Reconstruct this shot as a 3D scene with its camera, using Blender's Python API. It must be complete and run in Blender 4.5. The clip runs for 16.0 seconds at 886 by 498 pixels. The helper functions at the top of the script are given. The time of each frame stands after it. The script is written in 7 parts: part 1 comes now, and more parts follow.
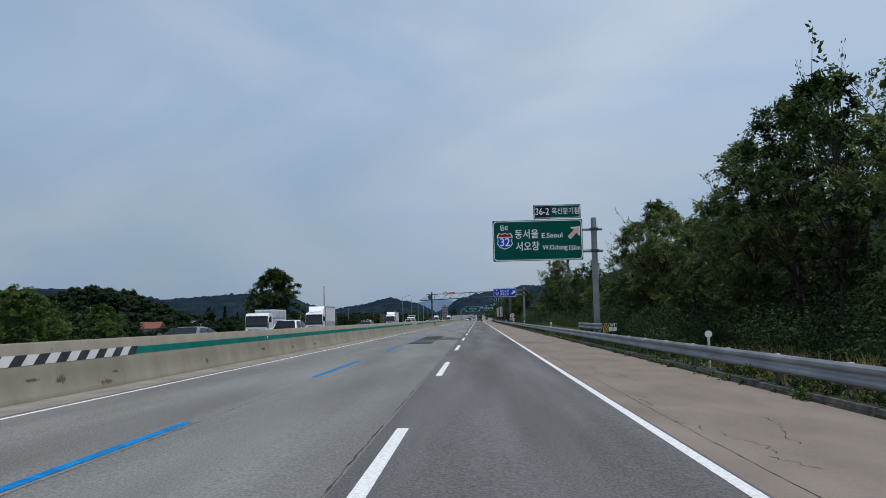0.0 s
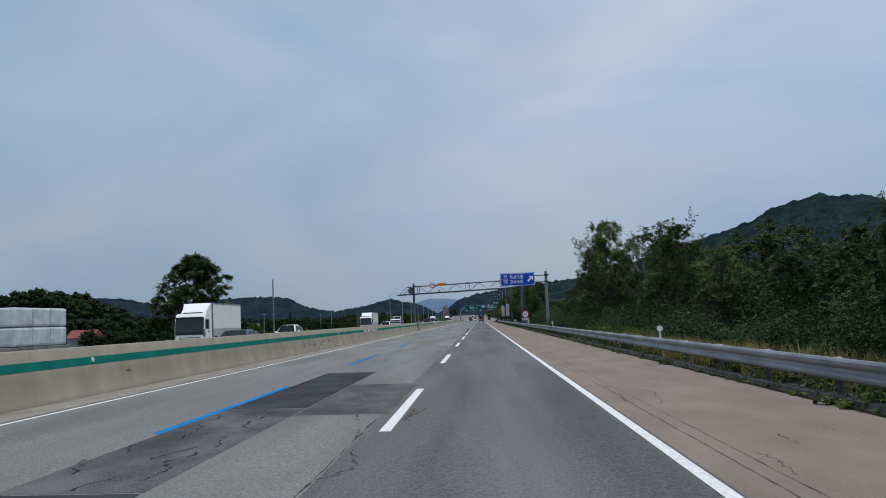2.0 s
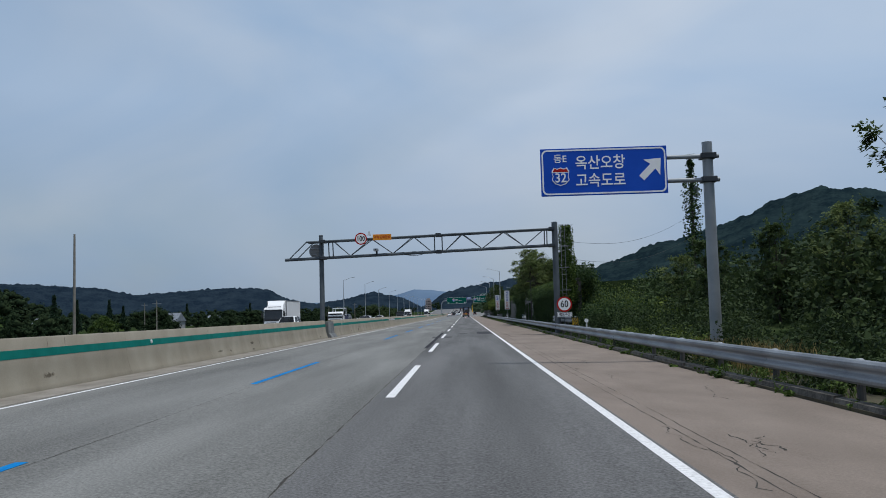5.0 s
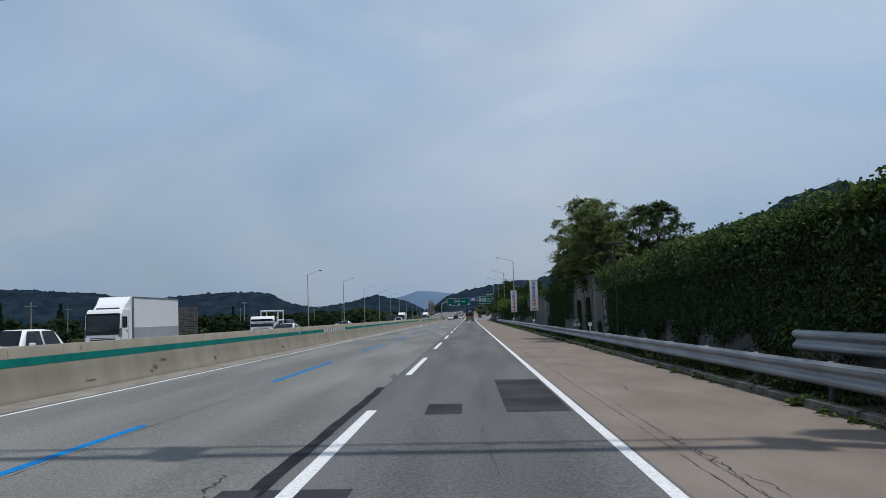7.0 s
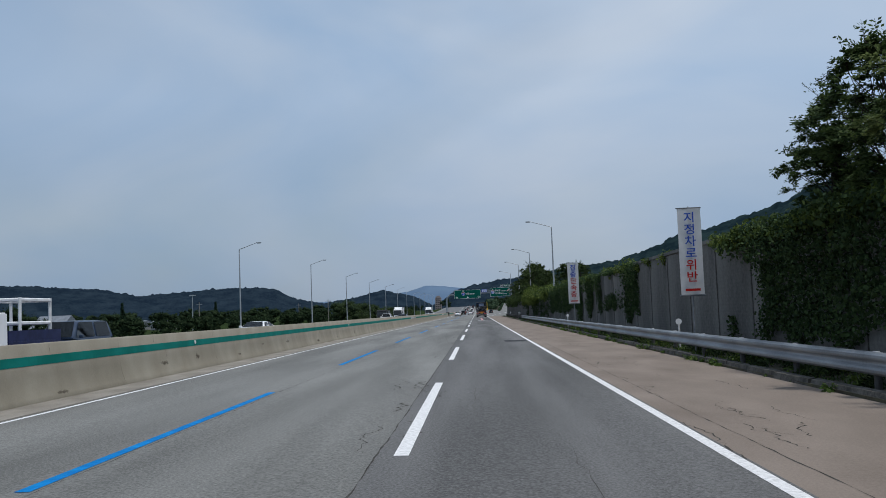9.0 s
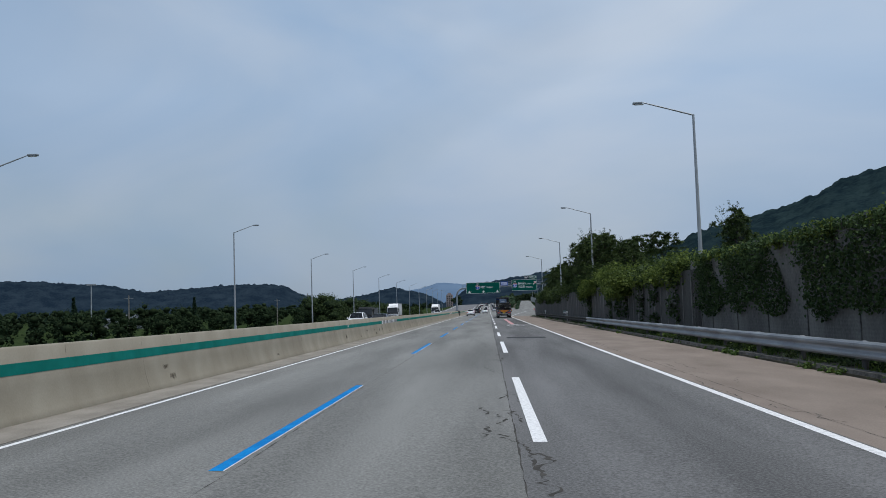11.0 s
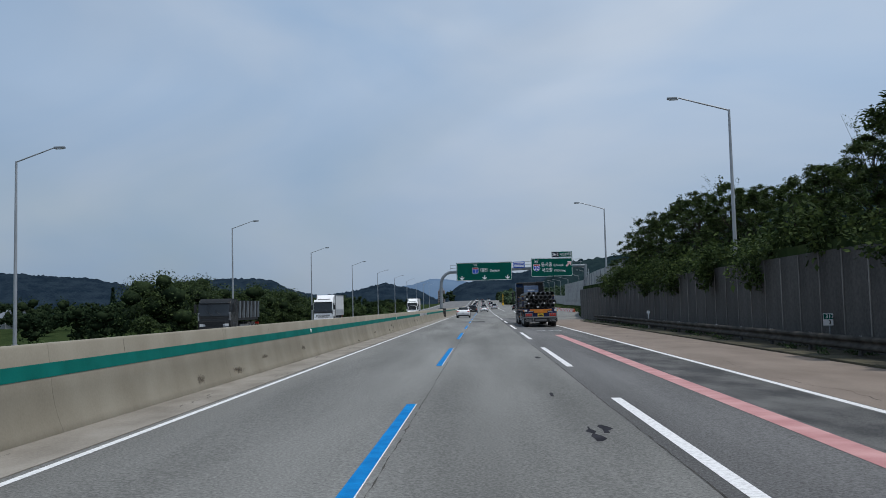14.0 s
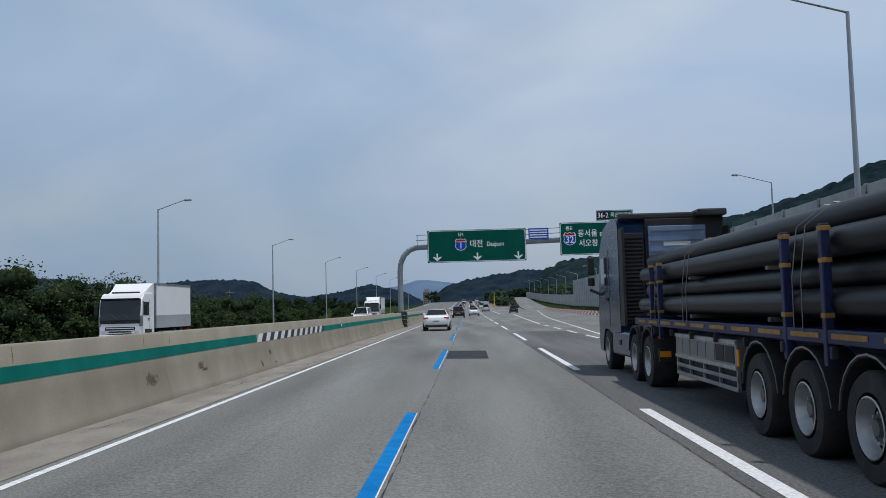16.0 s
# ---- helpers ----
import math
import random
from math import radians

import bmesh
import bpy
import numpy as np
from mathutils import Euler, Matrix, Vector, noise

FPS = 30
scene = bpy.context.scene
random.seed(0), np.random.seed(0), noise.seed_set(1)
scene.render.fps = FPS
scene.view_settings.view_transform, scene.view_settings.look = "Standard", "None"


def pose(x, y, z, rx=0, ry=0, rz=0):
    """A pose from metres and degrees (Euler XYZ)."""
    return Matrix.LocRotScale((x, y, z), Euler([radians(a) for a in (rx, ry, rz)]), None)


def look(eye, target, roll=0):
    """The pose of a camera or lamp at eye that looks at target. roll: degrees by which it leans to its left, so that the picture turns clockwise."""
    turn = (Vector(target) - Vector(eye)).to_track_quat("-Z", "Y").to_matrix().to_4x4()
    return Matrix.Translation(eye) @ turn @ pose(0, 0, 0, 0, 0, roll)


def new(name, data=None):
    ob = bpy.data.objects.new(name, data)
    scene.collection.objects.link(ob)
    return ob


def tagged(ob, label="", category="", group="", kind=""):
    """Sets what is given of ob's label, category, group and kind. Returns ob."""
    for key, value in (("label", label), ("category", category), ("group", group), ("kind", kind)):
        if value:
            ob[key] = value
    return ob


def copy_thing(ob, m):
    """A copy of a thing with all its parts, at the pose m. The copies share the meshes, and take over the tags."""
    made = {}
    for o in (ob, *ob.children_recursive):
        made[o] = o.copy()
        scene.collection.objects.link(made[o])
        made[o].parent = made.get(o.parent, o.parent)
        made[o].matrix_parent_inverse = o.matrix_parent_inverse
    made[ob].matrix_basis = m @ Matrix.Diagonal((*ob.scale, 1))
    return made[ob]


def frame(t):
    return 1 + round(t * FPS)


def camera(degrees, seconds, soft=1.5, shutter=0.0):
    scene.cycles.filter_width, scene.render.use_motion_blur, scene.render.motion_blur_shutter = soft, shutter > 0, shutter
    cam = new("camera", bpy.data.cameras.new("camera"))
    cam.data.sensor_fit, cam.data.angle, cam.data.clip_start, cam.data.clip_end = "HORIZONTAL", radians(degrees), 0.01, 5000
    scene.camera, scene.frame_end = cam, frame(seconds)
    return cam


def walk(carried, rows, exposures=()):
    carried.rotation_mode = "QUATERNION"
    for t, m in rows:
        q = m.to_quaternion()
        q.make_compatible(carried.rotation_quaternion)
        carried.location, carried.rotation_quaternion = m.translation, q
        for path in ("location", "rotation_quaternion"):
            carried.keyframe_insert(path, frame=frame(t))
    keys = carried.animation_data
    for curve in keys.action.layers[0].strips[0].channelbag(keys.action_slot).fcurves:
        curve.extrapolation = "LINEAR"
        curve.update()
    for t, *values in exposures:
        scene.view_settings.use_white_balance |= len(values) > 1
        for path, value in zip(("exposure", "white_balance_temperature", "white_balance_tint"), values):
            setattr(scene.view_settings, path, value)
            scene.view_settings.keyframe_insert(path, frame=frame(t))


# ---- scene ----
cam = camera(54.0, 16.0, soft=0.9)

PATH = [
    (0, (1.178, 1.339, 1.649), (1.102, 3.332, 1.809), -1.3),
    (0.5, (1.123, 14.22, 1.696), (1.049, 16.213, 1.855), -1.3),
    (1, (1.223, 27.127, 1.655), (1.15, 29.119, 1.817), -1.5),
    (1.5, (1.289, 40.051, 1.594), (1.219, 42.043, 1.759), -2.0),
    (2, (1.51, 53.456, 1.648), (1.432, 55.448, 1.81), -2.3),
    (2.5, (1.585, 66.136, 1.678), (1.52, 68.129, 1.834), -2.5),
    (3, (1.592, 78.45, 1.685), (1.535, 80.443, 1.84), -2.5),
    (3.5, (1.631, 91.336, 1.639), (1.576, 93.33, 1.796), -2.2),
    (4, (1.666, 103.842, 1.629), (1.611, 105.835, 1.785), -2.0),
    (4.2, (1.561, 108.43, 1.622), (1.51, 110.423, 1.776), -1.9),
    (4.5, (1.481, 115.361, 1.618), (1.434, 117.354, 1.77), -1.8),
    (5, (1.507, 127.125, 1.625), (1.462, 129.12, 1.772), -1.6),
    (5.5, (1.643, 139.328, 1.64), (1.596, 141.322, 1.783), -1.5),
    (6, (1.8, 152.139, 1.658), (1.749, 154.133, 1.8), -1.5),
    (6.3, (1.863, 160.2, 1.665), (1.81, 162.194, 1.808), -1.7),
    (6.5, (1.881, 165.75, 1.666), (1.828, 167.744, 1.811), -1.9),
    (7, (1.846, 178.547, 1.689), (1.792, 180.54, 1.843), -2.0),
    (7.5, (1.704, 192.01, 1.726), (1.649, 194.004, 1.877), -1.5),
    (8, (1.568, 205.788, 1.732), (1.51, 207.782, 1.877), -1.7),
    (8.5, (1.366, 219.934, 1.736), (1.302, 221.928, 1.877), -1.9),
    (9, (0.961, 233.942, 1.674), (0.889, 235.936, 1.818), -2.2),
    (9.5, (0.44, 248.009, 1.703), (0.356, 250.002, 1.837), -2.2),
    (9.7, (0.307, 253.821, 1.724), (0.217, 255.815, 1.858), -2.1),
    (10, (0.104, 262.707, 1.736), (0.008, 264.7, 1.87), -1.9),
    (10.5, (-0.24, 277.84, 1.727), (-0.34, 279.832, 1.864), -1.8),
    (11, (-0.591, 293.121, 1.707), (-0.691, 295.113, 1.847), -1.9),
    (11.5, (-0.946, 308.296, 1.684), (-1.044, 310.288, 1.828), -2.0),
    (11.8, (-1.16, 317.228, 1.67), (-1.258, 319.221, 1.813), -2.1),
    (12, (-1.304, 323.08, 1.658), (-1.402, 325.073, 1.8), -2.2),
    (12.5, (-1.708, 337.902, 1.666), (-1.805, 339.895, 1.808), -2.0),
    (13, (-2.095, 352.123, 1.692), (-2.19, 354.116, 1.831), -1.6),
    (13.5, (-2.319, 365.961, 1.716), (-2.406, 367.955, 1.854), -1.3),
    (14, (-2.348, 380.348, 1.71), (-2.434, 382.342, 1.842), -1.4),
    (14.5, (-2.42, 394.529, 1.692), (-2.503, 396.523, 1.823), -1.6),
    (15, (-2.491, 409.524, 1.717), (-2.569, 411.519, 1.844), -1.6),
    (15.5, (-2.535, 424.841, 1.705), (-2.608, 426.835, 1.836), -1.7),
    (16, (-2.677, 440.276, 1.648), (-2.733, 442.271, 1.783), -1.5),
]
walk(cam, [(t, look(eye, target, roll)) for t, eye, target, roll in PATH])

# ---- light ----
world = bpy.data.worlds.new("sky")
scene.world = world
world.use_nodes = True
wn, wl = world.node_tree.nodes, world.node_tree.links
wn.clear()
w_out = wn.new("ShaderNodeOutputWorld")
w_mix = wn.new("ShaderNodeMixShader")
w_sky = wn.new("ShaderNodeTexSky")
w_sky.sky_type, w_sky.sun_disc = "NISHITA", False
w_sky.sun_elevation, w_sky.sun_rotation = radians(72), radians(116)
w_sky.air_density, w_sky.dust_density = 1.2, 0.8
w_b1 = wn.new("ShaderNodeBackground")
w_b1.inputs["Strength"].default_value = 0.085
w_b2 = wn.new("ShaderNodeBackground")
w_n2 = wn.new("ShaderNodeTexNoise")
w_n2.inputs["Scale"].default_value, w_n2.inputs["Detail"].default_value = 2.4, 5
w_n2.inputs["Roughness"].default_value, w_n2.inputs["Distortion"].default_value = 0.45, 0.5
w_c = wn.new("ShaderNodeValToRGB")
w_c.color_ramp.elements[0].position, w_c.color_ramp.elements[0].color = 0.33, (0.318, 0.45, 0.64, 1)
w_c.color_ramp.elements[1].position, w_c.color_ramp.elements[1].color = 0.66, (0.478, 0.562, 0.682, 1)
w_b2.inputs["Strength"].default_value = 1.0
w_tc = wn.new("ShaderNodeTexCoord")
w_map = wn.new("ShaderNodeMapping")
w_map.inputs["Scale"].default_value = (1.0, 1.0, 2.2)
w_map.inputs["Rotation"].default_value = (0.12, 0.35, 0.6)
w_n1 = wn.new("ShaderNodeTexNoise")
w_n1.inputs["Scale"].default_value, w_n1.inputs["Detail"].default_value = 1.5, 4
w_n1.inputs["Roughness"].default_value, w_n1.inputs["Distortion"].default_value = 0.5, 0.6
w_r = wn.new("ShaderNodeValToRGB")
w_r.color_ramp.elements[0].position, w_r.color_ramp.elements[0].color = 0.34, (0.68, 0.68, 0.68, 1)
w_r.color_ramp.elements[1].position, w_r.color_ramp.elements[1].color = 0.6, (1.0, 1.0, 1.0, 1)
w_sep, w_low = wn.new("ShaderNodeSeparateXYZ"), wn.new("ShaderNodeMapRange")
w_low.inputs["From Min"].default_value, w_low.inputs["From Max"].default_value = 0.0, 0.24
w_low.inputs["To Min"].default_value, w_low.inputs["To Max"].default_value = 0.79, 1.035
w_dim = wn.new("ShaderNodeMath")
w_dim.operation = "MULTIPLY"
w_dim.inputs[1].default_value = 0.085
wl.new(w_tc.outputs["Generated"], w_sep.inputs["Vector"])
wl.new(w_sep.outputs["Z"], w_low.inputs["Value"])
w_side, w_both = wn.new("ShaderNodeMapRange"), wn.new("ShaderNodeMath")
w_side.inputs["From Min"].default_value, w_side.inputs["From Max"].default_value = -0.5, 0.2
w_side.inputs["To Min"].default_value, w_side.inputs["To Max"].default_value = 0.93, 1.01
w_both.operation = "MULTIPLY"
wl.new(w_sep.outputs["X"], w_side.inputs["Value"])
wl.new(w_low.outputs["Result"], w_both.inputs[0])
wl.new(w_side.outputs["Result"], w_both.inputs[1])
wl.new(w_both.outputs[0], w_dim.inputs[0])
wl.new(w_dim.outputs[0], w_b1.inputs["Strength"])
wl.new(w_both.outputs[0], w_b2.inputs["Strength"])
wl.new(w_tc.outputs["Generated"], w_map.inputs["Vector"])
wl.new(w_map.outputs["Vector"], w_n1.inputs["Vector"])
wl.new(w_map.outputs["Vector"], w_n2.inputs["Vector"])
wl.new(w_n2.outputs["Fac"], w_c.inputs["Fac"])
wl.new(w_c.outputs["Color"], w_b2.inputs["Color"])
wl.new(w_n1.outputs["Fac"], w_r.inputs["Fac"])
wl.new(w_sky.outputs["Color"], w_b1.inputs["Color"])
wl.new(w_r.outputs["Color"], w_mix.inputs["Fac"])
wl.new(w_b1.outputs["Background"], w_mix.inputs[1])
wl.new(w_b2.outputs["Background"], w_mix.inputs[2])
wl.new(w_mix.outputs["Shader"], w_out.inputs["Surface"])

sun = new("sun", bpy.data.lights.new("sun", "SUN"))
sun.data.energy, sun.data.angle, sun.data.color = 2.38, radians(2.0), (1.0, 0.97, 0.93)
sun.matrix_world = look((0, 0, 0), (-0.27, 0.13, -0.95))


# ---- materials ----
def rgb(c):
    return (c, c, c, 1) if isinstance(c, (int, float)) else (*c, 1)


def mat(name, a, b=None, scale=4.0, rough=0.7, metal=0.0, bump=0.0, fine=60.0, grain=0.35, stretch=(1, 1, 1), vary=0.0, spec=0.4, low=0.35, high=0.68):
    """A surface of two tones laid over each other at two scales, with relief; vary: how far pieces differ among themselves."""
    m = bpy.data.materials.new(name)
    m.use_nodes = True
    n, l = m.node_tree.nodes, m.node_tree.links
    p = n["Principled BSDF"]
    p.inputs["Roughness"].default_value, p.inputs["Metallic"].default_value = rough, metal
    p.inputs["Specular IOR Level"].default_value = spec
    if b is None:
        p.inputs["Base Color"].default_value = rgb(a)
        return m
    tc, mp = n.new("ShaderNodeTexCoord"), n.new("ShaderNodeMapping")
    mp.inputs["Scale"].default_value = stretch
    l.new(tc.outputs["Object"], mp.inputs["Vector"])
    big, small = n.new("ShaderNodeTexNoise"), n.new("ShaderNodeTexNoise")
    big.inputs["Scale"].default_value, big.inputs["Detail"].default_value = scale, 6
    small.inputs["Scale"].default_value, small.inputs["Detail"].default_value, small.inputs["Roughness"].default_value = fine, 5, 0.66
    l.new(mp.outputs["Vector"], big.inputs["Vector"])
    l.new(tc.outputs["Object"], small.inputs["Vector"])
    add = n.new("ShaderNodeMath")
    add.operation = "MULTIPLY_ADD"
    add.inputs[1].default_value = grain
    l.new(small.outputs["Fac"], add.inputs[0])
    sub = n.new("ShaderNodeMath")
    sub.operation = "ADD"
    sub.inputs[1].default_value = -grain / 2
    l.new(big.outputs["Fac"], sub.inputs[0])
    l.new(sub.outputs[0], add.inputs[2])
    ramp = n.new("ShaderNodeValToRGB")
    ramp.color_ramp.elements[0].position, ramp.color_ramp.elements[0].color = low, rgb(a)
    ramp.color_ramp.elements[1].position, ramp.color_ramp.elements[1].color = high, rgb(b)
    l.new(add.outputs[0], ramp.inputs["Fac"])
    col = ramp.outputs["Color"]
    if vary:
        info, hsv = n.new("ShaderNodeObjectInfo"), n.new("ShaderNodeHueSaturation")
        rng = n.new("ShaderNodeMapRange")
        rng.inputs["To Min"].default_value, rng.inputs["To Max"].default_value = 1 - vary, 1 + vary
        l.new(info.outputs["Random"], rng.inputs["Value"])
        l.new(rng.outputs["Result"], hsv.inputs["Value"])
        l.new(col, hsv.inputs["Color"])
        col = hsv.outputs["Color"]
    l.new(col, p.inputs["Base Color"])
    if bump:
        bp = n.new("ShaderNodeBump")
        bp.inputs["Strength"].default_value, bp.inputs["Distance"].default_value = bump, 0.02
        l.new(add.outputs[0], bp.inputs["Height"])
        l.new(bp.outputs["Normal"], p.inputs["Normal"])
    return m


def leaf_mat(name, a, b, rough=0.7, through_light=0.25, spec=0.12):
    """Leaves, each of its own tone, with some light passing through the blade."""
    m = bpy.data.materials.new(name)
    m.use_nodes = True
    n, l = m.node_tree.nodes, m.node_tree.links
    p = n["Principled BSDF"]
    p.inputs["Roughness"].default_value = rough
    p.inputs["Specular IOR Level"].default_value = spec
    geo, ramp = n.new("ShaderNodeNewGeometry"), n.new("ShaderNodeValToRGB")
    ramp.color_ramp.elements[0].color, ramp.color_ramp.elements[1].color = rgb(a), rgb(b)
    tc, noi, mx = n.new("ShaderNodeTexCoord"), n.new("ShaderNodeTexNoise"), n.new("ShaderNodeMath")
    noi.inputs["Scale"].default_value = 0.6
    l.new(tc.outputs["Object"], noi.inputs["Vector"])
    mx.operation = "MULTIPLY"
    l.new(geo.outputs["Random Per Island"], mx.inputs[0])
    l.new(noi.outputs["Fac"], mx.inputs[1])
    ml = n.new("ShaderNodeMath")
    ml.operation = "MULTIPLY"
    ml.inputs[1].default_value = 1.9
    l.new(mx.outputs[0], ml.inputs[0])
    l.new(ml.outputs[0], ramp.inputs["Fac"])
    l.new(ramp.outputs["Color"], p.inputs["Base Color"])
    tr, mix = n.new("ShaderNodeBsdfTranslucent"), n.new("ShaderNodeMixShader")
    l.new(ramp.outputs["Color"], tr.inputs["Color"])
    mix.inputs["Fac"].default_value = through_light
    l.new(p.outputs["BSDF"], mix.inputs[1])
    l.new(tr.outputs["BSDF"], mix.inputs[2])
    l.new(mix.outputs["Shader"], n["Material Output"].inputs["Surface"])
    return m


M = {}
M["asphalt"] = mat("worn_asphalt", (0.101, 0.101, 0.095), (0.25, 0.25, 0.237), 0.5, 0.9, bump=0.5, fine=30, grain=1.75, stretch=(1.2, 0.12, 1), spec=0.3, low=0.2, high=0.82)
M["asphalt_dark"] = mat("newer_asphalt", 0.075, 0.19, 0.5, 0.9, bump=0.5, fine=30, grain=1.75, stretch=(1.5, 0.1, 1), spec=0.12, low=0.22, high=0.8)
M["asphalt_far"] = mat("opposite_asphalt", 0.13, 0.18, 0.3, 0.85, bump=0.2, fine=30, stretch=(1.5, 0.15, 1), spec=0.1)
M["patch"] = mat("patch_asphalt", (0.028, 0.029, 0.034), (0.062, 0.063, 0.07), 0.6, 0.9, bump=0.5, fine=50, grain=0.9, spec=0.08)
M["patch_worn"] = mat("worn_patch_asphalt", (0.055, 0.056, 0.058), (0.145, 0.145, 0.142), 1.1, 0.9, bump=0.5, fine=40, grain=1.1, stretch=(1, 0.5, 1), spec=0.08)
M["sealant"] = mat("crack_sealant", (0.016, 0.016, 0.02), (0.038, 0.038, 0.046), 2.0, 0.85, bump=0.2, spec=0.06)
M["crack"] = mat("dusty_crack", (0.045, 0.043, 0.04), (0.085, 0.08, 0.074), 3.0, 0.9, spec=0.05)
M["shoulder"] = mat("reddish_shoulder", (0.15, 0.122, 0.102), (0.29, 0.243, 0.208), 0.8, 0.9, bump=0.5, fine=34, grain=0.9, stretch=(1.0, 0.4, 1), spec=0.1, low=0.08, high=0.92)
M["white_line"] = mat("white_line", 0.52, 0.78, 16.0, 0.7, bump=0.1, fine=70, grain=0.7, spec=0.1, low=0.25, high=0.6)
M["worn_line"] = mat("worn_white_paint", 0.3, 0.56, 9.0, 0.75, bump=0.1, fine=60, grain=0.9, spec=0.1, low=0.25, high=0.75)
M["blue_line"] = mat("blue_line", (0.0, 0.14, 0.40), (0.003, 0.215, 0.54), 4.0, 0.7, grain=0.6, spec=0.06)
M["pink_line"] = mat("pink_line", (0.42, 0.19, 0.19), (0.56, 0.31, 0.30), 1.6, 0.7)
M["concrete"] = mat("barrier_concrete", (0.225, 0.200, 0.153), (0.312, 0.285, 0.227), 1.3, 0.88, bump=0.2, fine=26, grain=0.5, stretch=(1, 0.8, 0.5), vary=0.04, low=0.2, high=0.72, spec=0.2)
M["stain"] = mat("concrete_stain", (0.085, 0.067, 0.05), (0.165, 0.138, 0.105), 9.0, 0.9, spec=0.1)
M["drip"] = mat("concrete_drip", (0.10, 0.083, 0.065), (0.18, 0.155, 0.125), 6.0, 0.9, spec=0.1)
stain_n, stain_l = M["stain"].node_tree.nodes, M["stain"].node_tree.links
st_c, st_g, st_m, st_v = stain_n.new("ShaderNodeTexCoord"), stain_n.new("ShaderNodeTexGradient"), stain_n.new("ShaderNodeMapping"), stain_n.new("ShaderNodeTexNoise")
st_g.gradient_type = "SPHERICAL"
st_m.inputs["Location"].default_value, st_m.inputs["Scale"].default_value = (-1, -1, -1), (2, 2, 2)
st_v.inputs["Scale"].default_value, st_v.inputs["Detail"].default_value, st_v.inputs["Roughness"].default_value = 9.0, 8, 0.7
st_p, st_r, st_x, st_t = stain_n.new("ShaderNodeMath"), stain_n.new("ShaderNodeValToRGB"), stain_n.new("ShaderNodeMixShader"), stain_n.new("ShaderNodeBsdfTransparent")
st_p.operation = "MULTIPLY_ADD"
st_p.inputs[1].default_value = 0.42
st_r.color_ramp.elements[0].position, st_r.color_ramp.elements[0].color = 0.58, (0, 0, 0, 1)
st_r.color_ramp.elements[1].position, st_r.color_ramp.elements[1].color = 0.8, (0.62, 0.62, 0.62, 1)
stain_l.new(st_c.outputs["Generated"], st_m.inputs["Vector"])
stain_l.new(st_m.outputs["Vector"], st_g.inputs["Vector"])
stain_l.new(st_c.outputs["Object"], st_v.inputs["Vector"])
stain_l.new(st_g.outputs["Fac"], st_p.inputs[0])
stain_l.new(st_v.outputs["Fac"], st_p.inputs[2])
stain_l.new(st_p.outputs[0], st_r.inputs["Fac"])
stain_l.new(st_r.outputs["Color"], st_x.inputs["Fac"])
stain_l.new(st_t.outputs["BSDF"], st_x.inputs[1])
stain_l.new(stain_n["Principled BSDF"].outputs["BSDF"], st_x.inputs[2])
stain_l.new(st_x.outputs["Shader"], stain_n["Material Output"].inputs["Surface"])
M["gutter"] = mat("gutter_concrete", (0.185, 0.167, 0.142), (0.30, 0.277, 0.243), 1.6, 0.9, bump=0.3, fine=30, grain=0.6, stretch=(1, 0.5, 1), spec=0.1, low=0.28, high=0.74)
M["kerb"] = mat("kerb_concrete", (0.04, 0.037, 0.032), (0.13, 0.12, 0.105), 2.6, 0.9, bump=0.8, fine=14, grain=0.7, vary=0.25)
M["wall"] = mat("wall_concrete", (0.06, 0.059, 0.056), (0.192, 0.188, 0.178), 0.6, 0.9, bump=0.25, fine=9, grain=0.5, stretch=(1, 1, 0.22), vary=0.12, low=0.32, high=0.74)
wall_n, wall_l = M["wall"].node_tree.nodes, M["wall"].node_tree.links
wall_c, wall_w, wall_b = wall_n.new("ShaderNodeTexCoord"), wall_n.new("ShaderNodeTexWave"), wall_n.new("ShaderNodeBump")
wall_w.bands_direction = "Z"
wall_w.inputs["Scale"].default_value, wall_w.inputs["Distortion"].default_value = 2.6, 0.4
wall_b.inputs["Strength"].default_value, wall_b.inputs["Distance"].default_value = 0.12, 0.02
wall_l.new(wall_c.outputs["Object"], wall_w.inputs["Vector"])
wall_l.new(wall_w.outputs["Fac"], wall_b.inputs["Height"])
wall_l.new(wall_n["Bump"].outputs["Normal"], wall_b.inputs["Normal"])
wall_l.new(wall_b.outputs["Normal"], wall_n["Principled BSDF"].inputs["Normal"])
# Wall concrete darkened, the shade on this face put into the colour.
M["wall_shaded"] = mat("weathered_wall_concrete", (0.035, 0.034, 0.033), (0.095, 0.093, 0.088), 0.5, 0.9, bump=0.3, fine=9, grain=0.5, stretch=(1, 1, 0.25), vary=0.14)
M["panel"] = mat("noise_panel", (0.25, 0.265, 0.265), (0.36, 0.375, 0.375), 1.0, 0.6, vary=0.06)
M["green_paint"] = mat("green_stripe_paint", (0.0, 0.135, 0.11), (0.003, 0.185, 0.155), 1.5, 0.75, spec=0.12)
M["white_paint"] = mat("white_paint", 0.62, 0.8, 2.0, 0.5)
M["black_paint"] = mat("black_paint", 0.02, 0.04, 2.0, 0.5)
M["galv"] = mat("galvanised_steel", (0.14, 0.153, 0.17), (0.28, 0.3, 0.322), 1.2, 0.5, 0.35, bump=0.06, fine=20, stretch=(1, 0.4, 2.5), vary=0.12)
M["steel_pole"] = mat("painted_steel", (0.20, 0.225, 0.245), (0.29, 0.315, 0.335), 1.0, 0.5, 0.3, bump=0.05)
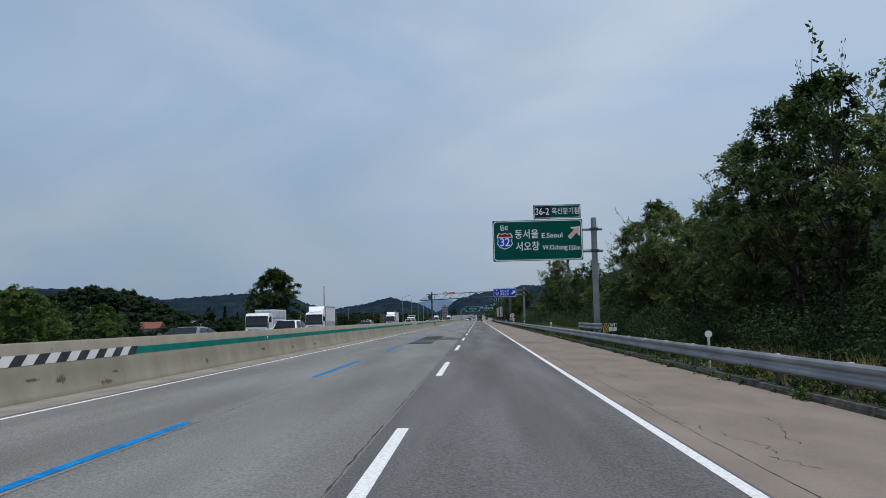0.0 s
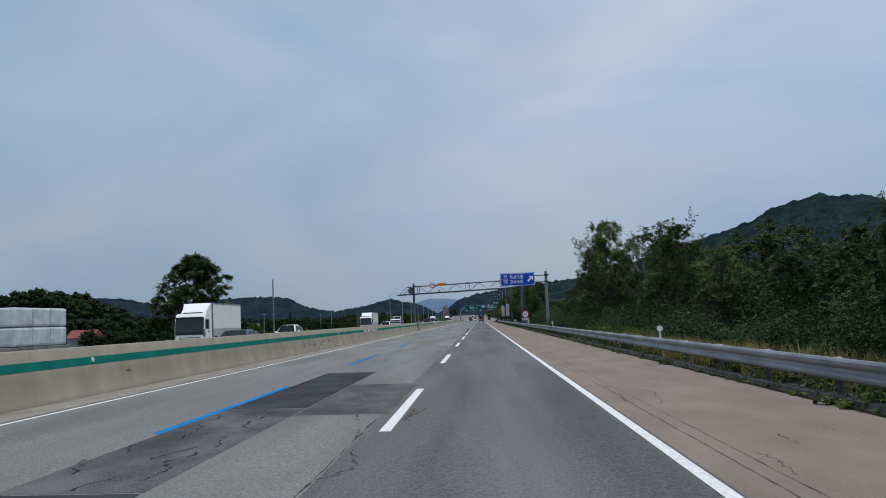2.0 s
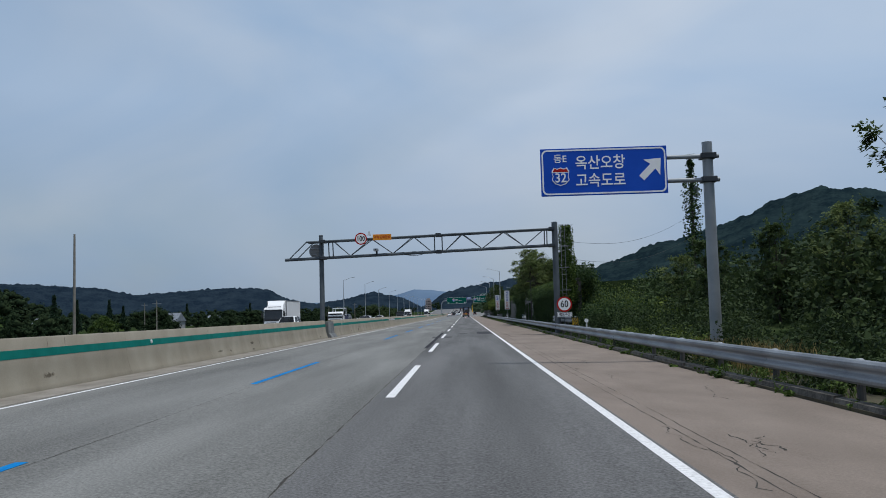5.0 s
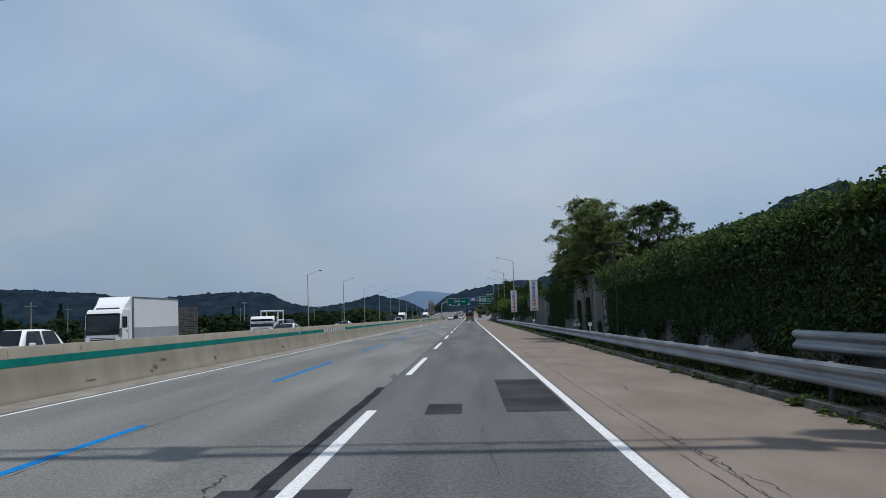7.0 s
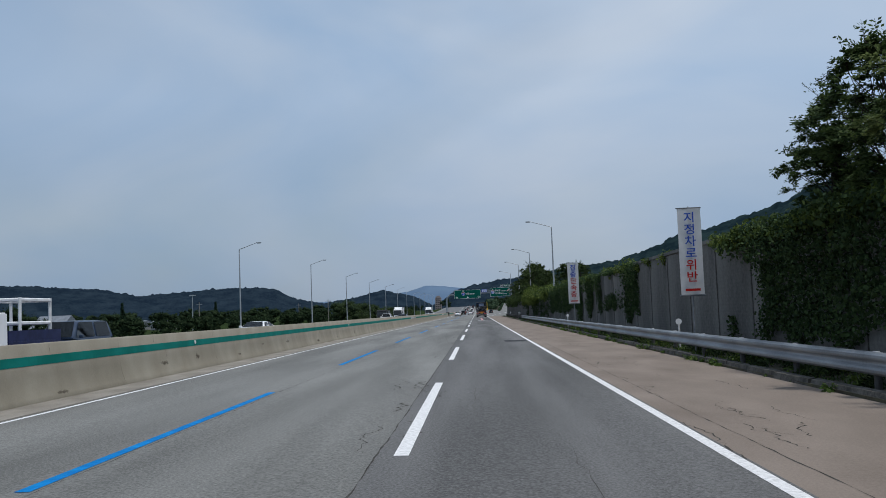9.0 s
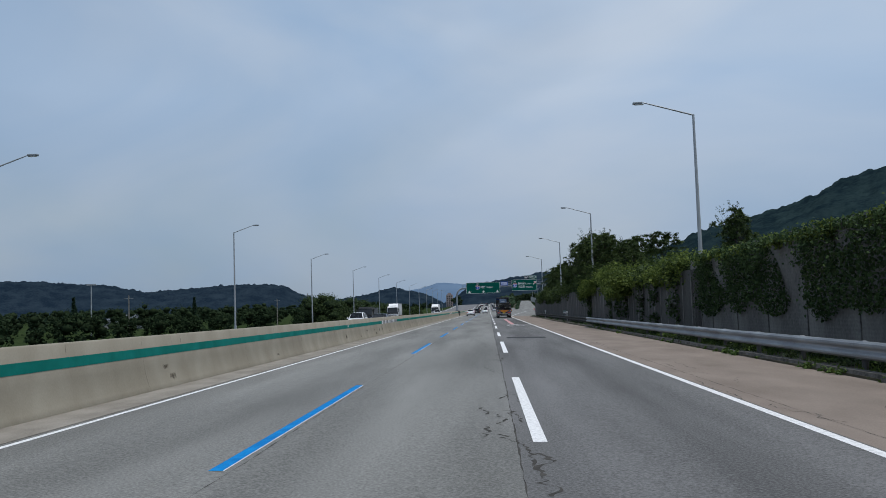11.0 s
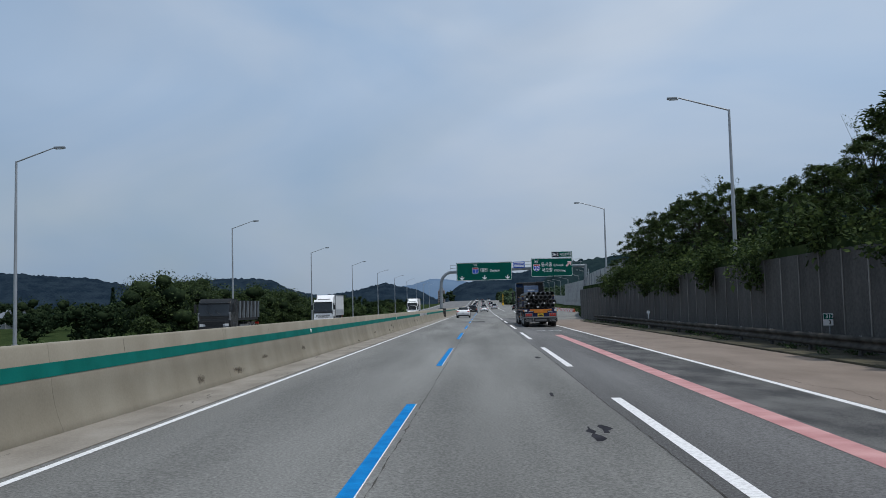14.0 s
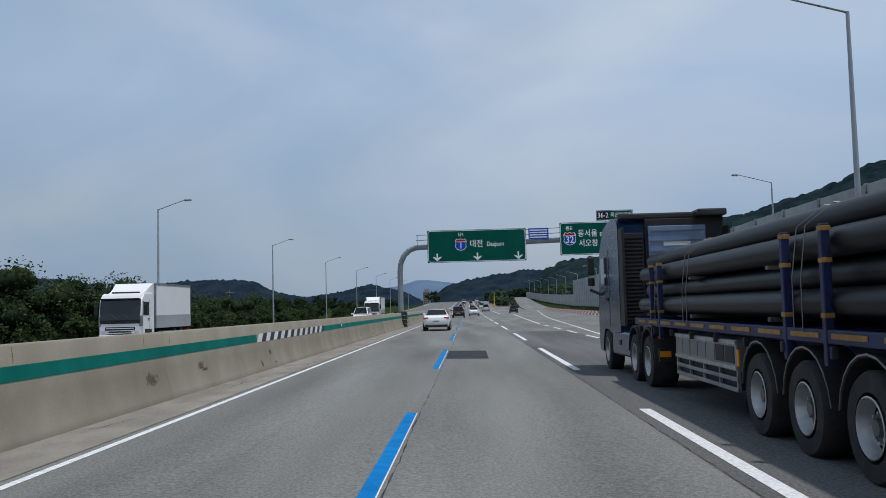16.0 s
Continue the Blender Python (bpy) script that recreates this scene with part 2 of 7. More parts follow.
M["portal_steel"] = mat("portal_steel", (0.065, 0.078, 0.09), (0.12, 0.137, 0.15), 1.0, 0.55, 0.25, bump=0.05, spec=0.25)
M["clamp_steel"] = mat("clamp_steel", (0.035, 0.042, 0.05), (0.08, 0.09, 0.1), 2.0, 0.6, 0.25, spec=0.2)
M["lamp_steel"] = mat("lamp_steel", (0.33, 0.35, 0.37), (0.42, 0.44, 0.46), 1.0, 0.5, 0.3)
M["sign_green"] = mat("sign_green", (0.0, 0.08, 0.058), (0.0, 0.1, 0.073), 0.7, 0.55, spec=0.1)
M["sign_blue"] = mat("sign_blue", (0.01, 0.07, 0.44), (0.015, 0.09, 0.52), 0.7, 0.55, spec=0.1)
M["sign_white"] = mat("sign_white", 0.84, 0.9, 2.0, 0.45)
M["sign_red"] = mat("sign_red", (0.38, 0.014, 0.012), (0.48, 0.022, 0.016), 2.0, 0.55, spec=0.12)
M["sign_pink"] = mat("sign_pink", (0.75, 0.42, 0.40), (0.82, 0.5, 0.47), 2.0, 0.55, spec=0.15)
M["sign_orange"] = mat("sign_orange", (0.75, 0.24, 0.01), (0.85, 0.3, 0.015), 2.0, 0.45)
M["sign_navy"] = mat("sign_navy", (0.012, 0.016, 0.03), (0.02, 0.024, 0.04), 2.0, 0.55, spec=0.12)
M["sign_back"] = mat("sign_back", 0.16, 0.22, 1.0, 0.5, 0.4)
M["yellow"] = mat("hazard_yellow", (0.72, 0.42, 0.02), (0.85, 0.5, 0.03), 2.0, 0.5)
# Guardrail steel darkened to carry the deep shadow along the wall's foot.
M["rail_shadowed"] = mat("weathered_dark_rail", (0.03, 0.028, 0.025), (0.075, 0.07, 0.062), 2.0, 0.8, 0.1, spec=0.15)
M["rib"] = mat("pale_joint_concrete", (0.11, 0.107, 0.10), (0.2, 0.195, 0.183), 1.4, 0.9, stretch=(1, 1, 0.3), vary=0.2)
# Posts darker than the beam, shade below the rail put into the colour.
M["post_steel"] = mat("dull_post_steel", (0.045, 0.046, 0.048), (0.10, 0.10, 0.102), 2.0, 0.7, 0.2, vary=0.15)
M["bark"] = mat("bark", (0.024, 0.019, 0.015), (0.06, 0.049, 0.038), 3.0, 0.95, bump=0.8, stretch=(1, 1, 0.3))
M["dead_bark"] = mat("dead_bark", (0.11, 0.10, 0.09), (0.20, 0.185, 0.165), 3.0, 0.95, bump=0.6)
M["leaf"] = leaf_mat("locust_leaf", (0.06, 0.088, 0.034), (0.21, 0.26, 0.092), through_light=0.4)
M["leaf_dark"] = leaf_mat("dark_leaf", (0.026, 0.048, 0.018), (0.097, 0.14, 0.046), through_light=0.32)
M["leaf_light"] = leaf_mat("vine_leaf", (0.03, 0.06, 0.014), (0.115, 0.17, 0.042))
M["leaf_deep"] = leaf_mat("deep_green_leaf", (0.018, 0.034, 0.013), (0.088, 0.128, 0.04), through_light=0.3)
# Vine leaf tone raised: sunlight on the vines put into the colour.
M["vine_sun"] = leaf_mat("sunlit_vine_leaf", (0.036, 0.06, 0.015), (0.16, 0.212, 0.05), through_light=0.35)
M["plinth"] = mat("plinth_concrete", (0.14, 0.145, 0.145), (0.25, 0.255, 0.25), 1.4, 0.85, bump=0.2, fine=22, stretch=(1, 1, 0.3), spec=0.2)
# Leaf tone darkened: shade under trees and rail put into the colour.
M["undergrowth"] = leaf_mat("undergrowth_leaf", (0.017, 0.032, 0.014), (0.062, 0.092, 0.034), through_light=0.25)
M["ivy"] = leaf_mat("ivy_leaf", (0.019, 0.039, 0.017), (0.073, 0.117, 0.041))
M["conifer"] = leaf_mat("conifer_needles", (0.012, 0.028, 0.016), (0.03, 0.06, 0.032))
M["hedge_leaf"] = leaf_mat("hedge_leaf", (0.016, 0.03, 0.012), (0.075, 0.11, 0.038), through_light=0.25)
M["field_leaf"] = leaf_mat("field_tree_leaf", (0.013, 0.025, 0.014), (0.037, 0.057, 0.027), through_light=0.15, rough=0.9, spec=0.0)
# Core lobes toned darker than their leaf fringe: shade in the gaps, painted.
M["canopy"] = mat("far_canopy", (0.011, 0.019, 0.011), (0.034, 0.049, 0.023), 0.45, 0.95, bump=1.0, fine=1.6, grain=0.9, spec=0.0, low=0.25, high=0.8)
# Exit trees toned paler and brighter: distance haze put into the colour.
M["exit_leaf"] = leaf_mat("exit_tree_leaf", (0.036, 0.062, 0.040), (0.098, 0.142, 0.08), through_light=0.15, rough=0.9, spec=0.0)
M["exit_canopy"] = mat("exit_canopy", (0.027, 0.048, 0.034), (0.075, 0.108, 0.062), 0.45, 0.95, bump=1.0, fine=1.6, grain=0.9, spec=0.0, low=0.25, high=0.8)
M["woods"] = leaf_mat("far_woods", (0.015, 0.027, 0.018), (0.036, 0.057, 0.034), through_light=0.05, rough=0.9, spec=0.0)
M["dry_grass"] = leaf_mat("dry_grass", (0.20, 0.15, 0.06), (0.42, 0.33, 0.15))
M["grass"] = mat("rough_grass", (0.016, 0.03, 0.012), (0.045, 0.062, 0.025), 0.6, 0.95, bump=0.6, fine=18, spec=0.0)
# Soil toned darker: shadow along the wall's foot put into its colour.
M["verge"] = mat("verge_soil", (0.035, 0.03, 0.02), (0.085, 0.078, 0.045), 1.2, 0.95, bump=0.7, fine=20)
# Hill green pulled towards blue: distance haze put into the colour.
M["hill_near"] = mat("wooded_hill", (0.008, 0.017, 0.022), (0.021, 0.037, 0.039), 0.03, 0.95, bump=1.0, fine=0.16, grain=0.8, spec=0.0)
# Air haze painted into the next two hill colours, palest for the far ridge.
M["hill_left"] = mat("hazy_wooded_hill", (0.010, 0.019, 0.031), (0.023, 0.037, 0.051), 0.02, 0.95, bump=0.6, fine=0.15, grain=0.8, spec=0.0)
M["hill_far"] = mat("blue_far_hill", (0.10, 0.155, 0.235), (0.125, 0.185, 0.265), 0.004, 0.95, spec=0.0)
M["tyre"] = mat("tyre_rubber", 0.012, 0.028, 5.0, 0.8, bump=0.2)
M["rim"] = mat("alloy_rim", 0.34, 0.48, 6.0, 0.42, 0.75)
# Dish metal darker than the rim, its inner shade put into the colour.
M["rim_dark"] = mat("shaded_rim_dish", 0.09, 0.15, 6.0, 0.5, 0.6)
M["car_white"] = mat("white_car_paint", 0.84, 0.88, 0.6, 0.25, spec=0.5)
M["car_black"] = mat("black_car_paint", 0.015, 0.022, 0.6, 0.25, spec=0.5)
M["car_grey"] = mat("grey_car_paint", (0.16, 0.17, 0.19), (0.2, 0.21, 0.23), 0.6, 0.3, 0.4)
M["car_blue"] = mat("dark_blue_car_paint", (0.02, 0.035, 0.07), (0.03, 0.05, 0.09), 0.6, 0.28)
M["car_silver"] = mat("silver_car_paint", (0.5, 0.52, 0.54), (0.58, 0.6, 0.62), 0.6, 0.3, 0.4)
M["glass"] = mat("tinted_glass", (0.012, 0.015, 0.018), (0.02, 0.024, 0.028), 1.0, 0.08, spec=0.6)
M["tail"] = mat("tail_lamp_red", (0.45, 0.015, 0.01), (0.6, 0.03, 0.02), 6.0, 0.3)
M["lamp_clear"] = mat("clear_lamp", 0.6, 0.75, 6.0, 0.2)
M["amber"] = mat("amber_marker", (0.8, 0.25, 0.01), (0.9, 0.32, 0.02), 6.0, 0.35)
M["trim"] = mat("black_plastic", 0.015, 0.03, 4.0, 0.6)
M["plate_yellow"] = mat("plate_yellow", (0.78, 0.5, 0.02), (0.85, 0.56, 0.03), 6.0, 0.5)
M["truck_blue"] = mat("slate_blue_truck_paint", (0.007, 0.019, 0.052), (0.014, 0.034, 0.085), 1.0, 0.22, 0.0, spec=0.2)
M["pale_blue"] = mat("pale_blue_panel", (0.15, 0.215, 0.34), (0.21, 0.285, 0.43), 2.0, 0.5)
M["frame_blue"] = mat("chassis_blue_paint", (0.005, 0.008, 0.045), (0.014, 0.022, 0.09), 2.5, 0.5)
M["truck_orange"] = mat("orange_beam_paint", (0.55, 0.17, 0.02), (0.7, 0.25, 0.03), 2.5, 0.55)
M["wood_yellow"] = mat("ochre_rail_paint", (0.24, 0.115, 0.025), (0.42, 0.22, 0.05), 3.0, 0.6)
M["pipe"] = mat("bare_black_steel_pipe", (0.005, 0.005, 0.006), (0.013, 0.013, 0.014), 1.4, 0.4, 0.0, spec=0.18, stretch=(1, 0.3, 1), fine=14)
M["pipe_edge"] = mat("pipe_end_bevel", 0.25, 0.38, 8.0, 0.5, 0.5)
M["alu"] = mat("aluminium", 0.2, 0.32, 2.0, 0.45, 0.6)
M["chassis"] = mat("black_chassis", 0.012, 0.03, 2.0, 0.65)
M["chevron"] = mat("grey_chevron", 0.24, 0.34, 3.0, 0.5)
M["wrap"] = mat("plastic_wrap", (0.42, 0.46, 0.5), (0.62, 0.66, 0.7), 2.0, 0.3, bump=0.5, fine=9)
M["barrier_red"] = mat("red_barrier", (0.5, 0.07, 0.03), (0.62, 0.11, 0.05), 3.0, 0.5)
M["roof"] = mat("house_roof", (0.13, 0.15, 0.175), (0.2, 0.22, 0.25), 1.0, 0.7)
M["roof_red"] = mat("red_roof", (0.16, 0.05, 0.035), (0.24, 0.075, 0.05), 1.0, 0.7)
M["tower"] = mat("tower_wall", (0.30, 0.24, 0.23), (0.38, 0.31, 0.30), 0.2, 0.8)
M["house"] = mat("house_wall", 0.24, 0.34, 0.6, 0.8)
M["cloth"] = mat("banner_cloth", 0.68, 0.78, 3.0, 0.7)
M["text_blue"] = mat("banner_blue", (0.01, 0.06, 0.36), (0.015, 0.08, 0.42), 3.0, 0.6)
# Weathered slats, darkened further: their back-lit shade put into the colour.
M["timber"] = mat("weathered_slats", (0.10, 0.088, 0.075), (0.17, 0.15, 0.13), 2.0, 0.8)


# ---- builders ----
def rise(y):
    u = min(200, max(0, y - 900))
    return 0.0 if y < 560 else 5 * ((min(y, 900) - 560) / 400) ** 2 + 0.0212 * (u - u * u / 400)


def road_z(x, y=0.0):
    """The pavement's height: the carriageway falls to its outer side, the opposite one to the other."""
    z = -0.015 * x if x > -8.5 else 0.1275 + 0.015 * (x + 8.5)
    return z + rise(y)


def mesh_ob(name, verts, faces, material=None, parent=None, smooth=False):
    me = bpy.data.meshes.new(name)
    me.from_pydata([tuple(map(float, v)) for v in verts], [], [tuple(f) for f in faces])
    if material:
        me.materials.append(material)
    if smooth:
        me.polygons.foreach_set("use_smooth", [True] * len(me.polygons))
    me.update()
    ob = new(name, me)
    if parent:
        ob.parent = parent
    return ob


def part(name, bm, material, parent=None, label="", smooth=False):
    me = bpy.data.meshes.new(name)
    bmesh.ops.recalc_face_normals(bm, faces=bm.faces)
    bm.to_mesh(me)
    bm.free()
    me.materials.append(material)
    if smooth:
        me.polygons.foreach_set("use_smooth", [True] * len(me.polygons))
        me.set_sharp_from_angle(angle=radians(40))
    ob = new(name, me)
    if parent:
        ob.parent = parent
    if label:
        tagged(ob, label)
    return ob


def thing(name, label, category, m=None, group="", kind=""):
    ob = tagged(new(name), label, category, group, kind)
    if m is not None:
        ob.matrix_world = m
    return ob


def again(ob, m, parent=None):
    """The same mesh once more, as a piece of its own."""
    o = bpy.data.objects.new(ob.name.split(".")[0], ob.data)
    scene.collection.objects.link(o)
    o.parent = parent or ob.parent
    o.matrix_basis = m
    return o


def box(x0, x1, y0, y1, z0, z1, bevel=0.0, bm=None):
    own = bmesh.new()
    bmesh.ops.create_cube(own, size=1, matrix=Matrix.LocRotScale(((x0 + x1) / 2, (y0 + y1) / 2, (z0 + z1) / 2), None, (abs(x1 - x0), abs(y1 - y0), abs(z1 - z0))))
    if bevel:
        bmesh.ops.bevel(own, geom=own.edges[:], offset=bevel, segments=2, profile=0.6, affect="EDGES")
    return merge(bm, own)


def merge(bm, own):
    if bm is None:
        return own
    tmp = bpy.data.meshes.new("tmp")
    own.to_mesh(tmp)
    own.free()
    bm.from_mesh(tmp)
    bpy.data.meshes.remove(tmp)
    return bm


def rod(a, b, r0, r1=None, seg=12, bm=None, caps=True):
    bm = bm or bmesh.new()
    a, b = Vector(a), Vector(b)
    m = (b - a).to_track_quat("Z", "Y").to_matrix().to_4x4()
    bmesh.ops.create_cone(bm, cap_ends=caps, segments=seg, radius1=r0, radius2=r0 if r1 is None else r1, depth=(b - a).length, matrix=Matrix.Translation((a + b) / 2) @ m)
    return bm


def prism(outline, axis, lo, hi, bm=None):
    """An outline of pairs pulled from lo to hi along x, y or z."""
    bm = bm or bmesh.new()
    put = {"x": lambda u, v, w: (w, u, v), "y": lambda u, v, w: (u, w, v), "z": lambda u, v, w: (u, v, w)}[axis]
    a = [bm.verts.new(put(u, v, lo)) for u, v in outline]
    b = [bm.verts.new(put(u, v, hi)) for u, v in outline]
    n = len(a)
    bm.faces.new(a)
    bm.faces.new(b[::-1])
    for i in range(n):
        bm.faces.new((a[i], a[(i + 1) % n], b[(i + 1) % n], b[i]))
    return bm


def ring(outer, inner, axis, lo, hi):
    """A frame between two outlines of the same count."""
    bm = bmesh.new()
    put = {"x": lambda u, v, w: (w, u, v), "y": lambda u, v, w: (u, w, v), "z": lambda u, v, w: (u, v, w)}[axis]
    r = [[bm.verts.new(put(u, v, w)) for u, v in o] for o in (outer, inner) for w in (lo, hi)]
    n = len(outer)
    for i in range(n):
        j = (i + 1) % n
        for a, b in ((0, 1), (3, 2), (2, 0), (1, 3)):
            bm.faces.new((r[a][i], r[a][j], r[b][j], r[b][i]))
    return bm


def rounded(x0, x1, z0, z1, r, n=5):
    pts = []
    for cx, cz, s in ((x1 - r, z1 - r, 0), (x0 + r, z1 - r, 90), (x0 + r, z0 + r, 180), (x1 - r, z0 + r, 270)):
        pts += [(cx + r * math.cos(radians(s + 90 * k / n)), cz + r * math.sin(radians(s + 90 * k / n))) for k in range(n + 1)]
    return pts


def disc(cx, cz, r, n=32):
    return [(cx + r * math.cos(2 * math.pi * k / n), cz + r * math.sin(2 * math.pi * k / n)) for k in range(n)]


def lettering(text, size, material, parent, x, y, z, squeeze=1.0, flat=False, label="", name="lettering", turn=0.0, width=0.0):
    """Raised letters, centred at the place, facing the traffic; flat: on the ground."""
    cu = bpy.data.curves.new(name, "FONT")
    cu.body, cu.size, cu.align_x, cu.align_y, cu.extrude, cu.resolution_u = text, size, "CENTER", "CENTER", 0.003, 3
    cu.offset = size * 0.012
    tmp = bpy.data.objects.new(name, cu)
    scene.collection.objects.link(tmp)
    bpy.context.view_layer.update()
    me = bpy.data.meshes.new_from_object(tmp.evaluated_get(bpy.context.evaluated_depsgraph_get()))
    bpy.data.objects.remove(tmp)
    me.materials.clear()
    me.materials.append(material)
    if width:
        xs_ = [v.co.x for v in me.vertices]
        squeeze = width / (max(xs_) - min(xs_))
    ob = new(name, me)
    ob.parent = parent
    ob.matrix_basis = pose(x, y, z, 0 if flat else 90, 0, turn) @ Matrix.Diagonal((squeeze, 1, 1, 1))
    if label:
        tagged(ob, label)
    return ob


def strip(name, x0, x1, y0, y1, material, parent, up=0.004, step=20.0, slant=0.0):
    """Paint or a patch lying on the pavement."""
    n = max(1, int(abs(y1 - y0) / step))
    v, f = [], []
    for i in range(n + 1):
        y = y0 + (y1 - y0) * i / n
        s = slant * i / n
        v += [(x0 + s, y, road_z(x0 + s, y) + up), (x1 + s, y, road_z(x1 + s, y) + up)]
        if i:
            f.append((2 * i - 2, 2 * i - 1, 2 * i + 1, 2 * i))
    return mesh_ob(name, v, f, material, parent)


def leaves(name, centres, size, material, parent=None, droop=0.35, seed=1, ratio=0.45, along=None, flat=None):
    """Many small folded leaves, one at each centre; along, flat: the twig that each sits on and the face of its spray."""
    rng = np.random.default_rng(seed)
    c = np.asarray(centres, float)
    n = len(c)
    az, el = rng.uniform(0, 2 * np.pi, n), rng.normal(-droop, 0.55, n)
    d = np.stack([np.cos(az) * np.cos(el), np.sin(az) * np.cos(el), np.sin(el)], 1)
    tilt = rng.normal(0, 0.55, (n, 3)) + [0, 0, 1]
    if along is not None:
        across = np.cross(flat, along) * rng.choice([-1.0, 1.0], (n, 1))
        d = along * 0.55 + across * 0.85 + rng.normal(0, 0.22, (n, 3))
        d /= np.linalg.norm(d, axis=1, keepdims=True) + 1e-9
        tilt = flat + rng.normal(0, 0.22, (n, 3))
    side = np.cross(d, tilt)
    side /= np.linalg.norm(side, axis=1, keepdims=True) + 1e-9
    up = np.cross(side, d)
    s = (size * rng.uniform(0.6, 1.35, n))[:, None]
    mid = c + d * s * 0.45 + up * s * 0.05
    v = np.stack([c, mid + side * s * ratio * 0.5 - up * s * 0.08, c + d * s, mid - side * s * ratio * 0.5 - up * s * 0.08], 1).reshape(-1, 3)
    me = bpy.data.meshes.new(name)
    me.vertices.add(4 * n)
    me.vertices.foreach_set("co", v.ravel())
    me.loops.add(4 * n)
    me.loops.foreach_set("vertex_index", np.arange(4 * n))
    me.polygons.add(n)
    me.polygons.foreach_set("loop_start", np.arange(0, 4 * n, 4))
    me.materials.append(material)
    me.update(calc_edges=True)
    ob = new(name, me)
    if parent:
        ob.parent = parent
    return ob


def blob(rng, n, centre, radii):
    """Points in a ragged ellipsoid, thicker to its outside."""
    d = rng.normal(0, 1, (n, 3))
    d /= np.linalg.norm(d, axis=1, keepdims=True)
    return np.asarray(centre) + d * (rng.uniform(0.15, 1, n) ** 0.45)[:, None] * np.asarray(radii)


def limb_bm(bm, a, b, r0, r1, rng, bend=0.12, n=4):
    """A bent, tapering limb; gives its points."""
    a, b = np.array(a, float), np.array(b, float)
    pts = [a + (b - a) * k / n + (rng.normal(0, bend, 3) * np.linalg.norm(b - a) * 0.25 if 0 < k < n else 0) for k in range(n + 1)]
    for k in range(n):
        rod(pts[k], pts[k + 1], r0 + (r1 - r0) * k / n, r0 + (r1 - r0) * (k + 1) / n, 7 if r0 > 0.06 else 5, bm, caps=False)
    return pts


def tree(name, label, height, spread, seed, leaf, size=0.34, clusters=64, per=105, trunk=0.16, bare=0.18, loose=1.0, shoots=0):
    """A trunk that forks, limbs to the clusters of leaves, and an uneven crown."""
    rng = np.random.default_rng(seed)
    th = thing(name, label, "tree")
    bm = bmesh.new()
    lean = rng.normal(0, 0.04, 2) * height
    top = (lean[0], lean[1], height * 0.82)
    spine = limb_bm(bm, (0, 0, -0.3), top, trunk, 0.03, rng, 0.05, 7)
    cl, ax, fl = [], [], []

    def spray(way):
        """The leaves of one twig lie in one tilted face along it."""
        way = way / (np.linalg.norm(way, axis=1, keepdims=True) + 1e-9)
        f = np.array([0, 0, 1.0]) + rng.normal(0, 0.34, 3)
        f = f - way * (way @ f)[:, None]
        ax.append(way)
        fl.append(f / (np.linalg.norm(f, axis=1, keepdims=True) + 1e-9))

    for k in range(clusters):
        h = rng.uniform(bare, 1.0) ** 0.85
        prof = math.sin(math.pi * min(1, (h - bare) / (1 - bare) * 0.82 + 0.16)) ** 0.7
        a = rng.uniform(0, 2 * math.pi)
        r = spread * prof * rng.uniform(0.3, 1.0) * (1 + 0.28 * math.sin(3 * a + seed))
        end = np.array([lean[0] * h + r * math.cos(a), lean[1] * h + r * math.sin(a), height * h * 0.95])
        s = spine[min(6, max(0, int(h * 7 * 0.75)))]
        if k % 2 == 0:
            limb_bm(bm, s, end, trunk * 0.32 * (1.15 - h), 0.012, rng, 0.2, 3)
        out = np.array([math.cos(a), math.sin(a), 0.55])
        for q in range(8):
            d = out * rng.uniform(0.1, 0.9) + rng.normal(0, 0.62, 3) * (1, 1, 0.6)
            long = spread * rng.uniform(0.14, 0.40) * loose
            m = max(4, int(per / 8 * rng.uniform(0.5, 1.5)))
            u = rng.uniform(0.1, 1, m)[:, None]
            d = d / (np.linalg.norm(d) + 0.3)
            tw = end + d * long * u + np.array([0, 0, -0.3]) * long * u**2
            cl.append(tw + rng.normal(0, 0.06 * spread / 3, (m, 3)))
            spray(d + np.array([0, 0, -0.6]) * u)
    for k in range(shoots):
        a, h = rng.uniform(0, 2 * math.pi), rng.uniform(0.55, 1.0)
        r = spread * math.sin(math.pi * min(1, h * 0.8 + 0.16)) ** 0.7 * 0.85
        s = np.array([r * math.cos(a), r * math.sin(a), height * h * 0.94])
        e = s + np.array([math.cos(a) * rng.uniform(0.2, 1.0), math.sin(a) * rng.uniform(0.2, 1.0), rng.uniform(0.1, 1.3)]) * spread * rng.uniform(0.25, 0.5)
        limb_bm(bm, spine[min(6, max(2, int(h * 5)))], e, 0.03, 0.006, rng, 0.1, 3)
        u = rng.uniform(0, 1, 34)[:, None]
        cl.append(s + (e - s) * u + rng.normal(0, 0.05 + 0.08 * u, (34, 3)))
        spray((e - s) * np.ones((34, 1)))
    part("trunk", bm, M["bark"], th, smooth=True)
    leaves("crown", np.concatenate(cl), size, leaf, th, seed=seed, ratio=0.52, along=np.concatenate(ax), flat=np.concatenate(fl))
    return th


def place(ob, x, y, z, turn=0.0, s=1.0, sz=None):
    """A further copy of a thing, turned and scaled."""
    c = copy_thing(ob, pose(x, y, z, 0, 0, turn))
    c.scale = (s, s, sz or s)
    return c

# ---- ground, road ----
def fence_x(y):
    """The line of the noise barriers, which swing out along the exit."""
    t = min(1, max(0, (y - 470) / 170))
    return 10.9 + 15 * t * t * (3 - 2 * t) + max(0, y - 640) * 0.018


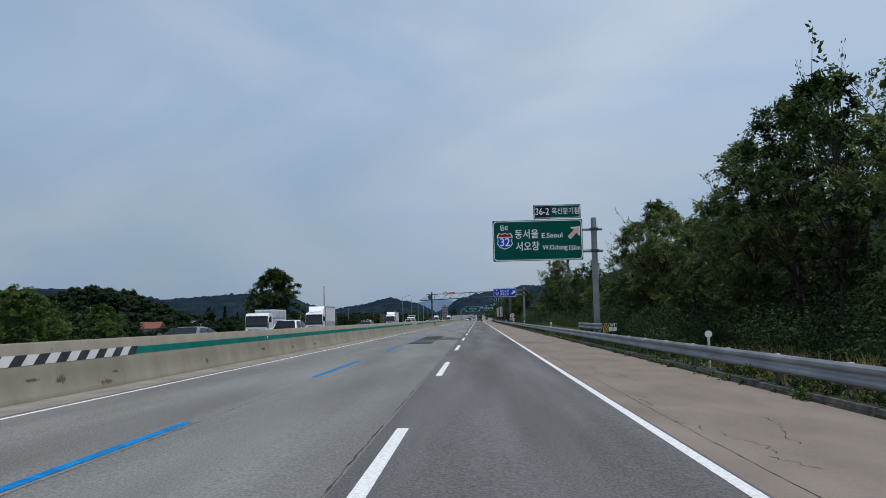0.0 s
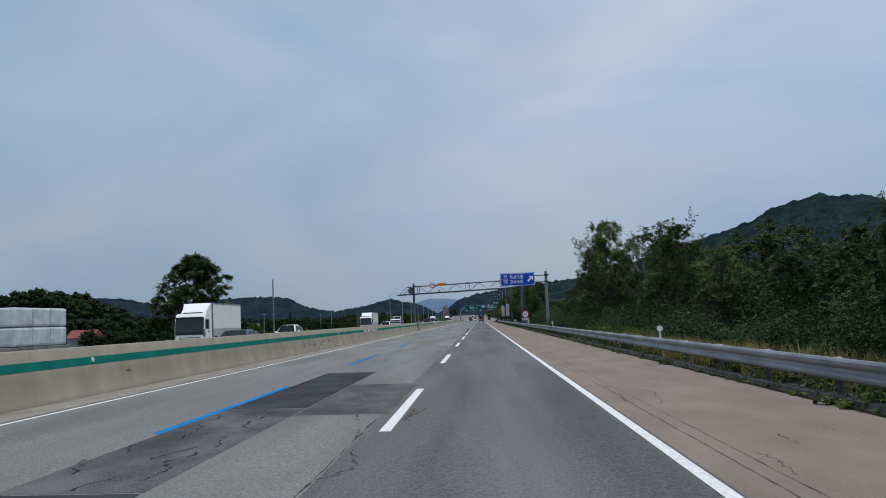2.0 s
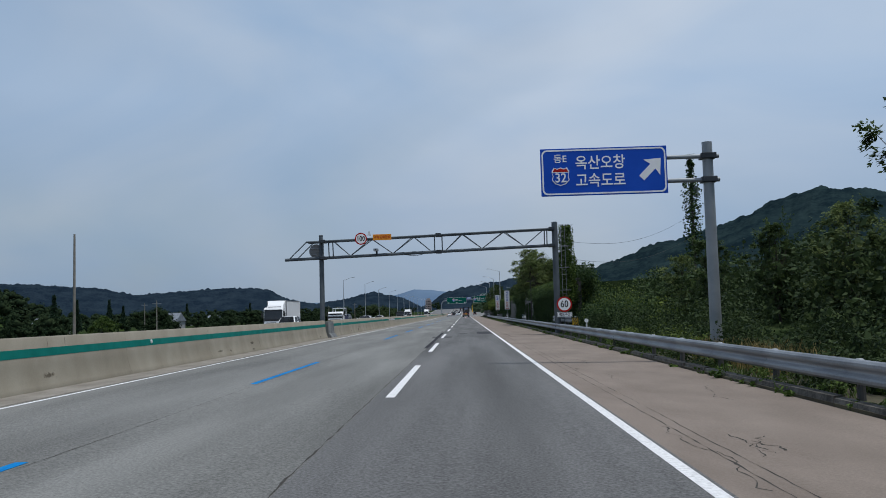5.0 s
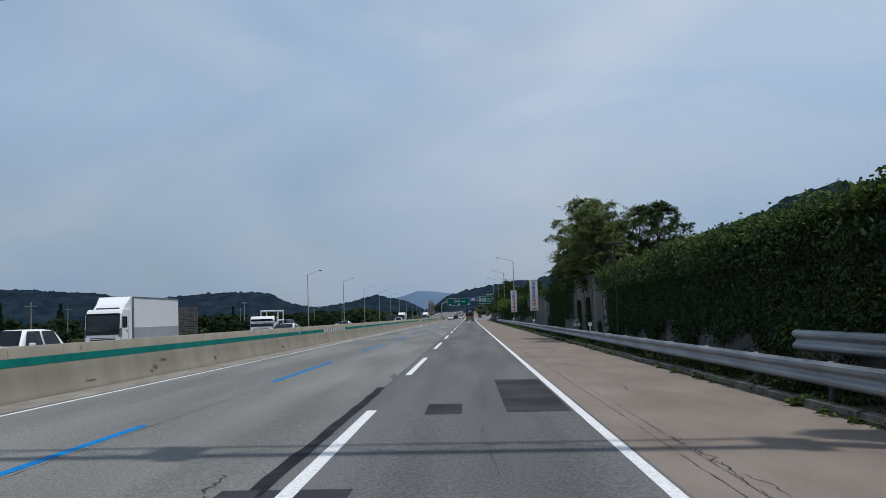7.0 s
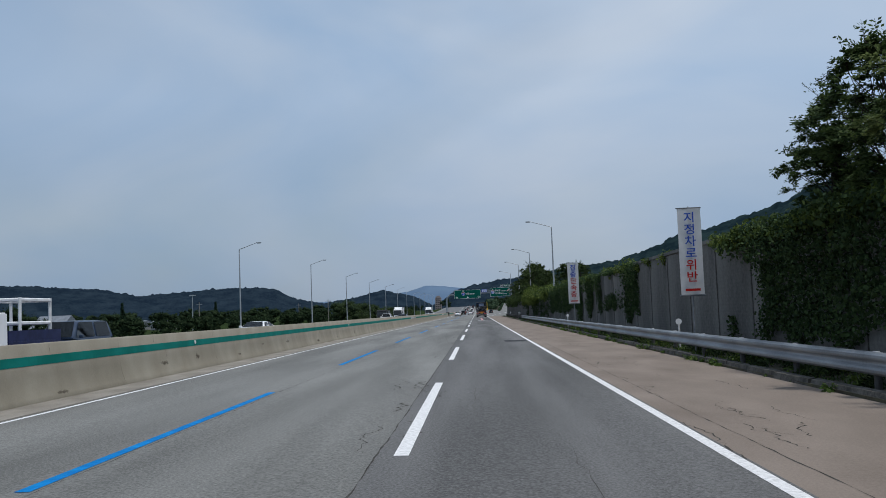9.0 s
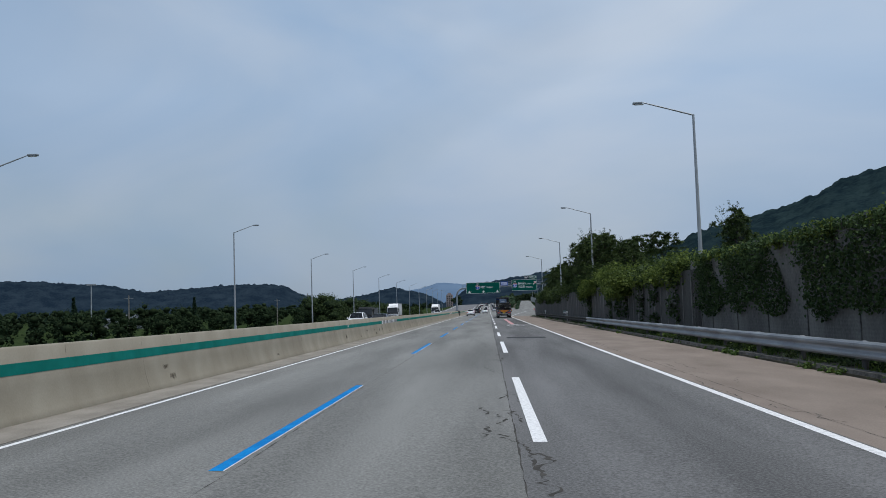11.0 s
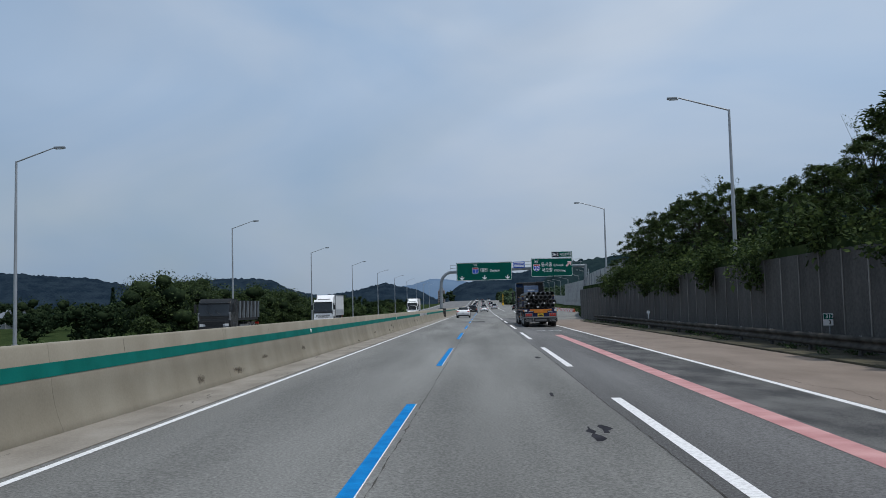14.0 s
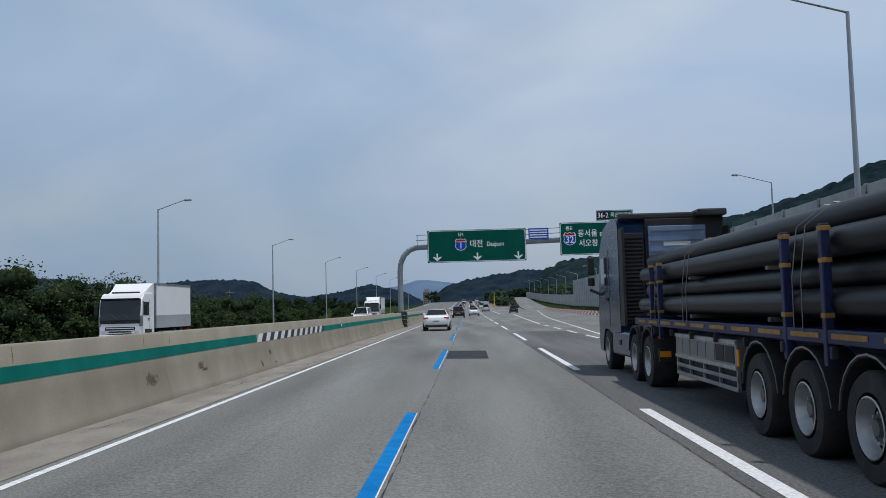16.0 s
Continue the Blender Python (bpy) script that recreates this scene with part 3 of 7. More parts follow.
def shelf(y):
    """How far the noise barriers' foot stands over the exit's pavement."""
    t = min(1, max(0, (y - 530) / 90))
    return -0.3 + 1.2 * t * t * (3 - 2 * t) + max(0, min(y, 1000) - 690) * 0.004


def bank(x, y):
    """The land's height beside the road."""
    wob = 0.5 * noise.noise(Vector((x * 0.03, y * 0.03, 0)))
    if x > 7.7:
        behind = 3.5 if 197 < y < 486 else 0.0
        near = 0.55 + min(1, max(0, (x - 11) / 30)) * 3.0
        z = -0.22 if x < 9.85 else (behind + near * 0.4 if behind else -0.1 + near * min(1, (x - 9.85) / 3))
        if y > 486:
            e = fence_x(y)
            z = -0.7 + (shelf(y) + 0.65) * min(1, max(0, (x - e + 3.5) / 3.2)) + min(60, max(0, x - e)) * 0.12
        elif x > 25:
            z += (x - 25) * 0.05 + wob * 2
        return z + rise(y)
    if x < -26.6:
        return -0.3 - min(1, (-26.6 - x) / 14) * 1.9 + wob * min(1, (-26.6 - x) / 30) + rise(y)
    return -0.75 + rise(y)


xs = [-4600, -2500, -1200, -600, -300, -160, -100, -70, -55, -45, -38, -33, -30, -27.5, -26.6, -26.4, 0, 7.4, 7.72, 8.4, 9.3, 9.82, 9.9, 11, 12, 13, 14.5, 16, 18, 20, 22, 23, 24, 25, 26, 27, 28.5, 30, 34, 50, 80, 140, 300, 700, 1500, 2600, 4600]
ys = [-4500, -1500, -500, -200, -80, -30] + [10 * k for k in range(0, 19)] + [190, 196.9, 197.1] + [200 + 10 * k for k in range(0, 28)] + [480, 485.9, 486.1] + [490 + 20 * k for k in range(0, 26)] + [1050, 1300, 1700, 2500, 4600]
gv = [(x, y, bank(x, y)) for y in ys for x in xs]
gf = [(j * len(xs) + i, j * len(xs) + i + 1, (j + 1) * len(xs) + i + 1, (j + 1) * len(xs) + i) for j in range(len(ys) - 1) for i in range(len(xs) - 1)]
ground = tagged(mesh_ob("ground", gv, gf, M["grass"]), "rough green grassland beside the motorway", "ground", kind="structure")

END = 1300


def slab(name, x0, x1, y0, y1, material, label, edge=None, cols=3, thick=0.4):
    """A stretch of pavement with thickness; edge(y) moves its right side."""
    n = max(1, int((y1 - y0) / 10))
    v, f = [], []
    for i in range(n + 1):
        y = y0 + (y1 - y0) * i / n
        xr = edge(y) if edge else x1
        row = [x0 + (xr - x0) * k / cols for k in range(cols + 1)]
        v += [(x, y, road_z(x, y)) for x in row] + [(row[-1], y, road_z(row[-1], y) - thick), (row[0], y, road_z(row[0], y) - thick)]
        w = cols + 3
        if i:
            for k in range(w):
                f.append(((i - 1) * w + k, (i - 1) * w + (k + 1) % w, i * w + (k + 1) % w, i * w + k))
    return tagged(mesh_ob(name, v, f, material), label, "road", kind="structure")


def outer(y):
    """The outer edge of the hard shoulder, which widens into the exit."""
    return 7.62 + 12.6 * min(1, max(0, (y - 452) / 130)) ** 1.3 + max(0, y - 640) * 0.03


road = slab("road", -8.02, -0.3, -40, END, M["asphalt"], "worn grey asphalt of the two inner lanes")
road_outer = slab("road_outer_lane", -0.3, 3.86, -40, 497, M["asphalt_dark"], "darker grey asphalt of the outer lane")
shoulder = slab("road_shoulder", 3.86, 7.62, -40, 480, M["shoulder"], "reddish brown cracked hard shoulder", edge=outer)
exit_road = slab("road_exit", 3.86, 7.62, 480, END, M["asphalt"], "pale grey asphalt widening into the exit", edge=outer)
outer_far = slab("road_outer_lane_far", -0.3, 3.86, 497, END, M["asphalt"], "pale grey asphalt of the outer lane beyond the exit sign")
n, rv, rf = 26, [], []
for i in range(n + 1):
    y = 670 + 330 * i / n
    t = min(1, (y - 670) / 280)
    xa, xb, z = 13.5 + 10.5 * t ** 1.3, fence_x(y) - 3.7 + 3.0 * t * t, rise(y) - 0.26 + 2.2 * t * t * (3 - 2 * t)
    rv += [(xa, y, z - 2.4), (xa, y, z), (xb, y, z), (xb, y, z - 2.4)]
    rf += [(4 * i + k, 4 * i + k + 1, 4 * i + k + 5, 4 * i + k + 4) for k in range(3) if i < n]
ramp_road = tagged(mesh_ob("road_ramp", rv, rf, M["asphalt"]), "pale asphalt ramp climbing away from the motorway", "road", kind="structure")
opposite = slab("road_opposite", -26.4, -8.62, -40, END, M["asphalt_far"], "grey asphalt of the opposite carriageway")

for x, w in ((3.73, 0.16), (-7.0, 0.105)):
    strip("edge_line", x - w / 2, x + w / 2, -40, 470 if x > 0 else END, M["white_line"], road, 0.005)
strip("edge_line", 3.65, 3.81, 620, END, M["white_line"], road, 0.005)
for y0, y1, xa, xb in ((470, 560, 3.73, 8.2), (560, 700, 8.2, 17.5)):
    strip("exit_line", xa - 0.08, xa + 0.08, y0, y1, M["white_line"], road, 0.006, 10, xb - xa)
strip("gore_line", 3.65, 3.82, 520, 620, M["white_line"], road, 0.006, 10, 2.6)
for k in range(4):
    strip("exit_dash", 3.65, 3.85, 484 + 9 * k, 489 + 9 * k, M["white_line"], road, 0.005)
ends = [34.7 + 20 * k for k in range(-2, 15)]
dashes = [(e - (8.0 if e < 130 else 10.4), e) for e in ends] + [(326.6, 337.7), (346.5, 354.8), (367.0, 378.0), (386.0, 396.2), (404.2, 415.0), (423.4, 434.2), (442.6, 454.0), (462.3, 474.0)] + [(482 + 20 * k, 493 + 20 * k) for k in range(30)]
for a, b in dashes:
    strip("lane_dash", -0.09, 0.09, a, b, M["white_line"], road_outer, 0.005)
blues = [(6.2 + 20.25 * k, 15.6 + 20.25 * k) for k in range(-1, 8)] + [(182.5 + 20 * k, 193 + 20 * k) for k in range(0, 7)] + [(327 + 19.45 * k, 337 + 19.45 * k) for k in range(0, 8)] + [(483 + 20 * k, 492 + 20 * k) for k in range(14)]
for a, b in blues:
    strip("blue_dash", -3.68, -3.52, a, b, M["blue_line"], road, 0.005)
    if a > 300:
        strip("pale_edge", -3.52, -3.505, a, b, M["white_line"], road, 0.004)
for x in (-9.6, -25.0):
    strip("edge_line", x - 0.075, x + 0.075, -40, END, M["white_line"], opposite, 0.005)
for k in range(34):
    for x in (-13.4, -17.2, -21.0):
        strip("lane_dash", x - 0.07, x + 0.07, 20 * k, 20 * k + 9, M["white_line"], opposite, 0.005)

# repairs and joints
for x0, x1, y0, y1 in ((-3.52, -1.95, 70.6, 82.0), (-3.52, -1.95, 58.6, 62.2), (-3.45, -2.1, 467.6, 472.6), (2.45, 3.6, 194.1, 201.8), (1.0, 1.66, 193.9, 195.7), (-0.7, 0.62, 185.1, 187.4), (2.4, 3.58, 280.3, 282.6), (0.4, 2.6, 342.6, 344.6)):
    strip("repair_patch", x0, x1, y0, y1, M["patch"], road, 0.003, 2)


for x0, x1, y0, y1 in ((-3.52, -1.95, 62.25, 70.55), (-1.92, -0.2, 69.2, 76.6)):
    strip("worn_patch", x0, x1, y0, y1, M["patch_worn"], road, 0.003, 2)


def crack(x, y0, y1, width, seed, material, parent, wander=0.05, step=0.5, drift=0.0, even=False):
    """A ragged line along the pavement."""
    rng = np.random.default_rng(seed)
    n = int((y1 - y0) / step)
    off = np.cumsum(rng.normal(0, wander * 0.35, n + 1))
    off -= np.linspace(0, off[-1], n + 1)
    v, f = [], []
    for i in range(n + 1):
        y, xx = y0 + (y1 - y0) * i / n, x + off[i] + drift * i / n + rng.normal(0, min(0.018, wander))
        w = width * (rng.uniform(0.75, 1.1) if even else rng.uniform(0.1, 1.0) ** 1.5 * 1.7)
        v += [(xx - w, y, road_z(xx, y) + 0.0025), (xx + w, y, road_z(xx, y) + 0.0025)]
        if i:
            f.append((2 * i - 2, 2 * i - 1, 2 * i + 1, 2 * i))
    return mesh_ob("crack", v, f, material, parent)


crack(-0.32, -5, 170, 0.012, 3, M["crack"], road, 0.006, 0.25)
crack(-0.34, 168, 200, 0.105, 4, M["sealant"], road, 0.012, 0.8, even=True)
crack(-0.25, 200, 480, 0.01, 5, M["crack"], road, 0.006, 0.25)
crack(-3.45, -5, 300, 0.007, 6, M["crack"], road, 0.006, 0.25)
crack(-3.42, 300, 480, 0.008, 7, M["crack"], road, 0.006, 0.25)
crack(4.28, 0, 340, 0.009, 8, M["crack"], shoulder, 0.006, 0.25)
crack(4.55, 60, 200, 0.007, 9, M["crack"], shoulder, 0.006, 0.25)
for k in range(22):
    y0 = 5 + 21.7 * k
    crack(4.3 + 0.5 * math.sin(k * 2.1), y0, y0 + 4.5, 0.010, 20 + k, M["crack"], shoulder, 0.1, 0.14, 0.2 * math.sin(k))
    crack(5.4 + 0.9 * math.sin(k * 1.3), y0 + 8, y0 + 11, 0.008, 60 + k, M["crack"], shoulder, 0.12, 0.13, 0.4 * math.cos(k))
for k in range(10):
    crack(1.4 + 0.7 * math.sin(k * 1.7), 176 + 12 * k, 186 + 12 * k, 0.0035, 90 + k, M["crack"], road_outer, 0.08, 0.4)
rng = np.random.default_rng(14)
for k in range(110):
    y0 = rng.uniform(2, 330)
    crack(4.35 + abs(rng.normal(0, 0.8)), y0, y0 + rng.uniform(0.6, 2.4), rng.uniform(0.005, 0.014), 320 + k, M["crack"], shoulder, 0.12, 0.1, rng.normal(0, 0.25))
for k in range(80):
    y0 = rng.uniform(52, 112) if k < 26 else rng.uniform(176, 345)
    crack(-0.42 + rng.normal(0, 0.26), y0, y0 + rng.uniform(0.8, 2.6), rng.uniform(0.008, 0.03), 120 + k, M["crack"], road, 0.12, 0.1, rng.normal(0, 0.2))
for k in range(26):
    y0 = rng.uniform(340, 372)
    crack(rng.uniform(0.3, 3.2), y0, y0 + rng.uniform(0.5, 1.6), rng.uniform(0.006, 0.016), 220 + k, M["crack"], road_outer, 0.12, 0.1, rng.normal(0, 0.4))
for y, x0, x1 in ((60.5, 0.2, 6.4), (346.5, 0.2, 3.0)):
    strip("joint", x0, x1, y, y + 0.05, M["crack"], road, 0.0028)

for k in range(16):
    y0 = 62.4 + 0.5 * k
    crack(-2.75 + 0.6 * math.sin(k * 2.3), y0, y0 + 1.1, 0.018, 420 + k, M["sealant"], road, 0.15, 0.12, 0.25 * math.cos(k * 1.7)).location.z = 0.002
strip("worn_patch", 2.12, 3.6, 386, 421, M["patch_worn"], road_outer, 0.003, 4)
for x, y, long in ((-0.95, 391.2, 1.3), (-0.75, 391.9, 0.8), (-1.1, 396.5, 0.7), (-0.6, 408.0, 0.9)):
    crack(x, y, y + long, 0.05, int(y), M["sealant"], road, 0.02, 0.2)
for k in range(22):
    y0 = 332 + 6.3 * k
    crack(-7.58 + 0.22 * math.sin(k * 1.9), y0, y0 + 1.6 + 1.2 * math.sin(k * 0.7), 0.007, 460 + k, M["crack"], road, 0.1, 0.1, 0.25 * math.cos(k * 2.3)).location.z = 0.013
gore = strip("gore_verge", 8.5, 17.5, 790, 1010, M["verge"], None, 0.05, 20, 6)
tagged(gore, "green traffic island between the road and the exit", "verge", kind="structure")

# lane lettering and the pink guide line of the exit lane
strip("pink_guide_line", 1.66, 2.06, 384.6, 429.5, M["pink_line"], road_outer, 0.005)
lettering("오창", 1.15, M["worn_line"], road_outer, 1.9, 377.2, road_z(1.9) + 0.008, 1.0, True, name="lane_lettering").scale = (0.95, 1.55, 1)
lettering("오창", 1.15, M["worn_line"], road_outer, 1.9, 437.4, road_z(1.9) + 0.008, 1.0, True, name="lane_lettering").scale = (0.95, 1.55, 1)
arrow = prism([(1.14, 378.9), (1.36, 378.9), (1.36, 381.2), (2.1, 382.4), (2.1, 381.6), (2.62, 383.2), (1.9, 383.9), (1.9, 383.1), (1.14, 382.0)], "z", road_z(1.9) + 0.004, road_z(1.9) + 0.02)
part("lane_arrow", arrow, M["worn_line"], road_outer)

# gutter and concrete median barrier
gut = slab("gutter", -8.05, -7.16, -40, 660, M["gutter"], "pale concrete gutter along the median", cols=1, thick=0.1)
gut.location.z = 0.012
H = 1.22
face = [(-8.05, 0), (-8.05, 0.05), (-8.085, 0.13), (-8.125, 0.24), (-8.165, 0.38), (-8.2, 0.56), (-8.27, H - 0.03)]
prof = face + [(-8.30, H), (-8.47, H)] + [(-16.77 - x, z) for x, z in face[::-1]]
barrier = thing("median_barrier", "tan concrete median barrier with a green painted stripe", "barrier", pose(0, 0, 0.12), kind="structure")
seg = part("barrier_segment", prism(prof, "y", 0.003, 7.997), M["concrete"], barrier, smooth=True)
seg.location = (0, -24, 0)
for k in range(-2, 86):
    if k != 23:
        again(seg, pose(0, 8 * k, rise(8 * k)), barrier)
for y0, y1 in ((184.003, 187.86), (190.64, 191.997)):
    part("barrier_segment", prism(prof, "y", y0, y1), M["concrete"], barrier, smooth=True)
band_x = lambda z: float(np.interp(z, [p[1] for p in face], [p[0] for p in face]))
HATCH = [(14.0, 24.9), (125.9, 136.1), (238.8, 249.1), (354.9, 365.0), (462.9, 473.2), (573, 583)]


def band(y0, y1, material, name, slant=0.0, za=0.77, zb=0.96):
    x0, x1 = band_x(za) + 0.005, band_x(zb) + 0.005
    v = [(x0, y0, za), (x0, y1, za), (x1, y1 + slant, zb), (x1, y0 + slant, zb)]
    v += [(p[0] - 0.004, p[1], p[2]) for p in v]
    return mesh_ob(name, v, [(0, 1, 2, 3), (0, 4, 5, 1), (2, 6, 7, 3), (0, 3, 7, 4), (1, 5, 6, 2)], material, barrier)


at = -30.0
for a, b in HATCH + [(640, 641)]:
    n = max(1, int((a - at) / 30))
    for k in range(n):
        band(at + (a - at) * k / n, at + (a - at) * (k + 1) / n, M["green_paint"], "green_band")
    at = b
for a, b in HATCH:
    n = 11
    w = (b - a) / (2 * n)
    for k in range(n):
        band(a + 2 * k * w, a + (2 * k + 1) * w, M["white_paint"], "white_bar", 0.32, 0.755, 0.975)
        band(a + (2 * k + 1) * w, a + (2 * k + 2) * w, M["black_paint"], "black_bar", 0.32, 0.755, 0.975)
rng = np.random.default_rng(11)


def scuff(y, z0, z1, w, lean):
    """A thin dark scrape or drip that follows the barrier's face."""
    n = 4
    v, f = [], []
    for i in range(n + 1):
        z = z0 + (z1 - z0) * i / n
        ww, yy = w * (0.35 + math.sin(math.pi * (i + 0.4) / (n + 1))) * rng.uniform(0.6, 1.2), y + lean * i / n + rng.normal(0, 0.006)
        v += [(band_x(z) + 0.003, yy - ww, z), (band_x(z) + 0.003, yy + ww, z)]
        if i:
            f.append((2 * i - 2, 2 * i - 1, 2 * i + 1, 2 * i))
    return mesh_ob("scuff", v, f, M["drip"], barrier)


def stain_patch(y, wide, z0, z1):
    """A rusty, crazed patch on the barrier's face."""
    v, f = [], []
    for i in range(5):
        z = z0 + (z1 - z0) * i / 4
        v += [(band_x(z) + 0.003, y + wide * (j / 4 - 0.5), z) for j in range(5)]
    f = [(5 * i + j, 5 * i + j + 1, 5 * i + j + 6, 5 * i + j + 5) for i in range(4) for j in range(4)]
    return mesh_ob("stain", v, f, M["stain"], barrier)


for k in range(70):
    z0 = rng.uniform(0.03, 0.4)
    stain_patch(rng.uniform(6, 500), rng.uniform(0.25, 1.1), z0, z0 + rng.uniform(0.12, 0.33))
for yc, wide, z0, z1 in ((20.6, 0.5, 0.2, 0.6), (31, 0.35, 0.1, 0.5), (101, 0.4, 0.2, 0.7), (104, 0.6, 0.2, 0.6), (109, 0.35, 0.3, 0.75), (206, 0.5, 0.1, 0.5), (212.5, 0.4, 0.1, 0.45), (339, 0.6, 0.15, 0.65), (344, 0.35, 0.1, 0.4), (351, 0.7, 0.05, 0.4), (353, 0.55, 0.15, 0.72), (354.6, 0.6, 0.2, 0.72), (372, 0.5, 0.05, 0.45), (385, 0.4, 0.1, 0.5), (398, 0.5, 0.05, 0.4), (437, 0.5, 0.15, 0.6), (455.2, 0.6, 0.2, 0.72), (463, 0.3, 0.02, 0.35)):
    stain_patch(yc, wide * 1.25, z0, z1)
for k in range(40):
    y = rng.uniform(6, 500)
    scuff(y, 1.0, rng.uniform(1.06, 1.17), rng.uniform(0.004, 0.012), 0)
for k in range(96):
    y = 6 + 5.05 * k + rng.normal(0, 0.5)
    scuff(y, 0.99, 1.19, 0.006, 0)
for k in range(26):
    y = rng.uniform(6, 490)
    scuff(y, rng.uniform(0.45, 0.6), 0.76, rng.uniform(0.006, 0.02), 0)
reflector = prism(disc(0, 0, 0.06, 12), "x", 0, 0.03)
ref = part("reflector", reflector, M["white_paint"], barrier, "round white reflector")
ref.location = (-8.235, 40, 0.88)
for y in (75, 113, 154, 196, 230, 262, 296, 340, 376, 410, 440, 478):
    again(ref, pose(-8.235, y, 0.88), barrier)

# kerb and verge
verge = slab("verge", 7.62, 9.75, -40, 470, M["verge"], "weedy soil verge behind the kerb", cols=2, thick=0.1)
verge.location.z = 0.06
kerb = thing("kerb", "low stained concrete kerb along the shoulder", "kerb", pose(0, 0, 0), kind="structure")
kb = part("kerb_stone", prism([(7.62, -0.13), (7.66, 0.03), (7.80, 0.05), (7.86, -0.13)], "y", 0.01, 1.99), M["kerb"], kerb)
rng = np.random.default_rng(5)
for k in range(-4, 184):
    again(kb, pose(rng.normal(0, 0.012), 2 * k + 4, rng.normal(0, 0.008), 0, 0, rng.normal(0, 0.3)), kerb)
kb.location = (0, 2, 0)

# ---- guardrails, walls ----
WAVE = [(0, 0), (0.05, 0.012), (0.088, 0.04), (0.092, 0.075), (0.08, 0.1), (0.02, 0.135), (0.012, 0.155), (0.02, 0.175), (0.08, 0.21), (0.092, 0.235), (0.088, 0.27), (0.05, 0.298), (0, 0.31)]


def beam_bm(y0, y1):
    """A corrugated guardrail beam facing the road."""
    out = [(-x, z * 1.35) for x, z in WAVE]
    back = [(x + 0.006, z) for x, z in out[::-1]]
    return prism(out + back, "y", y0, y1)


def guardrail(label, x, y0, y1, z, post_x=0.10, metal="galv"):
    th = thing("guardrail", label, "guardrail", pose(x, y0, z))
    beam = part("beam", beam_bm(0, 4.1), M[metal], th, smooth=False)
    post = part("post", rod((post_x + 0.07, 0, -z - 0.35), (post_x + 0.07, 0, 0.385), 0.07, 0.07, 10), M["post_steel"], th)
    cap = part("post_cap", rod((post_x + 0.07, 0, 0.386), (post_x + 0.07, 0, 0.41), 0.075, 0.055, 12), M["lamp_steel"], th)
    blk = part("spacer", box(0.0, post_x + 0.02, -0.05, 0.05, 0.12, 0.30, 0.01), M["post_steel"], th)
    n = int((y1 - y0) / 4)
    for k in range(n):
        if k:
            again(beam, pose(0.002 * (k % 2), 4 * k, 0), th)
            for piece in (post, blk, cap):
                again(piece, pose(0, 4 * k, 0), th)
    return th


guardrail("long galvanised corrugated guardrail on round posts", 7.95, -14, 371, 0.26)

guardrail("low guardrail along the foot of the wall, its shadow painted dark", 8.75, 371, 470, 0.12, metal="rail_shadowed")


def end_rail(y0, y1):
    th = guardrail("short upper galvanised guardrail with a striped end board", 8.62, y0, y1, 0.74)
    b = part("end_board", box(-0.05, 0.37, -0.28, -0.24, -0.12, 0.34, 0.01), M["yellow"], th, "yellow and black striped hazard board")
    for k in range(5):
        q = [(-0.05 + 0.11 * k + 0.1, -0.12), (-0.05 + 0.11 * k + 0.155, -0.12), (-0.05 + 0.11 * k - 0.04, 0.34), (-0.05 + 0.11 * k - 0.1, 0.34)]
        q = [(min(0.37, max(-0.05, u)), v) for u, v in q]
        part("bar", prism(q, "y", -0.286, -0.281), M["black_paint"], b)
    return th


end_rail(53.7, 68)
end_rail(184.8, 199.4)

wall = thing("wall_retaining", "grey concrete retaining wall of upright panels, partly overgrown", "wall", pose(0, 0, 0), kind="structure")
wp = part("panel", box(9.74, 9.98, 0.015, 3.985, -0.3, 3.9, 0.012), M["wall"], wall)
wp.location.y = 190
rib = part("rib", box(9.70, 9.76, -0.05, 0.05, -0.25, 3.86, 0.01), M["wall"], wall)
rib.location.y = 192
# panels of the stretch that has shade painted into its concrete
wp_shaded = part("panel", box(9.74, 9.98, 0.015, 1.985, -0.3, 3.9, 0.012), M["wall_shaded"], wall)
rib_old = part("rib", box(9.71, 9.76, -0.045, 0.045, -0.25, 3.86, 0.01), M["rib"], wall)
wp_shaded.location = rib_old.location = (0, 486, -0.55)
for k in range(-2, 144):
    low = -0.55 if k > 68 else (-0.06 if k % 3 else 0.0)
    if k > 68 or k % 2 == 0:
        again(wp_shaded if k > 68 else wp, pose(0, 198 + 2 * k, low), wall)
    if k > 68 or k % 2 == 0:
        again(rib_old if k > 68 else rib, pose(0, 198 + 2 * k, low), wall)
cop = prism([(9.68, 3.84), (9.68, 3.98), (10.04, 3.98), (10.04, 3.84)], "y", 192, 334)
part("coping", cop, M["wall"], wall)

fence = thing("noise_barrier", "tall pale grey metal noise barrier along the exit", "fence", pose(0, 0, 0), kind="structure")
pn = part("panel", box(0, 0.12, 0.06, 3.94, 0, 1.48, 0.02), M["panel"], fence)
ps = part("post", box(-0.06, 0.18, -0.08, 0.08, 0, 6.1, 0.01), M["galv"], fence)
first = True
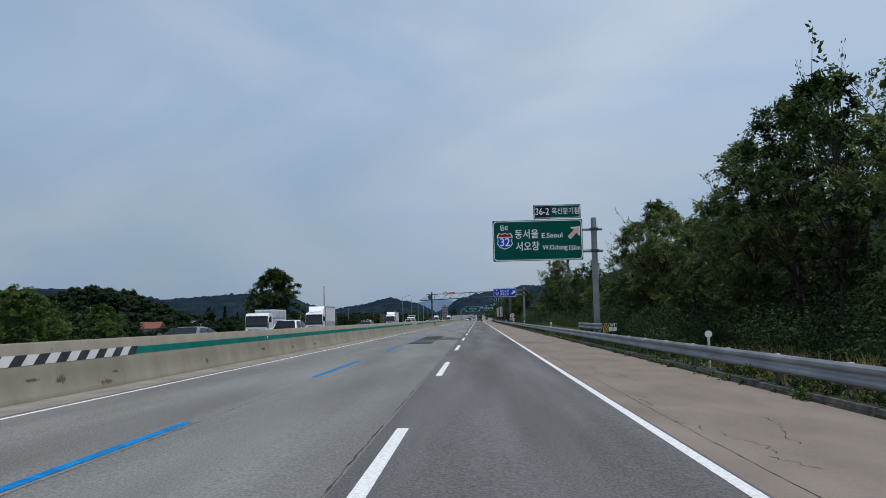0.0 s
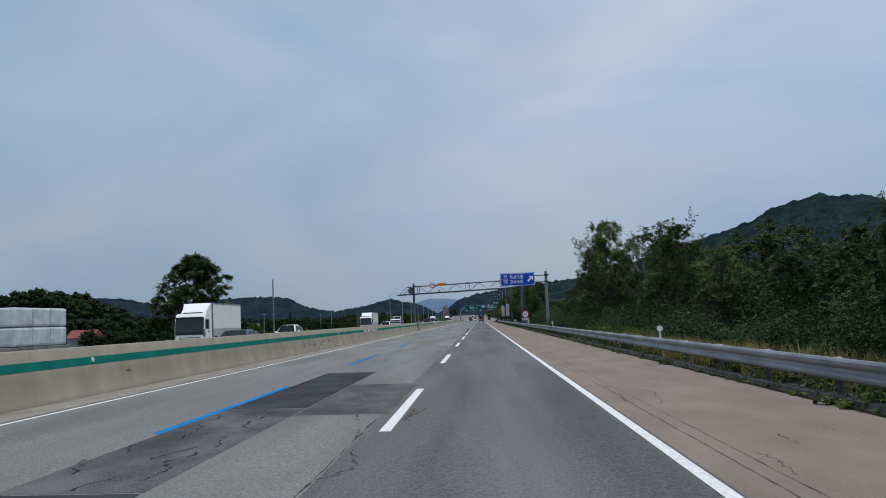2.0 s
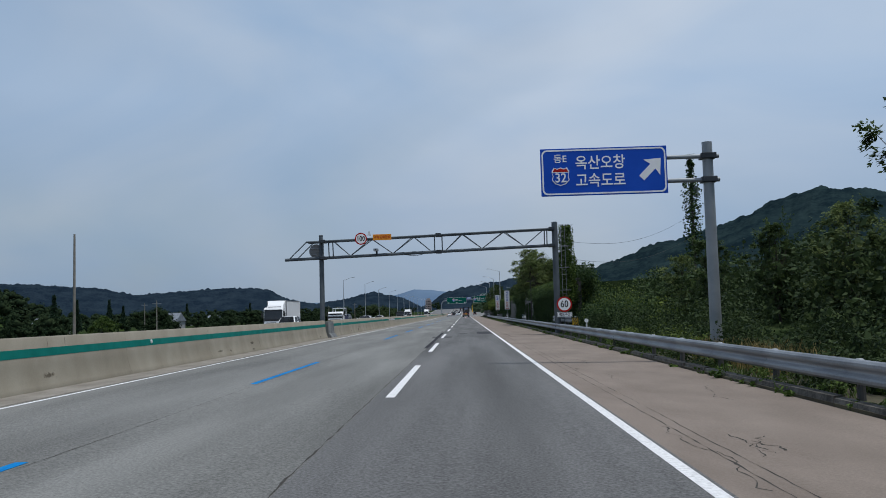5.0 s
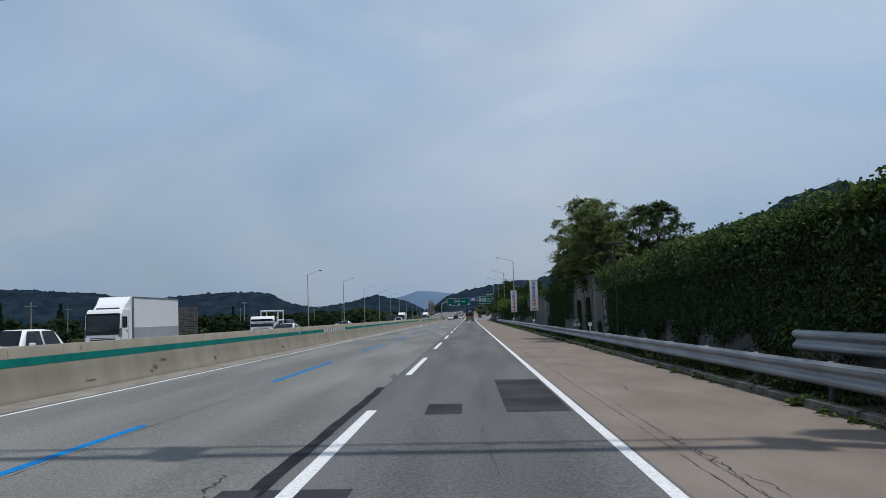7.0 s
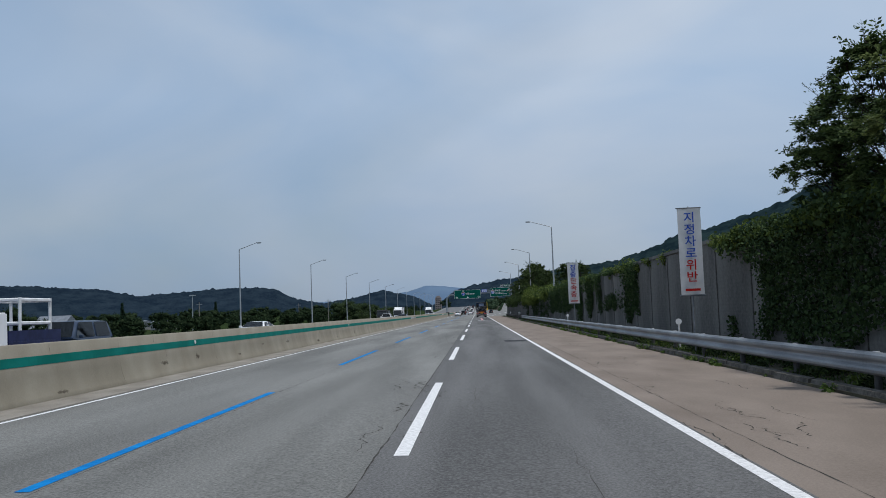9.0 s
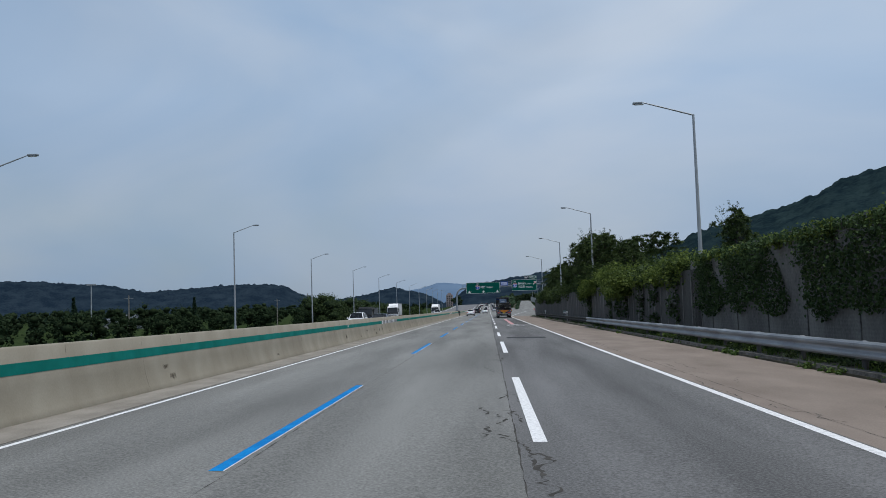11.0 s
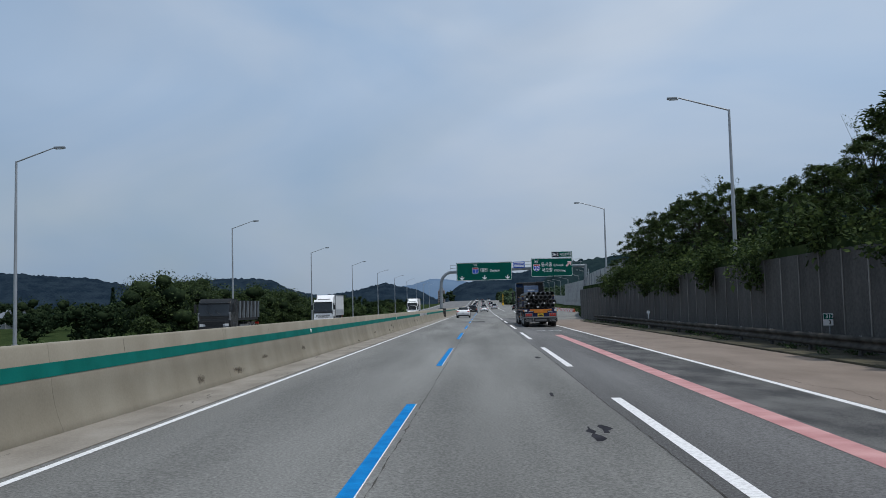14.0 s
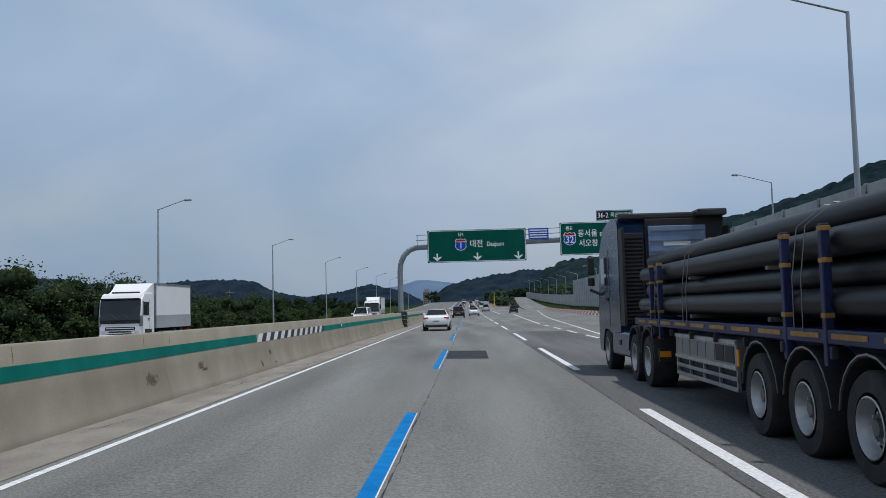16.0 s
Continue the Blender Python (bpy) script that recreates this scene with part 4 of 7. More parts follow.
for k in range(56):
    y = 462 + 4 * k
    x = fence_x(y)
    ang = -math.degrees(math.atan2(fence_x(y + 4) - x, 4))
    t = min(1, max(0, (y - 530) / 90))
    rows = 4 if k < 24 else 5
    z = 5.48 + 2.42 * t * t * (3 - 2 * t) - 1.5 * rows + rise(y)
    for r in range(rows):
        if first:
            pn.matrix_basis = pose(x, y, z, 0, 0, ang)
            first = False
        else:
            again(pn, pose(x, y, z + 1.5 * r, 0, 0, ang), fence)
    again(ps, pose(x, y, z - 6.1 + 1.5 * rows, 0, 0, ang), fence)
ps.location = (10.9, 462, -0.3)
low_fence = thing("low_noise_barrier", "low pale noise barrier following the exit ramp", "fence", pose(0, 0, 0), kind="structure")
lp = part("panel", box(0, 0.12, 0.06, 5.94, -0.3, 3.1, 0.02), M["panel"], low_fence)
lp.location = (fence_x(684), 684, shelf(684) + rise(684))
for k in range(1, 46):
    y = 684 + 6 * k
    again(lp, pose(fence_x(y), y, rise(y) + shelf(y), 0, 0, -1.5), low_fence)

# red and white works barriers in the exit
wb = thing("works_barrier", "red and white plastic works barrier at the exit", "barrier", pose(18.4, 578, road_z(18.4, 578)), group="works barriers")
part("base", prism([(-0.3, 0), (-0.1, 0.75), (0.1, 0.75), (0.3, 0)], "y", 0, 1.9), M["barrier_red"], wb)
part("white_band", box(-0.2, 0.2, 0.1, 1.8, 0.42, 0.62, 0.02), M["white_paint"], wb)
ww = thing("works_barrier", "white plastic works barrier with a red band at the exit", "barrier", pose(18.43, 580.4, road_z(18.4, 580)), group="works barriers")
part("base", prism([(-0.3, 0), (-0.1, 0.75), (0.1, 0.75), (0.3, 0)], "y", 0, 1.9), M["white_paint"], ww)
part("red_band", box(-0.2, 0.2, 0.1, 1.8, 0.42, 0.62, 0.02), M["barrier_red"], ww)
for k in range(2, 52):
    y = 578 + 2.4 * k
    x = 18.4 + 0.035 * k
    copy_thing(ww if k % 2 else wb, pose(x, y, road_z(x, y), 0, 0, -1))

# ---- signs ----


def shield(parent, x, y, z, s, number):
    """A route shield: white edge, red crown, blue field and its number."""
    out = [(-0.5, 0.28), (-0.36, 0.5), (-0.2, 0.42), (0, 0.5), (0.2, 0.42), (0.36, 0.5), (0.5, 0.28), (0.44, 0.0), (0.5, -0.22), (0.3, -0.45), (0, -0.55), (-0.3, -0.45), (-0.5, -0.22), (-0.44, 0.0)]
    sh = part("route_shield", prism([(x + u * s, z + v * s) for u, v in out], "y", y - 0.008, y), M["sign_white"], parent, "white-edged red and blue route shield")
    inn = [(u * 0.9, v * 0.9) for u, v in out]
    part("field", prism([(x + u * s, z + v * s) for u, v in [(-0.46, 0.19), (0.46, 0.19)] + inn[7:]], "y", y - 0.013, y - 0.009), M["sign_blue"], sh)
    part("crown", prism([(x + u * s, z + v * s) for u, v in [(-0.45, 0.24)] + inn[1:6] + [(0.45, 0.24)]], "y", y - 0.013, y - 0.009), M["sign_red"], sh)
    lettering(number, s * 0.74, M["sign_white"], sh, x, y - 0.018, z - 0.12 * s, 0.9)
    return sh


def board(parent, x0, x1, z0, z1, y, material, label, rim=True, name="board"):
    b = part(name, box(x0, x1, y, y + 0.05, z0, z1, 0.008), material, parent, label)
    if rim:
        r, w = 0.22 * min(1, (z1 - z0) / 2), 0.05 * min(1.0, (z1 - z0) / 1.6)
        o = rounded(x0 + 0.04, x1 - 0.04, z0 + 0.04, z1 - 0.04, r)
        i = rounded(x0 + 0.04 + w, x1 - 0.04 - w, z0 + 0.04 + w, z1 - 0.04 - w, r - w * 0.6)
        part("border", ring(o, i, "y", y - 0.006, y - 0.001), M["sign_white"], b)
    for k in (0.2, 0.5, 0.8):
        z = z0 + (z1 - z0) * k
        part("stiffener", box(x0 + 0.1, x1 - 0.1, y + 0.051, y + 0.10, z - 0.04, z + 0.04), M["sign_back"], b)
    return b


def slant_arrow(parent, x, y, z, s, material, name="arrow"):
    """An arrow that points up and to the right."""
    sh = [(-0.5, -0.28), (0.02, 0.24), (-0.28, 0.5 - 0.06), (0.5, 0.5), (0.44, -0.28), (0.24, 0.02), (-0.28, -0.5)]
    return part(name, prism([(x + u * s, z + v * s) for u, v in sh], "y", y - 0.008, y - 0.001), material, parent)


def down_arrow(parent, x, y, z, s):
    sh = [(-0.11, 0.5), (-0.09, -0.08), (-0.3, 0.03), (-0.58, 0.09), (-0.5, -0.08), (0, -0.52), (0.5, -0.08), (0.58, 0.09), (0.3, 0.03), (0.09, -0.08), (0.11, 0.5)]
    return part("arrow", prism([(x + u * s, z + v * s) for u, v in sh], "y", y - 0.008, y - 0.001), M["sign_white"], parent)


def exit_plate(parent, x0, x1, z0, z1, y):
    b = board(parent, x0, x1, z0, z1, y, M["sign_green"], "green and black exit name plate", name="exit_plate")
    part("number_field", box(x0 + 0.07, x0 + (x1 - x0) * 0.36, y - 0.006, y - 0.001, z0 + 0.07, z1 - 0.07), M["sign_navy"], b)
    lettering("36-2", (z1 - z0) * 0.7, M["sign_white"], b, x0 + (x1 - x0) * 0.185, y - 0.01, (z0 + z1) / 2, width=(x1 - x0) * 0.29)
    lettering("옥산분기점", (z1 - z0) * 0.52, M["sign_white"], b, x0 + (x1 - x0) * 0.68, y - 0.008, (z0 + z1) / 2, width=(x1 - x0) * 0.57)
    return b


def seoul_face(b, x0, z0, y, w, h, far=True):
    """The lettering of the exit sign, for a board w by h."""
    put = lambda text, size, u, v, wide: lettering(text, h * size, M["sign_white"], b, x0 + u * w, y - 0.004, z0 + h * v, width=wide * w)
    put("동E", 0.145, 0.125, 0.815, 0.09)
    shield(b, x0 + 0.133 * w, y - 0.002, z0 + h * 0.51, h * 0.39, "32")
    put("동서울", 0.24, 0.378, 0.645, 0.262)
    put("서오창", 0.24, 0.385, 0.345, 0.262)
    put("E.Seoul", 0.17, 0.66, 0.61, 0.231)
    put("W.Ochang", 0.165, 0.69, 0.315, 0.277)
    if far:
        put("150m", 0.165, 0.905, 0.295, 0.12)
    a = slant_arrow(b, x0 + 0.905 * w, y, z0 + h * 0.665, h * 0.31, M["sign_white"], "arrow_edge")
    slant_arrow(a, x0 + 0.905 * w, y - 0.008, z0 + h * 0.665, h * 0.26, M["sign_pink"], "arrow_fill")


def clamp(parent, x, y, z, r):
    part("clamp", box(x - r - 0.06, x + r + 0.06, y - r - 0.06, y + r + 0.06, z - 0.09, z + 0.09, 0.02), M["clamp_steel"], parent)


sg = thing("exit_sign", "green exit sign with white lettering on a steel cantilever pole", "road sign", pose(9.08, 59.6, -0.15))
part("pole", rod((0, 0, 0), (0, 0, 8.3), 0.215, 0.19, 20), M["steel_pole"], sg, smooth=True)
part("cap", rod((0, 0, 8.3), (0, 0, 8.34), 0.2, 0.12, 20), M["steel_pole"], sg)
part("base_plate", box(-0.4, 0.4, -0.4, 0.4, 0, 0.05, 0.01), M["steel_pole"], sg)
for z in (6.1, 7.55):
    part("arm", rod((-6.6, 0, z), (0.55, 0, z), 0.10, 0.10, 12), M["steel_pole"], sg, smooth=True)
    clamp(sg, 0, 0, z, 0.2)
b = board(sg, -6.76, -0.78, 5.52, 8.24, -0.2, M["sign_green"], "green sign board with a white border")
seoul_face(b, -6.76, 5.52, -0.2, 5.98, 2.72)
exit_plate(sg, -4.0, -0.86, 8.32, 9.24, -0.2)
part("plate_bracket", box(-3.0, -2.94, -0.14, -0.1, 8.0, 9.0), M["sign_back"], sg)

bs = thing("ramp_sign", "blue direction sign with white lettering on a steel cantilever pole", "road sign", pose(9.35, 154.6, -0.15))
part("pole", rod((0, 0, 0), (0, 0, 6.95), 0.19, 0.16, 18), M["steel_pole"], bs, smooth=True)
for z in (5.75, 6.5):
    part("arm", rod((-4.9, 0, z), (0.35, 0, z), 0.07, 0.07, 12), M["steel_pole"], bs)
    clamp(bs, 0, 0, z, 0.17)
b = board(bs, -5.3, -1.32, 5.35, 6.86, -0.16, M["sign_blue"], "blue sign board with a white border")
lettering("동E", 0.3, M["sign_white"], b, -4.68, -0.164, 6.52)
shield(b, -4.68, -0.162, 5.98, 0.56, "32")
lettering("옥산오창", 0.48, M["sign_white"], b, -3.42, -0.164, 6.36, 0.9)
lettering("고속도로", 0.48, M["sign_white"], b, -3.42, -0.164, 5.8, 0.9)
slant_arrow(b, -1.86, -0.16, 6.12, 0.7, M["sign_white"])


def speed_disc(parent, x, y, z, r, text, label):
    d = part("speed_disc", prism(disc(x, z, r), "y", y, y + 0.03), M["sign_red"], parent, label)
    part("white_field", prism(disc(x, z, r * 0.8), "y", y - 0.006, y - 0.001), M["sign_white"], d)
    lettering(text, r * (1.25 if len(text) == 2 else 1.12), M["black_paint"], d, x, y - 0.012, z, 0.84)
    return d


# portal with the speed camera
pg = thing("camera_portal", "grey steel truss portal over the lanes with speed signs", "gantry", pose(0, 189.0, 0))
zl, zr = 6.95, 7.4
gz = lambda x, lift=0.0: zl + (zr - zl) * (x + 8.4) / 17.1 + lift
for nm, x, z0, z1, r in (("left_leg", -8.62, 0.1, 7.4, 0.14), ("right_leg", 8.1, -0.3, 7.85, 0.21)):
    leg = part(nm, rod((x, 0, z0), (x, 0, z1), r + 0.02, r, 20), M["portal_steel"], pg, smooth=True)
    part("cap", rod((x, 0, z1), (x, 0, z1 + 0.05), r + 0.02, r * 0.6, 20), M["portal_steel"], leg)
part("back_leg", rod((-8.72, 0.95, 0.1), (-8.72, 0.95, 7.0), 0.15, 0.14, 18), M["portal_steel"], pg, smooth=True)
for y, lift, r, x0 in ((-0.1, -1.17, 0.11, -11.2), (-0.42, 0.0, 0.065, -9.6), (0.42, 0.0, 0.065, -9.6)):
    part("chord", rod((x0, y, gz(x0, lift)), (8.05, y, gz(8.05, lift)), r, r, 14), M["portal_steel"], pg, smooth=True)
left_run, right_run = (-7.71, -6.5, -4.96, -3.46, -1.97, -0.72), (1.5, 2.9, 4.47, 5.9, 7.32)
spans = [(xa, xb, k % 2) for run in (left_run, right_run) for k, (xa, xb) in enumerate(zip(run, run[1:]))] + [(0.3, 1.5, 1)]
for xa, xb, up in spans:
    for y in (-0.42, 0.42):
        a, c = ((xa, -0.1, gz(xa, -1.12)), (xb, y, gz(xb))) if up else ((xa, y, gz(xa)), (xb, -0.1, gz(xb, -1.12)))
        part("brace", rod(a, c, 0.032, 0.032, 8), M["portal_steel"], pg)
for xa, xb in ((-11.0, -9.6), (-10.4, -9.0)):
    part("brace", rod((xa, -0.1, gz(xa, -1.22)), (xb, -0.42, gz(xb)), 0.04, 0.04, 8), M["portal_steel"], pg)
for x in (-0.47, 0.07, -8.01, -7.71, 7.32, 7.5):
    part("upright", rod((x, -0.25, gz(x, -1.12)), (x, -0.45, gz(x)), 0.04, 0.04, 8), M["portal_steel"], pg)
for x in (-0.2, -8.48, 7.85):
    for lift in (0.02, -1.17):
        part("flange", box(x - 0.2, x + 0.2, -0.55, 0.55, gz(x, lift) - 0.1, gz(x, lift) + 0.1, 0.02), M["clamp_steel"], pg)
speed_disc(pg, -5.68, -0.6, 7.04, 0.43, "100", "round red-rimmed speed limit disc")
sb = part("camera_board", box(-4.83, -3.52, -0.6, -0.56, 6.9, 7.32, 0.01), M["sign_orange"], pg, "orange speed camera board")
lettering("과속 단속장비", 0.24, M["sign_red"], sb, -4.17, -0.605, 7.11, 0.82)
part("antenna", prism([(-5.22, 7.25), (-4.98, 7.25), (-5.07, 7.6), (-5.12, 7.6)], "y", -0.5, -0.4), M["white_paint"], pg)
cm = part("camera_box", box(-4.82, -4.5, -0.5, 0.05, 6.16, 6.33, 0.02), M["lamp_steel"], pg, "pale grey speed camera")
part("stem", rod((-4.62, -0.15, 5.85), (-4.62, -0.15, 6.2), 0.07, 0.07, 10), M["clamp_steel"], cm)
part("lens", rod((-4.66, -0.52, 6.25), (-4.66, -0.48, 6.25), 0.06, 0.06, 12), M["black_paint"], cm)
part("sensor", box(-2.1, -1.8, -0.2, 0.1, gz(-2, -1.14), gz(-2, -1.06)), M["clamp_steel"], pg)
for xa, da, xb, db in ((-2.55, -1.26, -2.2, -1.34), (-2.2, -1.34, -1.75, -1.36), (-1.75, -1.36, -1.2, -1.26)):
    part("cable", rod((xa, -0.12, gz(xa, da)), (xb, -0.12, gz(xb, db)), 0.018, 0.018, 8), M["black_paint"], pg)
back = part("sign_disc_back", prism(disc(-9.05, gz(-9, -0.62), 0.52), "y", 0.5, 0.54), M["sign_back"], pg)
for k in (-0.2, 0.2):
    part("rail", box(-9.5, -8.6, 0.46, 0.5, gz(-9, -0.62 + k) - 0.03, gz(-9, -0.62 + k) + 0.03), M["galv"], back)
foot = prism([(-7.7, 0), (-7.75, 0.12), (-8.0, 0.42), (-8.08, 1.25), (-8.7, 1.25), (-8.7, 0)], "y", -1.1, 0.06)
part("plinth", foot, M["plinth"], pg, "stained concrete plinth round the leg")
part("plinth", prism([(-7.7, 0), (-7.75, 0.12), (-8.0, 0.42), (-8.08, 1.25), (-8.7, 1.25), (-8.7, 0)], "y", 0.10, 1.6), M["plinth"], pg)
lad = part("ladder", rod((8.52, 0, 1.2), (8.52, 0, 7.6), 0.017, 0.017, 6), M["galv"], pg)
part("ladder_side", rod((8.8, 0, 1.2), (8.8, 0, 7.6), 0.017, 0.017, 6), M["galv"], lad)
for k in range(18):
    part("rung", rod((8.52, 0, 1.4 + 0.34 * k), (8.8, 0, 1.4 + 0.34 * k), 0.008, 0.008, 5), M["galv"], lad)
for z in (3.0, 4.6, 6.1, 7.6):
    hoop = bmesh.new()
    rings = []
    for k in range(18):
        c, d = math.cos(radians(20 * k)), math.sin(radians(20 * k))
        rings.append([hoop.verts.new((8.67 + (0.36 + 0.013 * math.cos(w)) * c, -0.45 + (0.5 + 0.013 * math.cos(w)) * d, z + 0.013 * math.sin(w))) for w in (0, 1.26, 2.51, 3.77, 5.03)])
    for k in range(18):
        for i in range(5):
            hoop.faces.new((rings[k][i], rings[k][(i + 1) % 5], rings[(k + 1) % 18][(i + 1) % 5], rings[(k + 1) % 18][i]))
    part("hoop", hoop, M["galv"], lad)
ss = thing("speed_sign", "round sixty speed sign with a ramp plate on a post", "road sign", pose(8.55, 188.6, -0.15))
part("post", rod((0, 0.06, 0), (0, 0.06, 2.6), 0.045, 0.045, 10), M["galv"], ss)
speed_disc(ss, 0, 0, 2.16, 0.54, "60", "round red-rimmed speed limit disc")
pl = part("ramp_plate", box(-0.52, 0.52, 0, 0.03, 1.26, 1.6, 0.008), M["sign_white"], ss)
part("border", ring(rounded(-0.5, 0.5, 1.28, 1.58, 0.03), rounded(-0.48, 0.48, 1.30, 1.56, 0.02), "y", -0.005, -0.001), M["black_paint"], pl)
lettering("램프구간", 0.24, M["black_paint"], pl, 0, -0.006, 1.43, 0.9)
cb = thing("control_cabinet", "tall dark grey steel control cabinet by the portal leg", "cabinet", pose(8.25, 190.4, -0.2))
part("body", box(-0.2, 0.16, -0.3, 0.3, 0.1, 2.72, 0.02), M["clamp_steel"], cb)
door = part("door", box(-0.18, 0.14, -0.33, -0.3, 0.3, 2.62, 0.01), M["clamp_steel"], cb)
part("handle", box(0.08, 0.11, -0.35, -0.33, 1.4, 1.6, 0.005), M["galv"], door)

# green overhead gantry
og = thing("overhead_gantry", "grey pipe gantry carrying two green overhead signs", "gantry", pose(0, 517, 0))
bend = bmesh.new()
pts = [(-8.7, 0.3, 0.1), (-8.7, 0.3, 4.9), (-8.62, 0.3, 5.7), (-8.3, 0.3, 6.4), (-7.8, 0.3, 6.85), (-7.2, 0.3, 7.05), (14.0, 0.3, 7.6)]
for a, c in zip(pts, pts[1:]):
    rod(a, c, 0.24, 0.24, 16, bend)
part("beam", bend, M["steel_pole"], og, smooth=True)
part("right_leg", rod((14, 0.3, -0.4), (14, 0.3, 7.8), 0.26, 0.24, 16), M["steel_pole"], og, smooth=True)
for z in (0.45, 0.9):
    part("walkway_rail", rod((-7.2, 0.0, 7.2 + z), (13.5, 0.0, 7.75 + z), 0.03, 0.03, 6), M["galv"], og)
for k in range(15):
    x = -7.1 + 1.45 * k
    part("rail_post", rod((x, 0, 7.1 + 0.026 * (x + 7)), (x, 0, 8.1 + 0.026 * (x + 7)), 0.025, 0.025, 6), M["galv"], og)
b = board(og, -6.2, 2.5, 5.63, 8.48, -0.12, M["sign_green"], "green overhead sign board with a white border")
lettering("남S", 0.36, M["sign_white"], b, -3.24, -0.125, 8.05)
shield(b, -3.24, -0.122, 7.2, 1.04, "1")
lettering("대전", 0.68, M["sign_white"], b, -1.87, -0.125, 7.2, 0.95)
lettering("Daejeon", 0.56, M["sign_white"], b, -0.2, -0.125, 7.16, 0.8)
for x in (-5.35, -1.8, 1.8):
    down_arrow(b, x, -0.12, 6.1, 0.66)
b = board(og, 5.5, 11.95, 5.98, 8.86, -0.12, M["sign_green"], "green overhead exit sign board")
seoul_face(b, 5.5, 5.98, -0.12, 6.45, 2.88, far=False)
exit_plate(og, 8.75, 11.95, 8.95, 9.85, -0.12)
st = part("small_board", box(2.75, 4.5, -0.05, 0.0, 7.5, 8.45), M["sign_blue"], og)
for k in range(4):
    part("bar", box(2.85, 4.4, -0.058, -0.052, 7.6 + 0.21 * k, 7.7 + 0.21 * k), M["sign_white"], st)
yp = thing("gore_post", "yellow steel post on the island before the exit ramp", "post", pose(7.6, 792, road_z(7.6, 792) - 0.05))
part("pole", rod((0, 0, 0), (0, 0, 5.4), 0.17, 0.12, 12), M["yellow"], yp, smooth=True)
part("foot", box(-0.4, 0.4, -0.4, 0.4, 0, 1.2, 0.08), M["yellow"], yp)
cr = thing("crash_cushion", "stack of dark rubber crash cushion tyres before the gantry leg", "crash cushion", pose(-8.4, 512.5, 0.1))
for k in range(4):
    part("tyre", rod((0, 0, 0.34 * k), (0, 0, 0.34 * k + 0.31), 0.62, 0.56, 18), M["tyre"], cr)


# cloth banners by the wall
def banner(x, y, letters, colours, label, w=0.78):
    th = thing("banner", label, "banner", pose(x, y, -0.15))
    part("post", rod((0, 0.06, 0), (0, 0.06, 5.05), 0.03, 0.03, 8), M["galv"], th)
    for z in (2.05, 5.0):
        part("rail", rod((-w / 2 - 0.03, 0.03, z), (w / 2 + 0.03, 0.03, z), 0.022, 0.022, 6), M["galv"], th)
    cl = bmesh.new()
    gr = [[cl.verts.new((w * (i / 6 - 0.5), 0.02 * math.sin(i * 1.1 + j * 0.6), 2.08 + 2.9 * j / 10)) for i in range(7)] for j in range(11)]
    for j in range(10):
        for i in range(6):
            cl.faces.new((gr[j][i], gr[j][i + 1], gr[j + 1][i + 1], gr[j + 1][i]))
    bmesh.ops.solidify(cl, geom=cl.faces[:], thickness=0.004)
    c = part("cloth", cl, M["cloth"], th, "white printed cloth", smooth=True)
    n = len(letters)
    for k, (ch, co) in enumerate(zip(letters, colours)):
        lettering(ch, 2.35 / n * 0.98, M[co], c, 0, -0.035, 4.82 - (k + 0.42) * 2.4 / n, 1.1)
    part("small_print", box(-0.25, 0.25, -0.034, -0.03, 2.2, 2.28), M["sign_red"], c)
    return th


banner(8.22, 263.4, "지정차로위반", ["text_blue"] * 4 + ["sign_red"] * 2, "white cloth banner with blue and red lettering")
banner(8.02, 297.2, "집중단속중", ["text_blue"] * 2 + ["sign_red"] * 3, "white cloth banner with blue and red lettering")

# delineators and kilometre plates
dl = thing("delineator", "white post with a round reflector behind the guardrail", "delineator", pose(8.3, 28.7, -0.15), group="delineators")
part("post", rod((0, 0, 0), (0, 0, 1.05), 0.04, 0.04, 8), M["white_paint"], dl)
part("disc", prism(disc(0, 1.14, 0.11, 16), "y", -0.02, 0.02), M["sign_white"], dl)
for y in (86.9, 136.0, 176, 225.4, 266.1, 305, 400, 440):
    copy_thing(dl, pose(8.3 if y < 380 else 8.9, y, -0.15))
for x, y in ((8.9, 51.8), (8.9, 236.0), (9.62, 411)):
    kp = thing("kilometre_plate", "small white plate with dark figures on a post", "road sign", pose(x, y, -0.15), group="kilometre plates")
    part("post", rod((0, 0.03, 0), (0, 0.03, 1.0), 0.025, 0.025, 6), M["galv"], kp)
    p = part("plate", box(-0.22, 0.22, 0, 0.02, 0.88, 1.3, 0.01), M["sign_white"], kp)
    f = part("green_field", box(-0.21, 0.21, -0.005, -0.001, 1.1, 1.29), M["sign_green"], p)
    if y < 100:
        lettering("317", 0.2, M["sign_white"], f, 0, -0.01, 1.195)
        lettering("7", 0.2, M["black_paint"], p, 0, -0.006, 0.99)
    elif y > 400:
        lettering("317", 0.2, M["sign_white"], f, 0, -0.01, 1.195)
        lettering("3", 0.2, M["black_paint"], p, 0, -0.006, 0.99)
    else:
        lettering("317", 0.2, M["sign_white"], f, 0, -0.01, 1.195)
        lettering("5", 0.2, M["black_paint"], p, 0, -0.006, 0.99)

